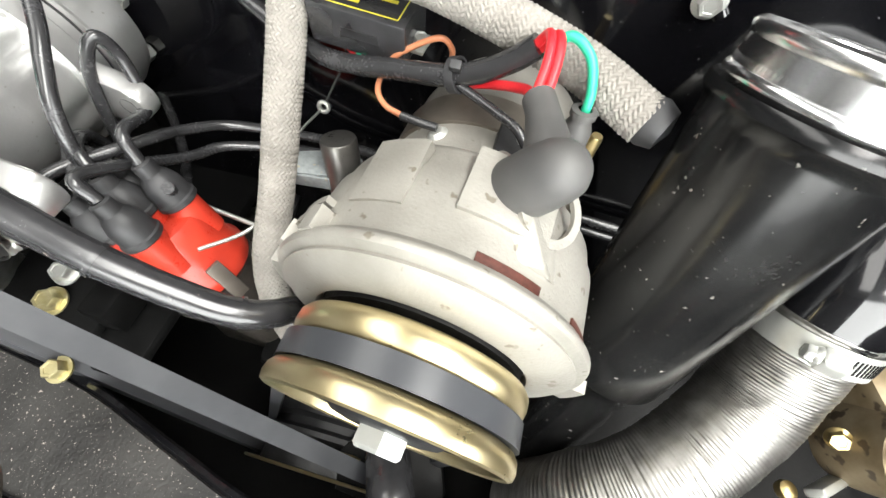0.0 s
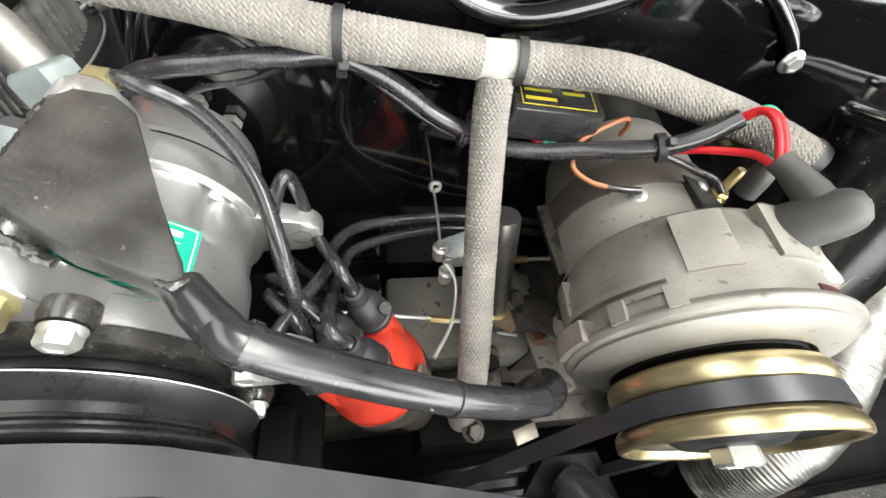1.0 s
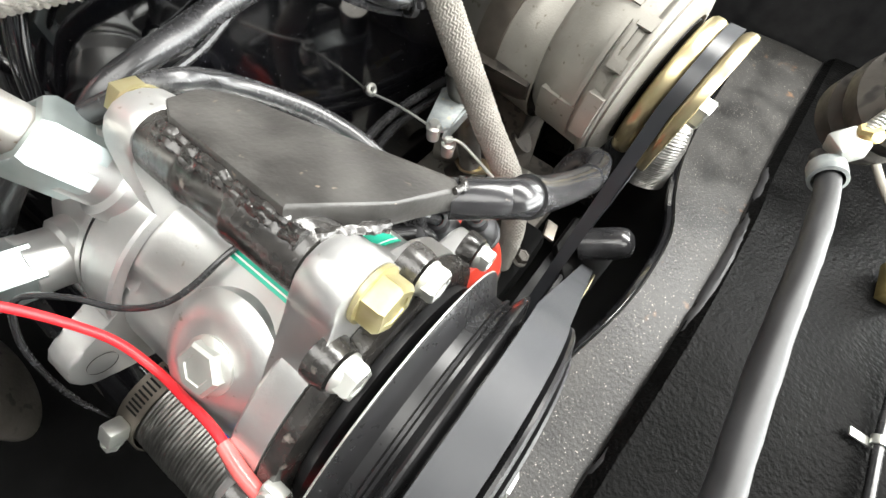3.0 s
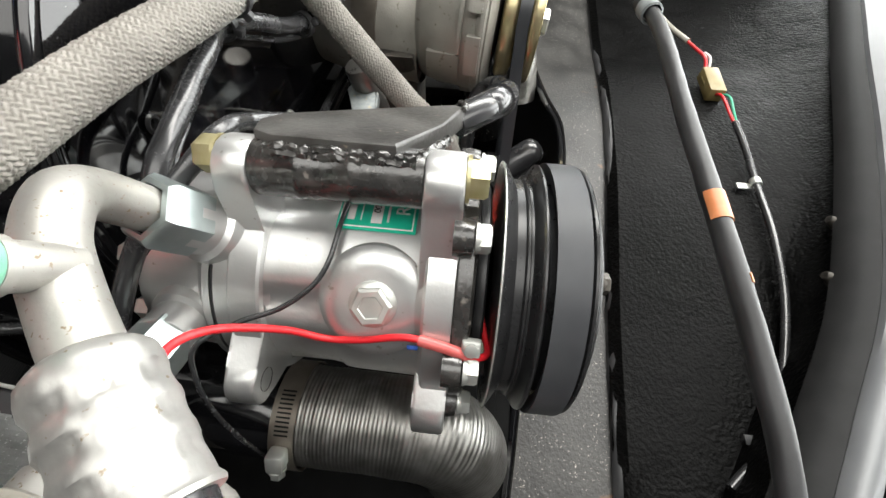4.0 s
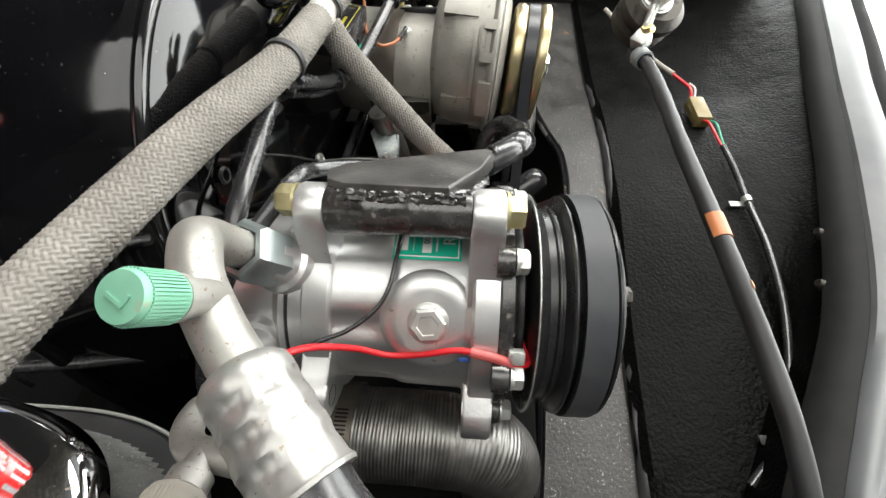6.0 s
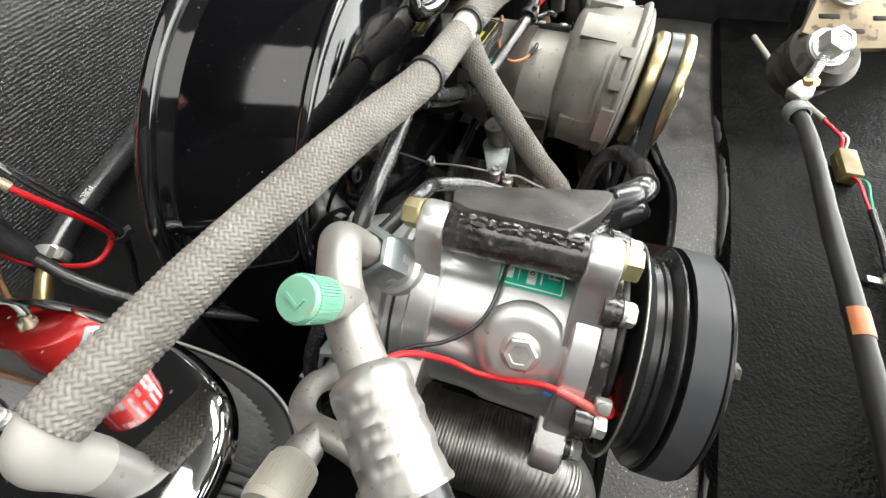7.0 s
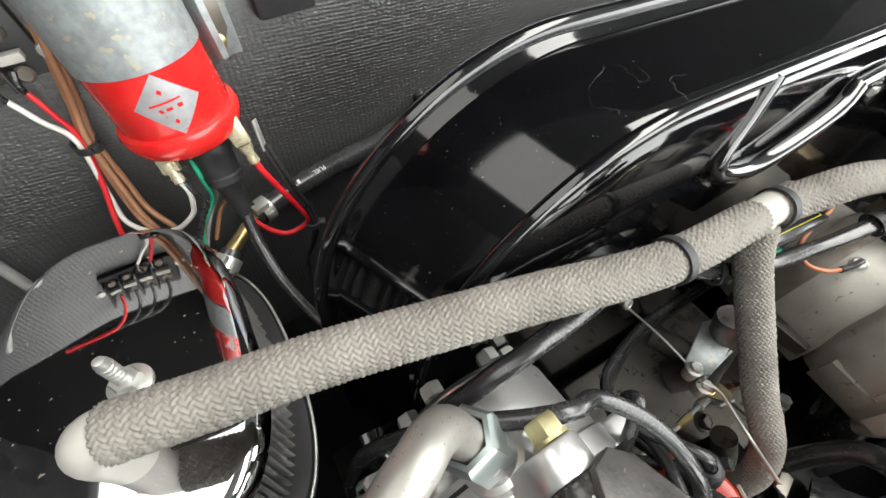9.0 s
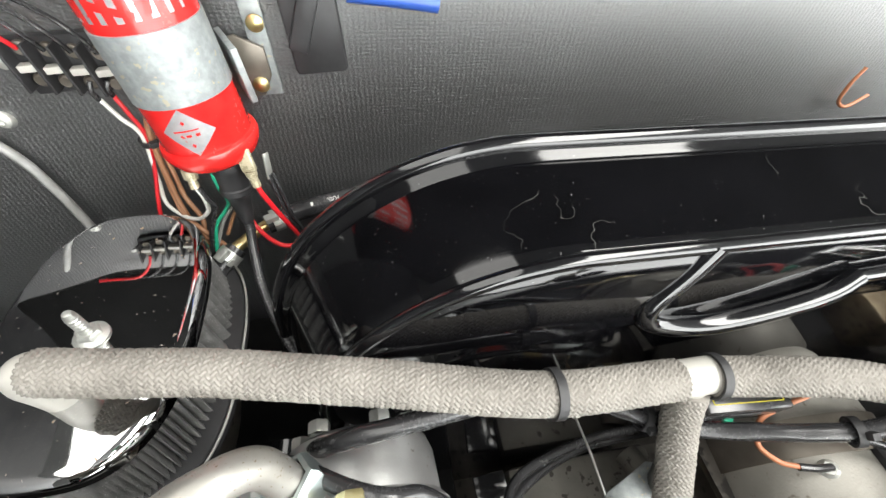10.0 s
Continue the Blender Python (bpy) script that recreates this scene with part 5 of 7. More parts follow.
wire("white_wire", [t1, (-0.3521, 0.2830, 0.8326), (-0.3545, 0.288, 0.820), (-0.3583, 0.292, 0.8100), (-0.371, 0.300, 0.7965), (-0.3857, 0.310, 0.7923), (-0.3963, 0.318, 0.7994), (-0.3965, 0.325, 0.8163), (-0.3936, 0.330, 0.8498), (-0.4014, 0.332, 0.8635), (-0.4082, 0.334, 0.8762)], 0.0015, WHITEW, "white wire between coil and terminal block")
wire("black_wire", [t1 + Vector((0.002, 0, 0)), (-0.3495, 0.282, 0.832), (-0.348, 0.285, 0.820), (-0.355, 0.288, 0.806), (-0.364, 0.291, 0.785), (-0.37, 0.29, 0.76)], 0.0017, CABLE, "short black wire under the coil")
wire("green_wire", [(-0.3445, 0.293, 0.846), (-0.344, 0.292, 0.832), (-0.344, 0.297, 0.815), (-0.350, 0.300, 0.803), (-0.359, 0.296, 0.792), (-0.365, 0.29, 0.77)], 0.0014, GREENW, "green wire below the coil")
wire("grey_wire", [(-0.342, 0.297, 0.846), (-0.341, 0.296, 0.832), (-0.341, 0.300, 0.815), (-0.347, 0.303, 0.803), (-0.356, 0.299, 0.790), (-0.365, 0.295, 0.77)], 0.0014, GREYW, "grey wire below the coil")
wire("brown_wire", [(-0.337, 0.302, 0.846), (-0.335, 0.300, 0.828), (-0.337, 0.297, 0.811), (-0.345, 0.300, 0.799), (-0.355, 0.298, 0.78)], 0.0014, BROWNW, "brown wire below the coil")
wire("red_wire", [t2, (-0.3125, 0.278, 0.834), (-0.306, 0.278, 0.815), (-0.300, 0.280, 0.797), (-0.297, 0.283, 0.783), (-0.303, 0.286, 0.7745), (-0.315, 0.287, 0.774), (-0.327, 0.290, 0.787), (-0.335, 0.298, 0.803), (-0.334, 0.304, 0.825), (-0.331, 0.305, 0.846)], 0.0018, REDWIRE, "red wire looped below the coil")
for k in (0, 1):
    wire("black_wire", [(-0.3075 + 0.002 * k, 0.2865 + 0.002 * k, 0.845), (-0.3055 + 0.003 * k, 0.284 + 0.001 * k, 0.832), (-0.3015 + 0.003 * k, 0.280, 0.813), (-0.2960 + 0.0025 * k, 0.2805, 0.794), (-0.2945 + 0.002 * k, 0.2795, 0.779), (-0.299 + 0.001 * k, 0.286, 0.755), (-0.306, 0.292, 0.73), (-0.31, 0.29, 0.69)], 0.0015, CABLE, "black wire looped below the coil")
cable_tie((-0.2945, 0.2805, 0.7800), (0.1, 0.1, -1), 0.0036, (1.0, -0.4, 0))
for k, (dx, dy) in enumerate(((0, 0), (0.0034, 0.001), (0.0015, -0.003))):
    wire("brown_wire", [(-0.374 + dx, 0.340 + dy, 0.945), (-0.380 + dx, 0.339 + dy, 0.905), (-0.3866 + dx, 0.338 + dy, 0.8683), (-0.3905 + dx, 0.333 + dy, 0.8480), (-0.3905 + dx * 1.6, 0.326 + dy, 0.8188), (-0.3895 + dx * 2, 0.320 + dy, 0.8009), (-0.384 + dx * 3, 0.310 + dy, 0.7925 - k * 0.006), (-0.372, 0.300, 0.785 - k * 0.008), (-0.360, 0.296, 0.77)], 0.0019, BROWNW, "brown wire of the loom on the bulkhead")
wire("red_wire", [(-0.3989, 0.334, 0.8788), (-0.3948, 0.332, 0.8653), (-0.3916, 0.331, 0.8502), (-0.3957, 0.326, 0.8241), (-0.4003, 0.318, 0.8033), (-0.402, 0.31, 0.785), (-0.40, 0.30, 0.75)], 0.0015, REDWIRE, "red wire of the loom on the bulkhead")
cable_tie((-0.3912, 0.3320, 0.8460), (0.03, 0.2, -1), 0.0056, (0.6, -0.8, 0))
wire("grey_cable", [(-0.53, 0.338, 0.905), (-0.500, 0.338, 0.86), (-0.482, 0.337, 0.832), (-0.474, 0.335, 0.80), (-0.470, 0.333, 0.755), (-0.47, 0.33, 0.70)], 0.0034, GREYW, "grey cable down the bulkhead")


def build_terminal_block():
    top = thing("terminal_block", "black screw terminal block with four white labels", "terminal block", (-0.414, 0.338, 0.885))
    part("base", slab(pose(-0.414, 0.3415, 0.8975, 0, -5, 0), (0.060, 0.007, 0.034), 0.0012), RUBBER, top)
    for k in range(4):
        x = -0.434 + 0.0132 * k
        z = 0.8965 - 0.0012 * k + 0.0025
        part("divider", slab(pose(x - 0.0066, 0.334, z, 0, -5, 0), (0.0018, 0.012, 0.030), 0.0004), RUBBER, top)
        part("marker", slab(pose(x, 0.3335, z - 0.001, 0, -5, 0), (0.0104, 0.006, 0.0042), 0.0005), IVORY, top, "white label strip")
        for dz in (-0.0100, 0.0090):
            part("terminal_screw", lathe([(0.0042, 0), (0.0042, 0.003), (0.0030, 0.0040), (0, 0.0036)], along((x, 0.3385, z + dz), (0, -1, 0)), 16), STRAPM, top)
    for dx in (-0.035, 0.033):
        part("fixing_screw", lathe([(0.0040, 0), (0.0036, 0.0020), (0, 0.0030)], along((-0.414 + dx, 0.3385, 0.896 - dx * 0.08), (0, -1, 0)), 16), ZINC, top)
    for k, mat in enumerate((REDWIRE, CABLE, CABLE, CABLE)):
        x = -0.434 + 0.0132 * k
        part("lead", pipe([(x, 0.3335, 0.909 - 0.0012 * k), (x - 0.002, 0.328, 0.918), (x - 0.012, 0.327, 0.930), (x - 0.030, 0.330, 0.938), (x - 0.07, 0.335, 0.938)], 0.0014, 8), mat, top)
    for a, b in (((-0.4075, 0.3335, 0.8885), (-0.4082, 0.334, 0.8755)), ((-0.3975, 0.3335, 0.8885), (-0.3989, 0.334, 0.8780))):
        part("lead", pipe([a, ((a[0] + b[0]) / 2 - 0.001, 0.332, (a[2] + b[2]) / 2), b], 0.0017, 8), CABLE, top)


build_terminal_block()
for k, (x, z) in enumerate(((-0.477, 0.858), (-0.176, 0.808), (-0.394, 0.893))):
    solo("wall_screw", lathe([(0.0062, 0), (0.0062, 0.0012), (0.0046, 0.0034), (0.0018, 0.0042), (0, 0.0030)], along((x, 0.3448, z), (0, -1, 0)), 20), ZINC if k != 1 else SATIN_BLACK, "round-headed screw in the bulkhead mat", "screw", (x, 0.3448, z), group="bulkhead screws")
solo("rubber_strap", merged(slab(pose(-0.2675, 0.338, 0.918, 0, -4, 0), (0.034, 0.012, 0.056), 0.003), slab(pose(-0.270, 0.330, 0.930, 0, 20, 0), (0.012, 0.006, 0.05), 0.002)), RUBBER, "black rubber strap end on the bulkhead", "strap", (-0.2665, 0.344, 0.882))
solo("blue_connector", pipe([(-0.245, 0.330, 0.940), (-0.215, 0.330, 0.937), (-0.19, 0.330, 0.934)], 0.0052, 14), BLUEP, "blue cable end at the top of the bulkhead", "connector", (-0.2, 0.345, 0.935))
wire("orange_wire", [(0.196, 0.338, 0.882), (0.1905, 0.336, 0.868), (0.192, 0.335, 0.852), (0.206, 0.335, 0.846), (0.225, 0.338, 0.855)], 0.0016, COPPERW, "orange-brown wire loop on the bulkhead")


def build_fuel_hose():
    top = thing("fuel_hose", "black rubber fuel hose with steel clips and brass joint", "hose", (-0.33, 0.31, 0.76))
    line = smooth_line([(-0.328, 0.3100, 0.7755), (-0.300, 0.322, 0.7775), (-0.262, 0.331, 0.7800), (-0.215, 0.333, 0.7880), (-0.16, 0.333, 0.806), (-0.05, 0.333, 0.82)], 10)
    part("hose", sweep(line, 0.0082, 22), CABLE, top)
    part("hose", pipe([(-0.350, 0.292, 0.770), (-0.362, 0.280, 0.763), (-0.378, 0.262, 0.75), (-0.39, 0.25, 0.73)], 0.0080, 20), CABLE, top)
    part("joint", pipe([(-0.352, 0.290, 0.7705), (-0.338, 0.302, 0.7735), (-0.325, 0.312, 0.776)], 0.0046, 16), BRASS, top, "brass joint")
    for p, d in (((-0.320, 0.3138, 0.7762), (1, 0.42, 0.07)), ((-0.356, 0.2865, 0.7672), (-0.7, -0.65, -0.35))):
        clip = part("hose_clip", lathe([(0.0083, -0.0040), (0.0094, -0.0040), (0.0094, 0.0040), (0.0083, 0.0040), (0.0083, -0.0040)], along(p, d), 28), ZINC, top, "zinc-plated hose clip")
        part("clip_screw", slab(along(Vector(p) + Vector((-0.002, -0.006, 0.0085)), d), (0.007, 0.005, 0.011), 0.001), ZINC, clip)
        part("clip_tail", slab(along(Vector(p) + Vector((0.003, -0.010, 0.0020)), d), (0.0014, 0.005, 0.0055), 0.0004), ZINC, clip)
    d = Vector((0.968, 0.225, 0.066)).normalized()
    up = Vector((0.1, -0.55, 0.83))
    up = (up - d * up.dot(d)).normalized()
    side = up.cross(d)
    rot = Matrix((-d, -side, up)).transposed().to_4x4()
    part("print", words("FUEL", 0.0048, Matrix.Translation(Vector((-0.274, 0.3290, 0.7792)) + up * 0.0083) @ rot), WHITE, top, "white printed word")
    for s, w in ((0.024, 0.0030), (0.029, 0.0030), (0.034, 0.0030), (0.039, 0.0030), (0.044, 0.0030), (-0.018, 0.0025)):
        part("print", slab(Matrix.Translation(Vector((-0.274, 0.3290, 0.7792)) + d * s + up * 0.0083) @ rot, (w * 0.85, 0.0030, 0.0003), 0), WHITE, top)


build_fuel_hose()


# ---- distributor ----
def build_distributor():
    top = thing("distributor", "orange-red distributor cap with black plug boots", "distributor", (-0.137, 0.014, 0.56))
    d = Vector((-0.35, 0.05, 0.92)).normalized()
    m = along((-0.149, 0.018, 0.661), d)
    part("housing", lathe([(0, -0.08), (0.018, -0.08), (0.022, -0.05), (0.031, -0.02), (0.0335, -0.012), (0.0335, -0.001), (0.030, 0)], m, 40), TARNISH, top, "dull alloy distributor housing")
    cap = part("cap", lathe([(0.0325, 0.0), (0.0335, 0.002), (0.0335, 0.010), (0.0305, 0.014), (0.0290, 0.030), (0.0275, 0.040), (0.0250, 0.0455), (0.0180, 0.0480), (0, 0.0485)], m, 48), REDP, top, "glossy orange-red moulded cap")
    for a in (50, 140, 230, 320):
        q = m @ Vector((0.0215 * math.cos(radians(a)), 0.0215 * math.sin(radians(a)), 0.044))
        part("tower", lathe([(0.0108, -0.018), (0.0100, 0.012), (0.0085, 0.0135), (0, 0.0135)], along(q, d), 24), REDP, cap)
    part("tower", lathe([(0.0115, -0.004), (0.0100, 0.014), (0, 0.014)], along(m @ Vector((0, 0, 0.046)), d), 24), REDP, cap)
    for a in (80, 260):
        q = m @ Vector((0.0345 * math.cos(radians(a)), 0.0345 * math.sin(radians(a)), 0.004))
        part("clip", slab(along(q, d) @ pose(0, 0, 0, 0, 0, a), (0.003, 0.010, 0.032), 0.0008), STRAPM, top, "steel spring clip")
    for a in (50, 140, 230, 320, None):
        q = m @ Vector((0.0215 * math.cos(radians(a)), 0.0215 * math.sin(radians(a)), 0.052)) if a is not None else m @ Vector((0, 0, 0.056))
        part("boot", lathe([(0.0112, 0), (0.0122, 0.001), (0.0122, 0.004), (0.0112, 0.005), (0.0108, 0.014), (0.0085, 0.020), (0.0062, 0.0225), (0.0058, 0.0300), (0.0040, 0.0310)], along(q, d), 26), RUBBER, top, "black rubber plug boot")
    return m, d


DM, DD = build_distributor()


def boot_top(a):
    return DM @ Vector((0.0215 * math.cos(radians(a)), 0.0215 * math.sin(radians(a)), 0.082))


c1 = DM @ Vector((0, 0, 0.086))
wire("coil_lead", [c1, c1 + Vector((-0.010, 0.006, 0.010)), (-0.198, 0.040, 0.750), (-0.212, 0.055, 0.725), (-0.215, 0.065, 0.67)], 0.0036, CABLE, "black lead from the middle of the distributor cap", seg=14)
b1, b2, b3, b4 = boot_top(320), boot_top(230), boot_top(140), boot_top(50)
wire("plug_lead", [b1, b1 + Vector((-0.007, 0.004, 0.013)), (-0.178, 0.055, 0.738), (-0.176, 0.082, 0.724), (-0.158, 0.107, 0.712), (-0.104, 0.123, 0.702), (-0.05, 0.128, 0.693), (0.05, 0.130, 0.68), (0.2, 0.13, 0.67)], 0.0036, CABLE, "black spark plug lead", group="spark plug leads", seg=14)
wire("plug_lead", [b4, b4 + Vector((-0.010, 0.008, 0.010)), (-0.172, 0.070, 0.712), (-0.160, 0.098, 0.700), (-0.108, 0.120, 0.690), (-0.05, 0.126, 0.682), (0.05, 0.128, 0.67), (0.2, 0.128, 0.66)], 0.0036, CABLE, "black spark plug lead", group="spark plug leads", seg=14)
wire("plug_lead", [b3, b3 + Vector((-0.008, 0.008, 0.014)), (-0.185, 0.075, 0.745), (-0.192, 0.085, 0.770), (-0.196, 0.080, 0.785), (-0.204, 0.070, 0.765), (-0.206, 0.06, 0.72), (-0.21, 0.05, 0.65)], 0.0036, CABLE, "black spark plug lead", group="spark plug leads", seg=14)
wire("plug_lead", [b2, b2 + Vector((-0.014, -0.002, 0.012)), (-0.190, 0.018, 0.740), (-0.198, 0.020, 0.70), (-0.20, 0.02, 0.63)], 0.0036, CABLE, "black spark plug lead", group="spark plug leads", seg=14)
wire("thick_cable", [(-0.34, 0.140, 0.70), (-0.322, 0.132, 0.765), (-0.292, 0.114, 0.808), (-0.262, 0.095, 0.826), (-0.246, 0.089, 0.8275), (-0.231, 0.089, 0.818), (-0.216, 0.079, 0.8075), (-0.205, 0.065, 0.798), (-0.198, 0.050, 0.787), (-0.193, 0.035, 0.770), (-0.190, 0.026, 0.745), (-0.189, 0.022, 0.70), (-0.19, 0.02, 0.62)], 0.0040, CABLE, "thick black cable arched over the compressor", seg=16)


# ---- wiring loom and voltage regulator ----
loom = [(-0.305, 0.133, 0.72), (-0.292, 0.128, 0.768), (-0.266, 0.120, 0.810), (-0.222, 0.121, 0.821), (-0.185, 0.124, 0.8245), (-0.166, 0.126, 0.824), (-0.140, 0.123, 0.8130), (-0.108, 0.115, 0.7950), (-0.070, 0.102, 0.7880), (-0.030, 0.090, 0.7985), (0.004, 0.082, 0.8085), (0.024, 0.080, 0.8200), (0.036, 0.080, 0.8310)]
loom_line = smooth_line(loom, 10)
loom_ob = thing("wiring_loom", "black sheathed wiring loom across the fan shroud", "wiring loom", (-0.166, 0.126, 0.80))
part("sheath", sweep(loom_line, lambda s, a: 0.0050 + 0.0005 * noise.noise(Vector((s * 60, a, 2.0))), 18), CABLE, loom_ob)
part("thin_wire", pipe([(-0.270, 0.128, 0.770), (-0.245, 0.128, 0.798), (-0.215, 0.130, 0.806), (-0.190, 0.131, 0.816), (-0.166, 0.132, 0.8185), (-0.145, 0.129, 0.806), (-0.118, 0.122, 0.790), (-0.100, 0.116, 0.783)], 0.0018, 8), CABLE, loom_ob)
cable_tie((-0.166, 0.126, 0.824), (1, 0.02, -0.05), 0.0068, (0, -1, -0.3), loom_ob)
cable_tie((0.004, 0.082, 0.8085), (0.9, -0.2, 0.35), 0.0068, (0, -0.6, 1), loom_ob)
cable_tie((-0.098, 0.112, 0.7905), (0.9, -0.3, -0.2), 0.0068, (0, -1, 0.3), loom_ob)
e = Vector((0.036, 0.080, 0.8310))
bt = Vector((0.0405, 0.0505, 0.8290))
for dx in (-0.0017, 0.0017):
    part("red_wire", pipe([e + Vector((dx, 0, -0.001)), (0.040 + dx, 0.0760, 0.8385), (0.0415 + dx, 0.0680, 0.8400), (0.0418 + dx, 0.0590, 0.8360), bt + Vector((dx * 1.1, -0.003, 0))], 0.0019, 12), REDWIRE, loom_ob, "red wire")
part("red_wire", pipe([(0.010, 0.084, 0.8040), (0.019, 0.080, 0.8090), (0.030, 0.070, 0.8175), (0.037, 0.060, 0.8240), bt + Vector((-0.002, -0.002, -0.002))], 0.0021, 12), REDWIRE, loom_ob, "red wire")
part("green_wire", pipe([e + Vector((0.003, 0, -0.002)), (0.047, 0.0800, 0.8370), (0.056, 0.0755, 0.8330), (0.0600, 0.0690, 0.8240), (0.0605, 0.0660, 0.8150)], 0.0020, 10), GREENW, loom_ob, "green wire")
part("grey_wire", pipe([(0.004, 0.080, 0.8060), (0.016, 0.076, 0.8035), (0.028, 0.071, 0.8010), (0.036, 0.066, 0.8000), (0.042, 0.062, 0.7950)], 0.0022, 10), CABLE, loom_ob)


def build_boot():
    top = thing("terminal_boot", "soft grey-black rubber boot over the alternator terminal", "boot", (0.046, 0.021, 0.806))
    body = [Vector((0.0410, 0.0225, 0.8100)), Vector((0.0445, 0.0205, 0.8175)), Vector((0.0485, 0.0190, 0.8245)), Vector((0.0520, 0.0178, 0.8295)), Vector((0.0548, 0.0168, 0.8330)), Vector((0.0566, 0.0161, 0.8352)), Vector((0.0575, 0.0158, 0.8362))]
    radii = [0.0125, 0.0118, 0.0114, 0.0106, 0.0090, 0.0062, 0.0012]
    total = [0.0]
    for p, q in zip(body, body[1:]):
        total.append(total[-1] + (q - p).length)
    part("elbow", sweep(body, lambda s, a: float(np.interp(s, total, radii)), 28), BOOT, top)
    part("stalk", sweep([Vector((0.0490, 0.0195, 0.8240)), Vector((0.0465, 0.0320, 0.8270)), Vector((0.0430, 0.0440, 0.8285)), bt], lambda s, a: 0.0095 - 0.0034 * min(1.0, s / 0.026) + (0.0008 if 0.0275 < s < 0.031 else 0.0), 24), BOOT, top)
    part("small_boot", lathe([(0.0060, -0.014), (0.0066, -0.004), (0.0064, 0.002), (0.0046, 0.006), (0.0046, 0.0075), (0.0055, 0.0080), (0.0055, 0.0105), (0.0030, 0.0110)], along((0.0595, 0.0640, 0.8070), (0.05, 0.15, 1)), 22), BOOT, top)


build_boot()
wire("field_wire", [(-0.001, 0.0702, 0.7868), (-0.010, 0.0710, 0.7868), (-0.020, 0.0735, 0.7862)], 0.0021, CABLE, "black sleeve of the alternator earth wire")
wire("field_wire", [(-0.019, 0.0733, 0.7863), (-0.030, 0.0780, 0.7865), (-0.037, 0.0880, 0.7880), (-0.034, 0.0980, 0.7960), (-0.024, 0.1010, 0.8040), (-0.010, 0.103, 0.8110), (-0.004, 0.105, 0.806), (-0.004, 0.107, 0.797)], 0.0015, COPPERW, "orange-brown wire looped over the alternator")


def build_stud():
    top = thing("brass_stud", "brass threaded stud with nuts beside the alternator", "stud", (0.070, 0.085, 0.69))
    m = along((0.071, 0.084, 0.745), (0.06, 0.02, 1))
    part("rod", lathe([(0, -0.06), (0.0032, -0.06), (0.0032, 0.044), (0.0026, 0.046), (0, 0.046)], m, 16), BRASS, top)
    for z in (0.022, -0.006):
        p = m @ Vector((0, 0, z))
        part("nut", hexhead(p, (0.06, 0.02, 1), 0.0105, 0.0060, 0.0068), BRASS, top)
    part("link", slab(m @ pose(0.001, 0, 0.010), (0.012, 0.005, 0.016), 0.0015), BRASS, top)


build_stud()


def build_regulator():
    top = thing("voltage_regulator", "black boxed voltage regulator with a yellow-printed label", "regulator", (-0.05, 0.118, 0.79))
    rx = Matrix.Translation((-0.0505, 0.1155, 0.8065)) @ pose(0, 0, 0, 6, 2, -4)
    part("box", slab(rx, (0.052, 0.030, 0.022), 0.0014), SATIN_BAR, top)
    lab = part("label", slab(rx @ pose(0, 0.0005, 0.0106), (0.044, 0.0235, 0.0006), 0.0001), SATIN_BLACK, top, "black label printed in yellow")
    bm = bmesh.new()
    for x, y, sx, sy in ((0, 0.0110, 0.042, 0.0005), (0, -0.0108, 0.042, 0.0005), (-0.0210, 0, 0.0005, 0.0215), (0.0210, 0, 0.0005, 0.0215)):
        slab(rx @ pose(x, y, 0.0111), (sx, sy, 0.0003), 0, bm)
    part("frame_line", bm, YELLOW, lab)
    for x, y, sx, sy in ((-0.0085, 0.0066, 0.0180, 0.0036), (0.0130, 0.0066, 0.0044, 0.0040), (-0.0110, 0.0012, 0.0160, 0.0020), (0.0100, 0.0010, 0.0130, 0.0022), (-0.0100, -0.0056, 0.0180, 0.0024)):
        part("print", slab(rx @ pose(x, y, 0.0111), (sx, sy, 0.0003), 0), YELLOW, lab)
    part("stamped_mark", slab(rx @ pose(0.002, -0.0152, 0.0), (0.020, 0.0004, 0.0045), 0), SATIN_BLACK, top)
    part("fixing_lug", slab(rx @ pose(0.0285, -0.001, -0.006), (0.008, 0.014, 0.0022), 0.0006), ZINC, top)
    part("fixing_screw", hexhead(rx @ Vector((0.0288, -0.001, -0.005)), rx.to_3x3() @ Vector((0, 0, 1)), 0.0070, 0.0040, 0.0048), ZINC, top)
    part("lead", pipe([rx @ Vector((-0.012, -0.010, -0.011)), rx @ Vector((0.0, -0.013, -0.0135)), rx @ Vector((0.012, -0.011, -0.011))], 0.0015, 8), REDWIRE, top)
    part("lead", pipe([rx @ Vector((-0.002, -0.012, -0.011)), rx @ Vector((0.0015, -0.0155, -0.0125)), rx @ Vector((0.006, -0.013, -0.011))], 0.0013, 8), GREENW, top)


build_regulator()


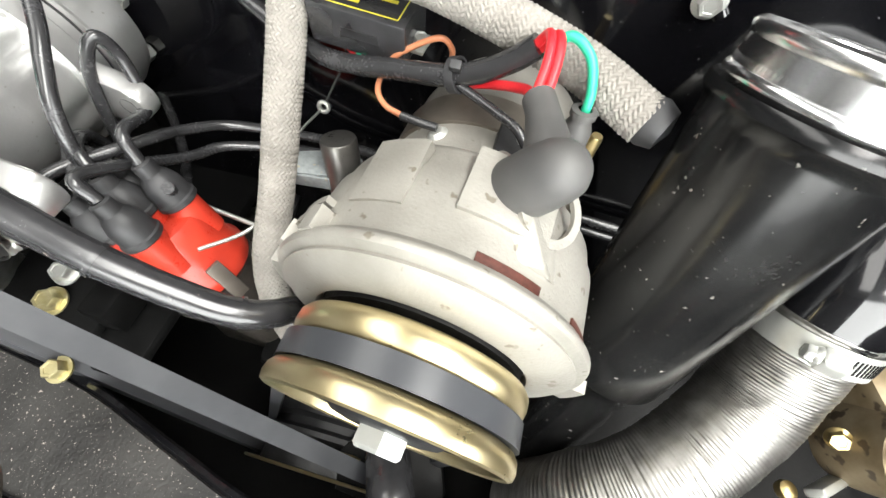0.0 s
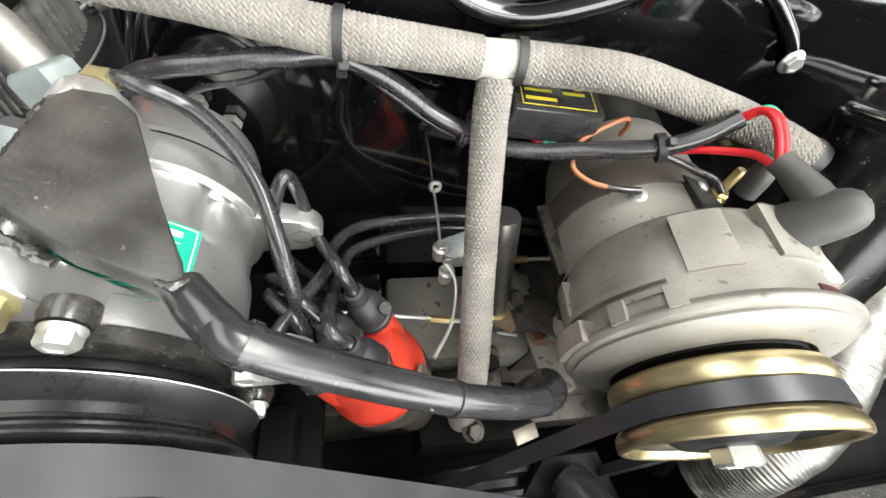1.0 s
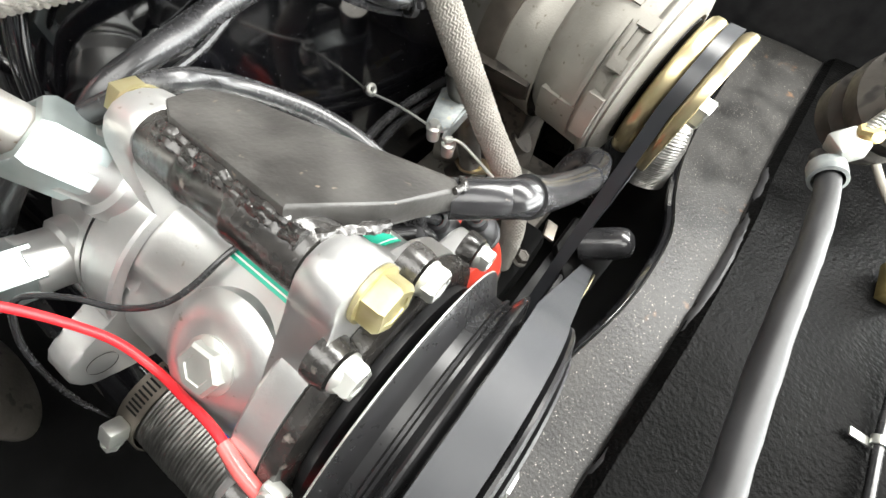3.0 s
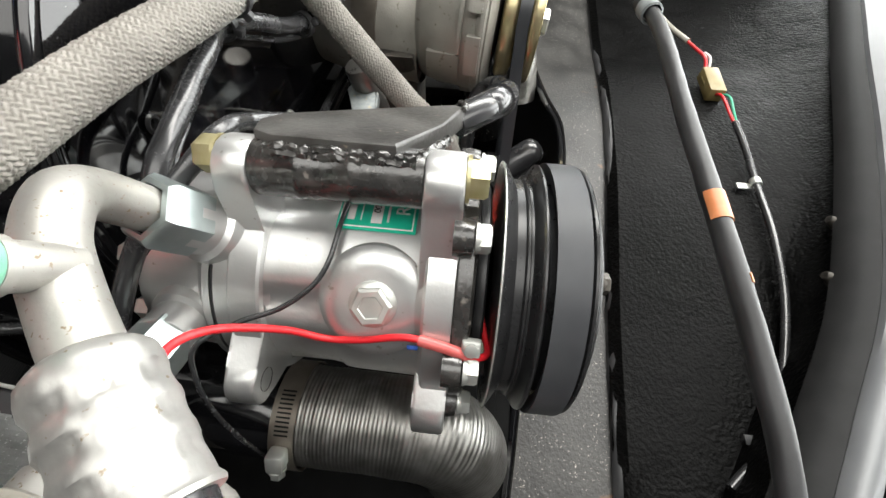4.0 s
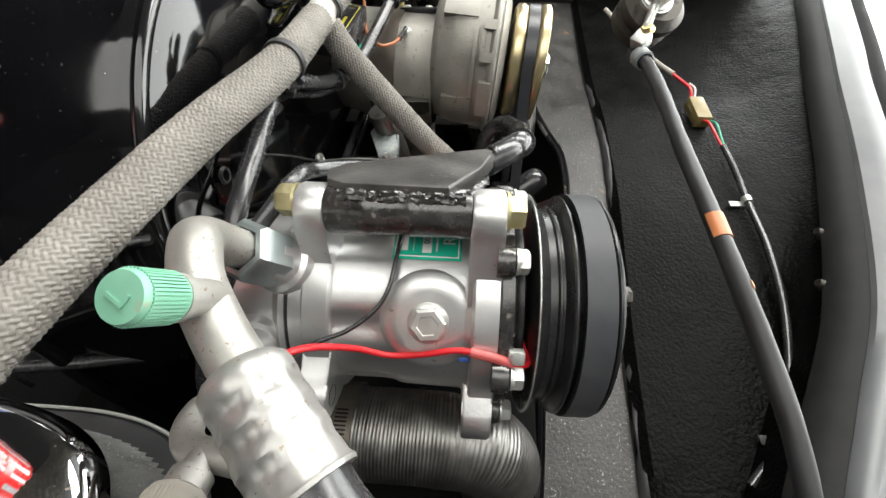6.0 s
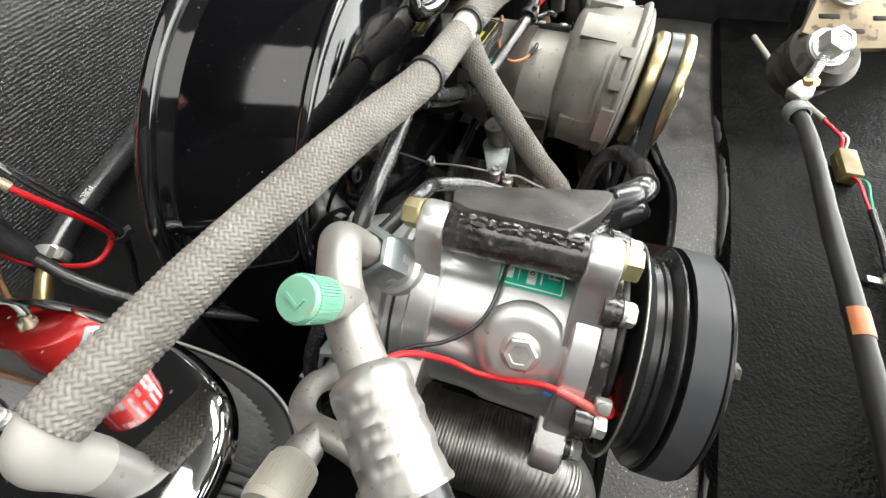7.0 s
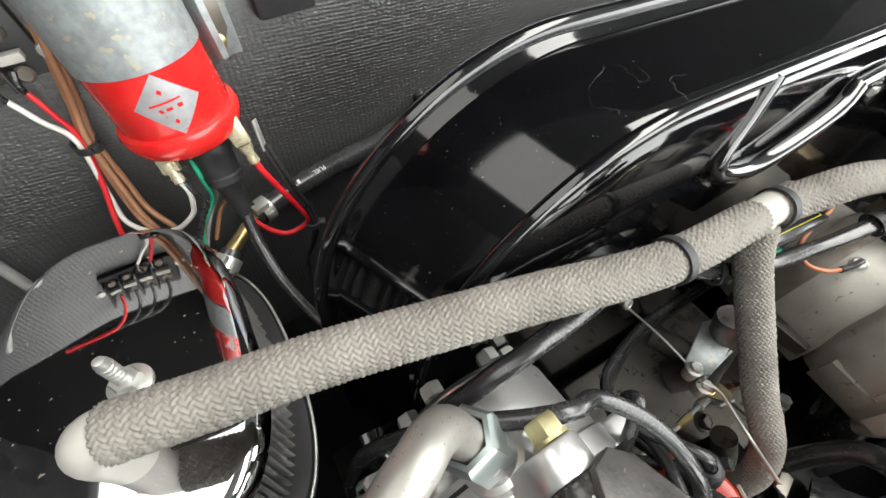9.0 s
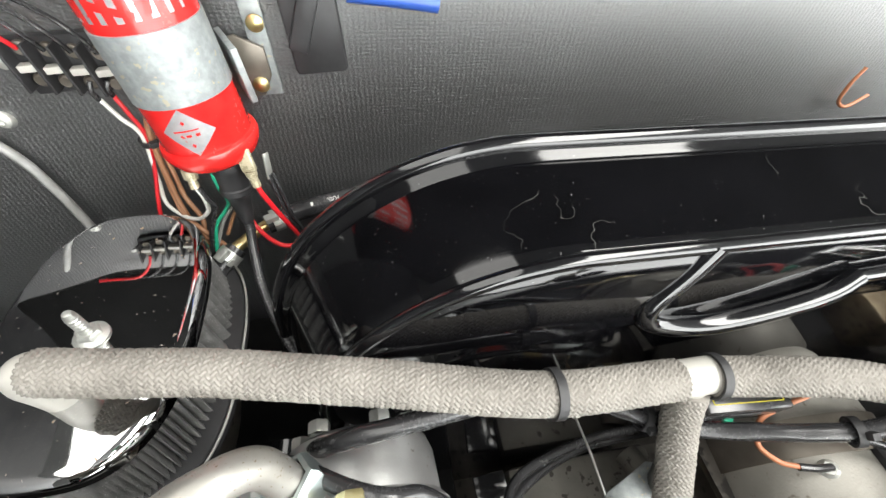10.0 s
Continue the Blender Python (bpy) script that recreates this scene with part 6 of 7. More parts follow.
# ---- throttle linkage ----
def build_linkage():
    top = thing("throttle_linkage", "plated throttle shaft with a clamped arm and adjustable rods", "linkage", (-0.06, 0.075, 0.62))
    axis = Vector((-0.11, 0.21, 0.93)).normalized()
    m = along((-0.0560, 0.0690, 0.6540), axis)
    part("shaft", lathe([(0, 0), (0.0098, 0.0), (0.0098, 0.030), (0.0108, 0.034), (0.0114, 0.060), (0.0114, 0.0905), (0.0106, 0.0922), (0, 0.0925)], m, 40), SHAFT, top, "dull plated round shaft")
    part("arm", prism([(-0.108, 0.0745), (-0.112, 0.0815), (-0.106, 0.0865), (-0.070, 0.1000), (-0.056, 0.0960), (-0.058, 0.0800), (-0.074, 0.0755), (-0.100, 0.0700)], Matrix.Translation((0, 0, 0.7195)), 0.0035, 0.0008), GALV, top)
    part("arm_fold", slab(pose(-0.088, 0.0725, 0.7165, 0, 0, 6), (0.036, 0.002, 0.010), 0.0006), GALV, top)
    for p, af in (((-0.1075, 0.0785, 0.7230), 0.0075), ((-0.1035, 0.0670, 0.7120), 0.0072)):
        part("clamp_bolt", hexhead(p, (0, 0, 1), af, 0.0050, 0.0055), ZINC, top)
        part("clamp_barrel", lathe([(0, -0.010), (0.0045, -0.010), (0.0050, -0.004), (0.0045, 0), (0, 0)], along(p, (0, 0, 1)), 18), ZINC, top)
    # lever at the foot of the shaft
    part("lever", prism([(-0.068, 0.072), (-0.062, 0.082), (-0.047, 0.080), (-0.043, 0.066), (-0.041, 0.050), (-0.047, 0.046), (-0.056, 0.053), (-0.064, 0.062)], pose(0, 0, 0.650, 0, 0, 0), 0.003, 0.0008), RUSTY, top, "plated lever stained with rust")
    part("lever_tab", slab(pose(-0.0480, 0.0510, 0.642, 28, 0, -12), (0.016, 0.0025, 0.018), 0.0008), GALV, top)
    part("lever_bolt", hexhead((-0.0545, 0.0640, 0.6530), (0, -0.25, 1), 0.0100, 0.0045, 0.0075), BRASS, top)
    ball, start, end = Vector((-0.0524, 0.0585, 0.6430)), Vector((-0.1115, 0.0558, 0.6660)), Vector((-0.1960, 0.0558, 0.6870))
    part("rod_ball", lathe([(0, -0.005), (0.0045, -0.003), (0.0052, 0.0), (0.0045, 0.003), (0, 0.005)], along(ball, (0, 0, 1)), 18), ZINC, top)
    part("rod", pipe([ball, ball.lerp(start, 0.5), start, start.lerp(end, 0.5), end], 0.0017, 12), ZINC, top)
    part("adjuster", pipe([start, start.lerp(ball, 0.33)], 0.0031, 6), BRASS, top, "brass adjuster")
    part("ferrule", pipe([start.lerp(ball, 0.62), start.lerp(ball, 0.88)], 0.0038, 14), ZINC, top)
    part("rod", pipe([(-0.0560, 0.0925, 0.6850), (-0.030, 0.0940, 0.6840), (0.0150, 0.0950, 0.6830)], 0.0017, 12), ZINC, top)
    part("adjuster", pipe([(-0.0478, 0.0930, 0.6847), (-0.0310, 0.0940, 0.6841)], 0.0031, 6), BRASS, top, "brass adjuster")


build_linkage()
wire("throttle_cable", [(-0.105, 0.137, 0.716), (-0.1060, 0.110, 0.7205), (-0.1072, 0.080, 0.7215)], 0.0009, ZINC, "bare steel throttle cable")
wire("throttle_cable", [(-0.1055, 0.072, 0.7170), (-0.1000, 0.060, 0.7160), (-0.1000, 0.047, 0.7120), (-0.1060, 0.028, 0.7110), (-0.1195, 0.0056, 0.7190)], 0.0012, ZINC, "bare steel throttle cable")
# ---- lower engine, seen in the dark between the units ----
def build_manifold():
    top = thing("engine_case", "tarnished alloy engine case and manifold below", "engine", (-0.08, 0.06, 0.42))
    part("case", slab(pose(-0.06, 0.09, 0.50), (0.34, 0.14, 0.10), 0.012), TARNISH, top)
    part("case_top", slab(pose(-0.066, 0.094, 0.575, 4, 0, 0), (0.146, 0.084, 0.046), 0.006), DULLCASE, top, "dusty grey alloy case top")
    part("case_rib", pipe([(-0.020, 0.128, 0.604), (-0.012, 0.100, 0.610), (-0.006, 0.070, 0.606)], 0.012, 18), DULLCASE, top)
    part("gasket_plate", slab(pose(-0.158, 0.112, 0.604, 6, 0, 4), (0.030, 0.040, 0.005), 0.001), GLOSS_BLACK, top, "black oily plate")
    part("stud_plate", prism([(-0.020, 0.062), (0.008, 0.066), (0.012, 0.010), (-0.004, 0.004), (-0.016, 0.020)], Matrix.Translation((0, 0, 0.612)), 0.005, 0.001), DULLCASE, top)
    part("rust_bolt", hexhead((-0.0068, 0.0560, 0.617), (0.1, -0.2, 1), 0.0135, 0.008, 0.010), RUSTB, top, "rust-brown bolt head")
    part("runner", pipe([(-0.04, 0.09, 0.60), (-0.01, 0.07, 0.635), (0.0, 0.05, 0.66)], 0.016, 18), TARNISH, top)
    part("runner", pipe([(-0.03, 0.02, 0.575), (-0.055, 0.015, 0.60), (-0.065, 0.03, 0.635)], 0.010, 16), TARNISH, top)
    # Block blackened to carry the shade below the belts.
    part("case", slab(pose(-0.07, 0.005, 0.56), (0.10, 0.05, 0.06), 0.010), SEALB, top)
    for p in ((-0.077, -0.012, 0.604), (-0.125, 0.060, 0.602), (-0.055, 0.045, 0.612), (-0.03, 0.085, 0.635)):
        part("bolt", hexhead(p, (0.1, -0.4, 1), 0.012, 0.008, 0.009), TARNISH, top)
    part("clip", slab(pose(-0.040, -0.020, 0.616, 20, 0, 15), (0.020, 0.012, 0.004), 0.0015), STRAPM, top, "folded steel clip")
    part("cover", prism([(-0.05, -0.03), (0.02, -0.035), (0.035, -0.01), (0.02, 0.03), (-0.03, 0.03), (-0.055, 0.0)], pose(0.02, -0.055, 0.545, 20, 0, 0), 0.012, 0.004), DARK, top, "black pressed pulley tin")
    part("end_cap", lathe([(0.017, -0.03), (0.017, 0.010), (0.015, 0.018), (0.009, 0.023), (0, 0.0245)], along((0.014, -0.074, 0.585), (0.28, -0.62, 0.35)), 32), SATIN_BAR, top, "black rounded pipe end")


build_manifold()


def build_right_carb():
    top = thing("carburettor", "stained brass-coloured carburettor beyond the oil filler", "carburettor", (0.30, 0.08, 0.40))
    part("manifold", slab(pose(0.33, 0.09, 0.51, 0, 0, 15), (0.06, 0.06, 0.25), 0.01), TARNISH, top)
    part("body", slab(pose(0.315, 0.07, 0.655, 0, 0, 15), (0.07, 0.07, 0.06), 0.008), RUSTY, top)
    part("bowl", lathe([(0, 0), (0.026, 0), (0.028, 0.01), (0.026, 0.045), (0.018, 0.05), (0, 0.05)], along((0.30, 0.03, 0.64), (0.1, -0.4, 1)), 30), RUSTY, top)
    for p in ((0.272, 0.02, 0.665), (0.285, 0.008, 0.69), (0.305, -0.005, 0.675)):
        part("screw", hexhead(p, (-0.4, -0.6, 0.6), 0.010, 0.006, 0.007), BRASS, top)
    part("arm", slab(pose(0.285, 0.0, 0.64, 10, 20, 30), (0.05, 0.006, 0.012), 0.002), ZINC, top)
    part("ball", lathe([(0, -0.006), (0.0055, -0.003), (0.0062, 0), (0.0055, 0.003), (0, 0.006)], along((0.262, -0.010, 0.63), (0, 0, 1)), 18), BRASS, top)
    part("throat", lathe([(0.03, 0.0), (0.03, 0.07), (0.036, 0.075)], along((0.33, 0.09, 0.67), (0, 0, 1)), 32), TARNISH, top)


build_right_carb()

# ---- warm-air hoses ----
def ribbed(pts, r, pitch=0.0021, depth=0.00032, seed=0.0):
    line = spaced(smooth_line(pts, 24), pitch / 5)
    def f(s, a):
        crease = noise.noise(Vector((s * 420, a * 0.35, seed + 7)))
        drift = 1.3 * noise.noise(Vector((s * 60, a * 0.6, seed + 3)))
        return r + depth * (0.55 * math.sin(2 * math.pi * s / pitch + a + drift) + 0.9 * crease) + 0.0008 * noise.noise(Vector((s * 70, a * 1.2, seed)))

    return sweep(line, f, 64)


def hose_clamp(parent, p, d, r, screw, steel=ZINC):
    m = along(p, d)
    clamp = part("hose_clamp", lathe([(r, -0.0065), (r + 0.0009, -0.0068), (r + 0.0009, 0.0068), (r, 0.0065), (r, -0.0065)], m, 44), steel, parent, "perforated steel hose clamp")
    loc = (m.inverted().to_3x3() @ Vector(screw))
    a = math.atan2(loc.y, loc.x)
    # Dark slabs laid on the uncut band paint the shade of its slots.
    for k in range(11):
        b = a + 0.35 + 0.075 * k
        part("slot", slab(m @ pose((r + 0.0009) * math.cos(b), (r + 0.0009) * math.sin(b), 0, 0, 0, math.degrees(b)), (0.0005, 0.0009, 0.0075), 0), DARK, clamp)
    q = m @ Vector(((r + 0.005) * math.cos(a), (r + 0.005) * math.sin(a), 0))
    t = m.to_3x3() @ Vector((-math.sin(a), math.cos(a), 0))
    part("worm_box", slab(along(q, t), (0.0095, 0.0095, 0.011), 0.0018), ZINC, clamp)
    part("worm_screw", hexhead(q - t * 0.0055, -t, 0.0072, 0.0055, 0.0048), ZINC, clamp)
    return clamp


hose_l = thing("heater_hose", "ribbed aluminium warm-air hose under the compressor", "hose", (-0.33, 0.03, 0.60), "warm-air hoses")
part("ribbed_sleeve", ribbed([(-0.322, 0.083, 0.677), (-0.322, 0.045, 0.677), (-0.3225, 0.012, 0.675), (-0.324, -0.008, 0.667), (-0.327, -0.021, 0.647), (-0.330, -0.025, 0.615), (-0.330, -0.022, 0.56)], 0.0285), FLEX, hose_l)
hose_clamp(hose_l, (-0.322, 0.0765, 0.677), (0, 1, 0), 0.0298, (-0.62, 0, 0.45), STRAPM)
part("spigot", pipe([(-0.322, 0.075, 0.677), (-0.321, 0.11, 0.679), (-0.318, 0.16, 0.683)], 0.0272, 32), GLOSS_BLACK, hose_l, "black outlet pipe of the shroud")
hose_r = thing("heater_hose", "bright ribbed aluminium warm-air hose beside the alternator", "hose", (0.15, 0.0, 0.6), "warm-air hoses")
part("ribbed_sleeve", ribbed([(0.203, 0.048, 0.748), (0.200, 0.032, 0.722), (0.194, 0.012, 0.700), (0.176, -0.014, 0.682), (0.151, -0.038, 0.668), (0.122, -0.054, 0.645), (0.105, -0.060, 0.60)], 0.0265, seed=5.0), FLEX, hose_r)
hose_clamp(hose_r, (0.202, 0.0425, 0.7390), (0.10, 0.55, 0.83), 0.0278, (-0.3, -0.8, 0.5))
part("spigot", pipe([(0.202, 0.040, 0.735), (0.206, 0.068, 0.775), (0.212, 0.12, 0.79), (0.215, 0.17, 0.80)], 0.0262, 32), GLOSS_BLACK, hose_r, "black outlet pipe of the shroud")


# ---- air-conditioning lines ----
def build_suction():
    top = thing("suction_line", "dull aluminium air-conditioning pipe crimped to a rubber hose", "pipe", (-0.30, 0.1, 0.8))
    hc = Vector((-0.2597, 0.0812, 0.7626))
    d = PORTS[0][0]
    n0 = hc + d * 0.0545
    part("union_nut", lathe([(0.0128, 0), (0.0142, 0), (0.0142, 0.016), (0.0122, 0.0185), (0.0100, 0.0190), (0.0095, 0.0180)], along(n0, d, 12), 6), GREENZINC, top, "blue-zinc union nut")
    line = smooth_line([n0 + d * 0.010, n0 + d * 0.020, (-0.2955, 0.1055, 0.8400), (-0.3020, 0.1035, 0.8480), (-0.3100, 0.0985, 0.8530), (-0.3220, 0.0925, 0.8530), (-0.3360, 0.0820, 0.8495), (-0.3490, 0.0700, 0.8470)], 10)
    part("pipe", sweep(line, 0.0082, 24), DULL_ALU, top)
    a, b = Vector((-0.3490, 0.0700, 0.8470)), Vector((-0.3720, 0.0490, 0.8410))
    ax = (b - a).normalized()
    m = along(a, ax)
    rings = [(0.0086, -0.003, 0), (0.0112, -0.0015, 0), (0.0128, 0.0005, 0), (0.0133, 0.003, 0)]
    for k in range(3):
        z = 0.006 + k * 0.0090
        rings += [(0.0132, z, 0), (0.0130, z + 0.0009, 1), (0.0128, z + 0.0030, 2), (0.0129, z + 0.0052, 1), (0.0131, z + 0.0063, 0)]
    rings += [(0.0132, 0.0335, 0), (0.0141, 0.0352, 0), (0.0137, 0.0364, 0), (0.0105, 0.0364, 0)]
    bm = bmesh.new()
    cols = []
    for r, z, pit in rings:
        cols.append([])
        for k in range(64):
            q = r - (0.00038 * pit if pit and k % 8 in (1, 2, 3, 4, 5) else 0) + 0.0003 * noise.noise(Vector((k * 0.5, z * 500, 3.0)))
            cols[-1].append(bm.verts.new(m @ Vector((q * math.cos(2 * math.pi * k / 64), q * math.sin(2 * math.pi * k / 64), z))))
    for p, q in zip(cols, cols[1:]):
        for k in range(64):
            bm.faces.new((p[k], p[(k + 1) % 64], q[(k + 1) % 64], q[k]))
    part("crimp_collar", bm, PALE, top, "pale crimped aluminium collar", angle=35)
    e = m @ Vector((0, 0, 0.033))
    part("hose", pipe([e, e + ax * 0.012, (-0.393, 0.026, 0.836), (-0.410, -0.004, 0.818), (-0.424, -0.05, 0.76), (-0.43, -0.07, 0.68)], 0.0118, 24), CABLE, top, "black rubber hose")
    # service valve with its cap
    cf, cb = Vector((-0.3440, 0.0880, 0.8800)), Vector((-0.3330, 0.0862, 0.8615))
    cd = (cf - cb).normalized()
    part("valve_stem", lathe([(0.0058, -0.010), (0.0058, 0.0055), (0.0068, 0.0060), (0.0068, 0.0085), (0.005, 0.009)], along(cb - cd * 0.002, cd), 24), DULL_ALU, top)
    cm = along(cb, cd)
    cap = part("valve_cap", lathe([(0.0058, 0.006), (0.0065, 0.0065), (0.0068, 0.0075), (0.0068, 0.0205), (0.0063, 0.0216), (0, 0.0220)], cm, 40), MINT, top, "mint-green plastic cap")
    bm = bmesh.new()
    for k in range(44):
        g = 2 * math.pi * k / 44
        slab(cm @ pose(0.0069 * math.cos(g), 0.0069 * math.sin(g), 0.0138, 0, 0, math.degrees(g)), (0.0007, 0.0006, 0.0118), 0, bm)
    part("knurl", bm, MINT, cap)["kind"] = "stuff"
    part("letter", words("L", 0.0085, cm @ pose(0, 0, 0.0221, 0, 0, 65), 0.0003), MINT, cap, "raised letter")


build_suction()


def build_discharge():
    top = thing("discharge_line", "thin dull aluminium air-conditioning pipe with a grey-capped valve", "pipe", (-0.33, 0.1, 0.76))
    hc = Vector((CX, 0.108, CZ))
    d = PORTS[1][0]
    n0 = hc + d * 0.0570
    part("union_nut", lathe([(0.0108, 0), (0.0121, 0), (0.0121, 0.015), (0.0105, 0.0172), (0.0085, 0.0176), (0.008, 0.017)], along(n0, d, 20), 6), GREENZINC, top, "blue-zinc union nut")
    line = smooth_line([n0 + d * 0.012, n0 + d * 0.022, (-0.3460, 0.1075, 0.7980), (-0.3560, 0.1040, 0.8065), (-0.3625, 0.0960, 0.8120), (-0.3640, 0.0860, 0.8140), (-0.3660, 0.0740, 0.8140), (-0.3700, 0.0620, 0.8120)], 10)
    part("pipe", sweep(line, 0.0053, 20), DULL_ALU, top)
    a = Vector((-0.3700, 0.0620, 0.8120))
    ax = Vector((-0.55, -0.75, -0.30)).normalized()
    part("crimp_collar", lathe([(0.0065, -0.002), (0.0105, 0), (0.0115, 0.002), (0.0105, 0.008), (0.0112, 0.012), (0.0105, 0.018), (0.0115, 0.024), (0.009, 0.025)], along(a, ax), 36), DULL_ALU, top, "pale crimped aluminium collar")
    part("hose", pipe([a + ax * 0.022, a + ax * 0.04, (-0.410, 0.01, 0.78), (-0.43, -0.02, 0.72), (-0.44, -0.03, 0.64)], 0.0095, 20), CABLE, top, "black rubber hose")
    cd = Vector((-0.80, -0.02, 0.38)).normalized()
    cb = Vector((-0.3665, 0.0905, 0.8150))
    part("valve_stem", lathe([(0.0050, -0.004), (0.0050, 0.004), (0.0068, 0.0045), (0.0068, 0.0115), (0.005, 0.012)], along(cb, cd), 24), DULL_ALU, top)
    cap = part("valve_cap", lathe([(0.0075, 0.0105), (0.0088, 0.0115), (0.0092, 0.0135), (0.0092, 0.0270), (0.0086, 0.0282), (0, 0.0286)], along(cb, cd), 36), GREYCAP, top, "grey plastic cap")
    cm = along(cb, cd)
    bm = bmesh.new()
    for k in range(48):
        g = 2 * math.pi * k / 48
        slab(cm @ pose(0.0092 * math.cos(g), 0.0092 * math.sin(g), 0.0195, 0, 0, math.degrees(g)), (0.0006, 0.0005, 0.0120), 0, bm)
    part("knurl", bm, GREYCAP, cap)["kind"] = "stuff"


build_discharge()

# clutch wire, its clip and the thin black wire
clutch = thing("clutch_wire", "red clutch wire clipped along the compressor", "wire", (-0.31, 0.02, 0.78))
part("lead", pipe([(-0.285, -0.0205, 0.765), (-0.297, -0.0225, 0.767), (-0.307, -0.0240, 0.772), (-0.3125, -0.0215, 0.7785), (-0.3140, -0.0150, 0.7825), (-0.3130, -0.0060, 0.7860), (-0.3105, 0.0090, 0.7860), (-0.3110, 0.0270, 0.7800), (-0.3115, 0.0420, 0.7785), (-0.3135, 0.0560, 0.7885), (-0.3230, 0.0700, 0.8080), (-0.3340, 0.0760, 0.8180), (-0.3480, 0.0700, 0.8230), (-0.3600, 0.0560, 0.8240), (-0.3740, 0.0400, 0.8230), (-0.3860, 0.0200, 0.8130), (-0.4020, 0.0000, 0.7900), (-0.4120, -0.0150, 0.74)], 0.0015, 12, 10), REDWIRE, clutch)
part("sleeve", pipe([(-0.3140, -0.0150, 0.7825), (-0.3130, -0.0060, 0.7860), (-0.3112, 0.0040, 0.7865)], 0.0023, 14), PINK, clutch, "clear sleeve over the red wire")
part("clip", slab(along((-0.3115, -0.0165, 0.7850), (-0.75, 0, 0.66)), (0.0075, 0.0068, 0.0050), 0.0010), ZINC, clutch, "bright wire clip")
part("clip_screw", lathe([(0.0030, 0), (0.0028, 0.0012), (0, 0.0018)], along((-0.3133, -0.0165, 0.7868), (-0.75, 0, 0.66)), 16), ZINC, clutch)
part("joint", pipe([(-0.3740, 0.0400, 0.8230), (-0.3830, 0.0250, 0.8160)], 0.0026, 14), REDWIRE, clutch, "red crimp sleeve")
wire("thin_black_wire", [(CX + 0.006, 0.0395, CZ + 0.0515), (CX - 0.010, 0.0405, CZ + 0.0515), (CX - 0.024, 0.0425, CZ + 0.0465), (-0.2965, 0.0480, 0.7950), (-0.3055, 0.0600, 0.7900), (-0.3130, 0.0750, 0.7890), (-0.3230, 0.0880, 0.7870), (-0.3310, 0.0900, 0.7760), (-0.3390, 0.0890, 0.7560), (-0.346, 0.086, 0.72), (-0.35, 0.085, 0.66)], 0.0011, CABLE, "thin black wire over the compressor")

# ---- rear of the bay: conduit, latch, lamp wiring ----
conduit = thing("cable_conduit", "dark rubber-covered cable conduit with orange scuffs", "conduit", (-0.2, -0.11, 0.80))
cl = smooth_line([(-0.092, -0.104, 0.815), (-0.112, -0.1070, 0.8185), (-0.150, -0.1065, 0.8205), (-0.205, -0.1025, 0.8225), (-0.268, -0.102, 0.8215), (-0.320, -0.1085, 0.810), (-0.36, -0.113, 0.796), (-0.45, -0.12, 0.75), (-0.60, -0.12, 0.70)], 10)
part("sheath", sweep(cl, lambda s, a: 0.0041 + 0.0003 * noise.noise(Vector((s * 120, a, 4.0))), 20), RUBBER, conduit)
cd = Vector((-0.9, 0.03, 0.0)).normalized()
for x, n in ((-0.262, 0.0062), (-0.2905, 0.0016)):
    k = min(range(len(cl)), key=lambda i: abs(cl[i].x - x))
    t = (cl[k + 1] - cl[k - 1]).normalized()
    mm = Matrix.Translation(cl[k]) @ Matrix((t.cross(Vector((0, 0, 1))).cross(t).normalized(), t.cross(Vector((0, 0, 1))).normalized(), t)).transposed().to_4x4()
    part("scuff", sector(mm, 0.0036, 0.00450, -n, n, -70, 70 if n > 0.003 else -30, 0.0, 12), ORANGE, conduit, "scuff of orange primer")
part("crimp", lathe([(0.0052, -0.005), (0.0064, -0.0045), (0.0064, 0.0045), (0.0052, 0.005), (0.0052, -0.005)], along((-0.106, -0.1063, 0.8178), (1, 0.15, -0.1)), 26), GALV, conduit, "crimped metal ferrule")
part("cable", pipe([(-0.096, -0.1105, 0.8125), (-0.095, -0.108, 0.818), (-0.0945, -0.106, 0.8235)], 0.0016, 10), ZINC, conduit, "bare steel inner cable")


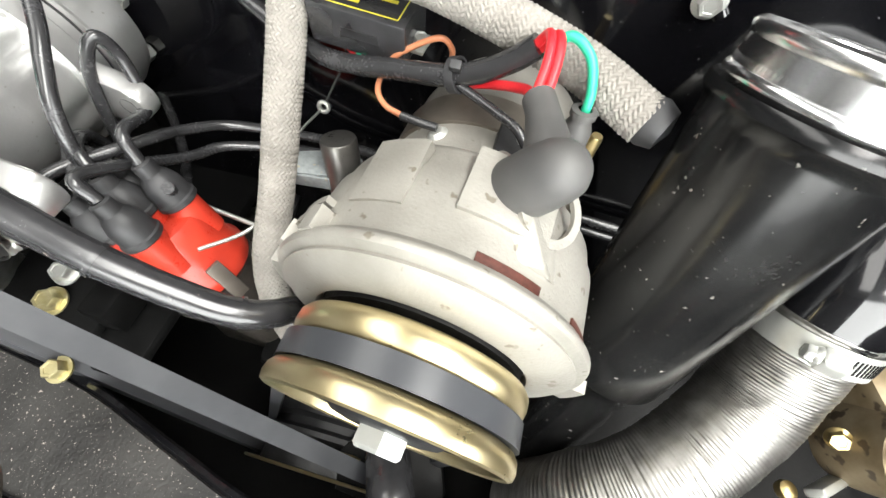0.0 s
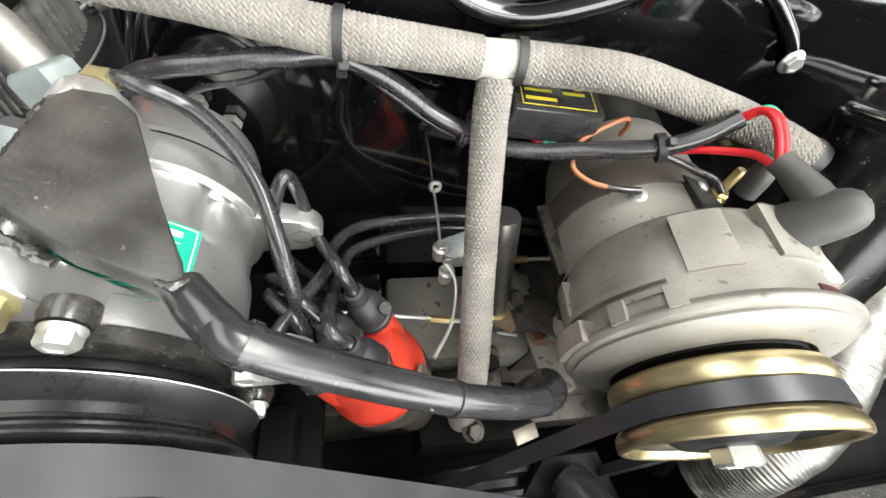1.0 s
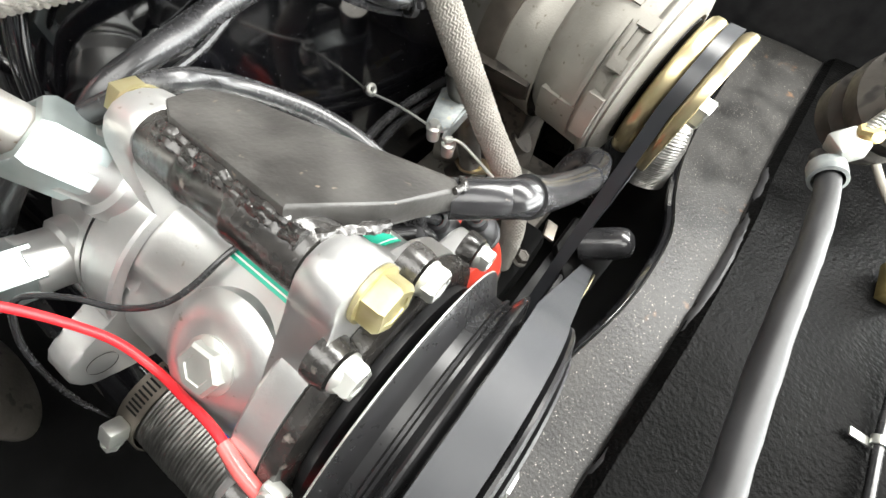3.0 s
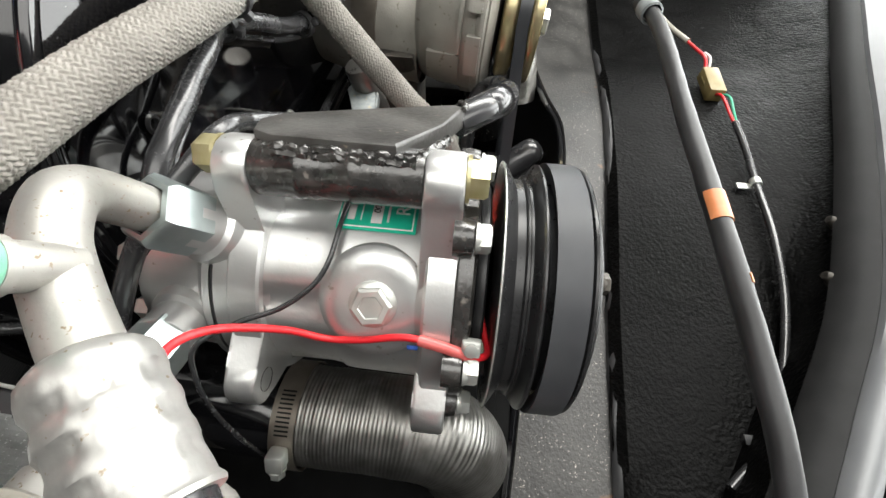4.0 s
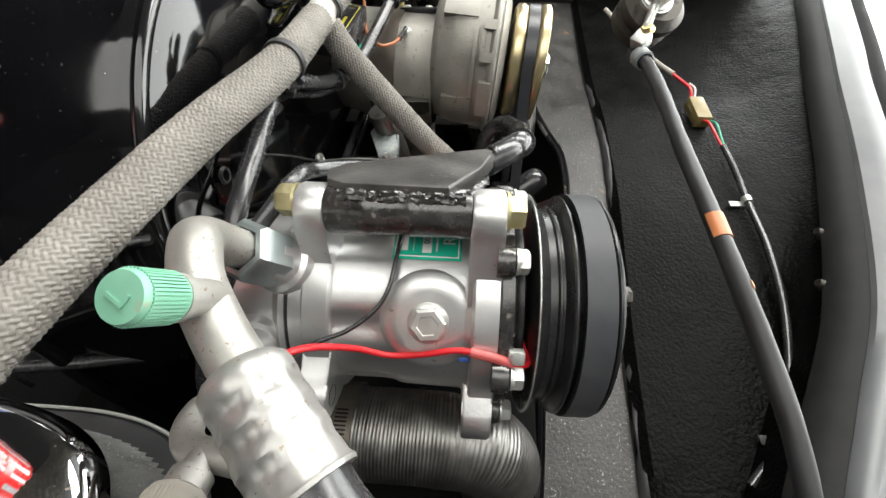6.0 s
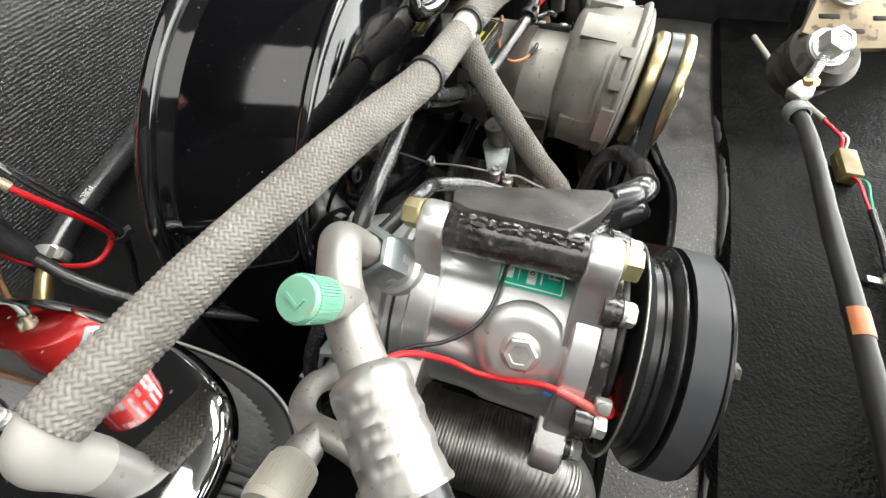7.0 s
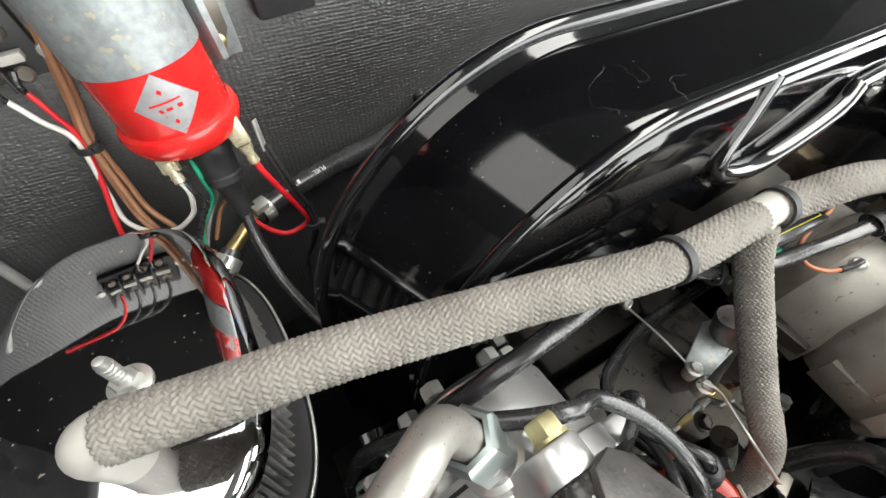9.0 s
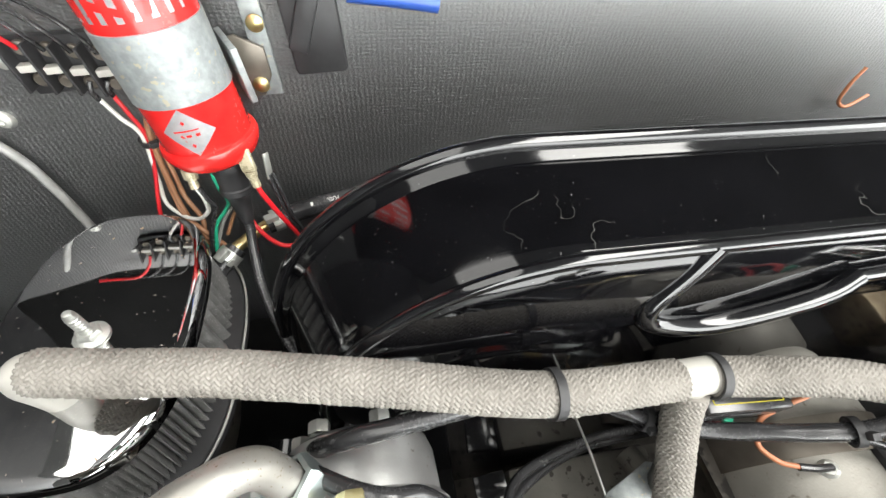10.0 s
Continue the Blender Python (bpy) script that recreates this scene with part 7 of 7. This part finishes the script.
def build_latch():
    top = thing("lid_latch", "yellow-zinc latch plate with two large bolts on a black mount", "latch", (-0.06, -0.12, 0.66))
    v = Vector((0.85, -0.10, 0.45)).normalized()
    right = Vector((0.35, -0.94, 0))
    u = (right - v * v.dot(right)).normalized()
    n = u.cross(v)
    c = Vector((-0.070, -0.1155, 0.8425))
    m = Matrix.Translation(c) @ Matrix((u, v, n)).transposed().to_4x4()
    part("plate", prism([(-0.017, 0.006), (-0.014, 0.030), (-0.004, 0.062), (0.050, 0.066), (0.056, 0.026), (0.034, 0.014), (0.012, 0.004)], m @ pose(0, 0, -0.006), 0.004, 0.001), RUSTY, top)
    for x, y in ((0.0, 0.0), (0.001, 0.044)):
        part("washer", lathe([(0, -0.002), (0.0125, -0.002), (0.0125, 0.0002), (0, 0.0002)], m @ pose(x, y, 0), 36), ZINC, top)
        part("bolt", hexhead(m @ Vector((x, y, 0.0)), n, 0.0165, 0.0095, 0.0108, 20), ZINC, top)
    # Plate is uncut: these dark slabs paint the shade of its openings.
    for x, y, sx in ((-0.004, 0.022, 0.013), (0.014, 0.018, 0.011), (0.026, 0.032, 0.008)):
        part("slot", slab(m @ pose(x, y, -0.0019, 0, 0, 20), (sx, 0.0030, 0.0010), 0.0004), DARK, top)
    part("mount", lathe([(0, -0.030), (0.0205, -0.030), (0.0215, -0.022), (0.0190, -0.018), (0.0225, -0.013), (0.0225, -0.0075), (0.017, -0.0022), (0, -0.0022)], m @ pose(0.004, 0.002, 0), 40), TARNISH, top, "dull round mount under the plate")
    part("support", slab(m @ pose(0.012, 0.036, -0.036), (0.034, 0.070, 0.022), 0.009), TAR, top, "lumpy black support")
    q = Vector((-0.0945, -0.1060, 0.8245))
    part("cable_clamp", slab(along(q, (-0.3, 0.35, 0.8)), (0.011, 0.010, 0.009), 0.0012), ZINC, top)
    part("clamp_screw", hexhead(q + Vector((0.003, -0.003, 0.005)), (-0.1, 0.4, 0.9), 0.0070, 0.004, 0.005), BRASS, top)
    line = []
    a, b = q + Vector((0.004, -0.002, 0.006)), q + Vector((0.024, -0.010, 0.026))
    ax = (b - a).normalized()
    s1 = ax.orthogonal().normalized()
    s2 = ax.cross(s1)
    for k in range(280):
        g = k / 12 * 2 * math.pi
        line.append(a + ax * (0.030 * k / 280) + (s1 * math.cos(g) + s2 * math.sin(g)) * 0.0026)
    part("spring", sweep(line, 0.0006, 6), ZINC, top)


build_latch()


def build_lamp_wiring():
    top = thing("lamp_wiring", "nylon plug joining thin lamp wires on the apron", "wiring", (0.02, -0.28, 0.64))
    P = lambda x, y, z: Vector((x, y, z))
    c = P(0.0884, -0.2814, 0.6530)
    ax = Vector((-0.95, 0.0, -0.05)).normalized()
    m = along(c, ax, 0)
    part("plug", slab(m, (0.0180, 0.0160, 0.042), 0.0015), AMBER, top, "yellowed nylon plug")
    part("latch_rib", slab(m @ pose(0, 0, -0.004), (0.0190, 0.004, 0.016), 0.001), AMBER, top)
    part("red_wire", pipe([c + ax * 0.018, P(0.055, -0.281, 0.660), P(0.030, -0.284, 0.657), P(0.012, -0.285, 0.656)], 0.0016, 8), REDWIRE, top)
    part("green_wire", pipe([c + ax * 0.018 + P(0, -0.004, 0), P(0.055, -0.289, 0.660), P(0.033, -0.289, 0.657), P(0.012, -0.287, 0.656)], 0.0013, 8), GREENW, top)
    part("white_wire", pipe([c - ax * 0.018, P(0.122, -0.283, 0.664), P(0.135, -0.280, 0.664)], 0.0014, 8), WHITEW, top)
    part("red_wire", pipe([c - ax * 0.018 + P(0, 0.004, 0), P(0.122, -0.277, 0.664), P(0.14, -0.272, 0.664), P(0.162, -0.263, 0.664)], 0.0020, 8), REDWIRE, top)
    part("sleeve", pipe([P(0.157, -0.265, 0.664), P(0.197, -0.250, 0.662), P(0.26, -0.230, 0.664), P(0.34, -0.205, 0.670)], 0.0036, 12), GREYCAP, top, "pale sleeve over the wires")
    part("lead", pipe([P(0.016, -0.286, 0.6565), P(-0.020, -0.287, 0.654), P(-0.067, -0.284, 0.652), P(-0.12, -0.284, 0.648), P(-0.17, -0.280, 0.642), P(-0.208, -0.272, 0.638), P(-0.25, -0.258, 0.634), P(-0.296, -0.235, 0.633), P(-0.33, -0.20, 0.63)], 0.0034, 12), CABLE, top, "black sheathed lead")
    for x, y, z, d in ((-0.067, -0.284, 0.652, (1, 0, 0)), (-0.296, -0.235, 0.633, (0.8, -0.45, 0))):
        clip = lathe([(0.0036, -0.0035), (0.0048, -0.0035), (0.0048, 0.0035), (0.0036, 0.0035), (0.0036, -0.0035)], along((x, y, z), d), 22)
        slab(pose(x - 0.002, y + 0.009, z - 0.004), (0.007, 0.014, 0.0016), 0.0005, clip)
        part("clip", clip, ZINC if x > -0.2 else RUBBER, top, "metal wire clip")


build_lamp_wiring()
for x, y, z in ((-0.128, -0.318, 0.672), (-0.185, -0.292, 0.672)):
    solo("rear_wall_screw", lathe([(0.0060, 0), (0.0060, 0.0015), (0.0045, 0.0030), (0.0030, 0.0080), (0, 0.0085)], along((x, y, z), (0.25, 0.9, 0.25)), 18), TARNISH, "dull screw end through the rear panel", "screw", (x, y, z), group="rear panel screws")
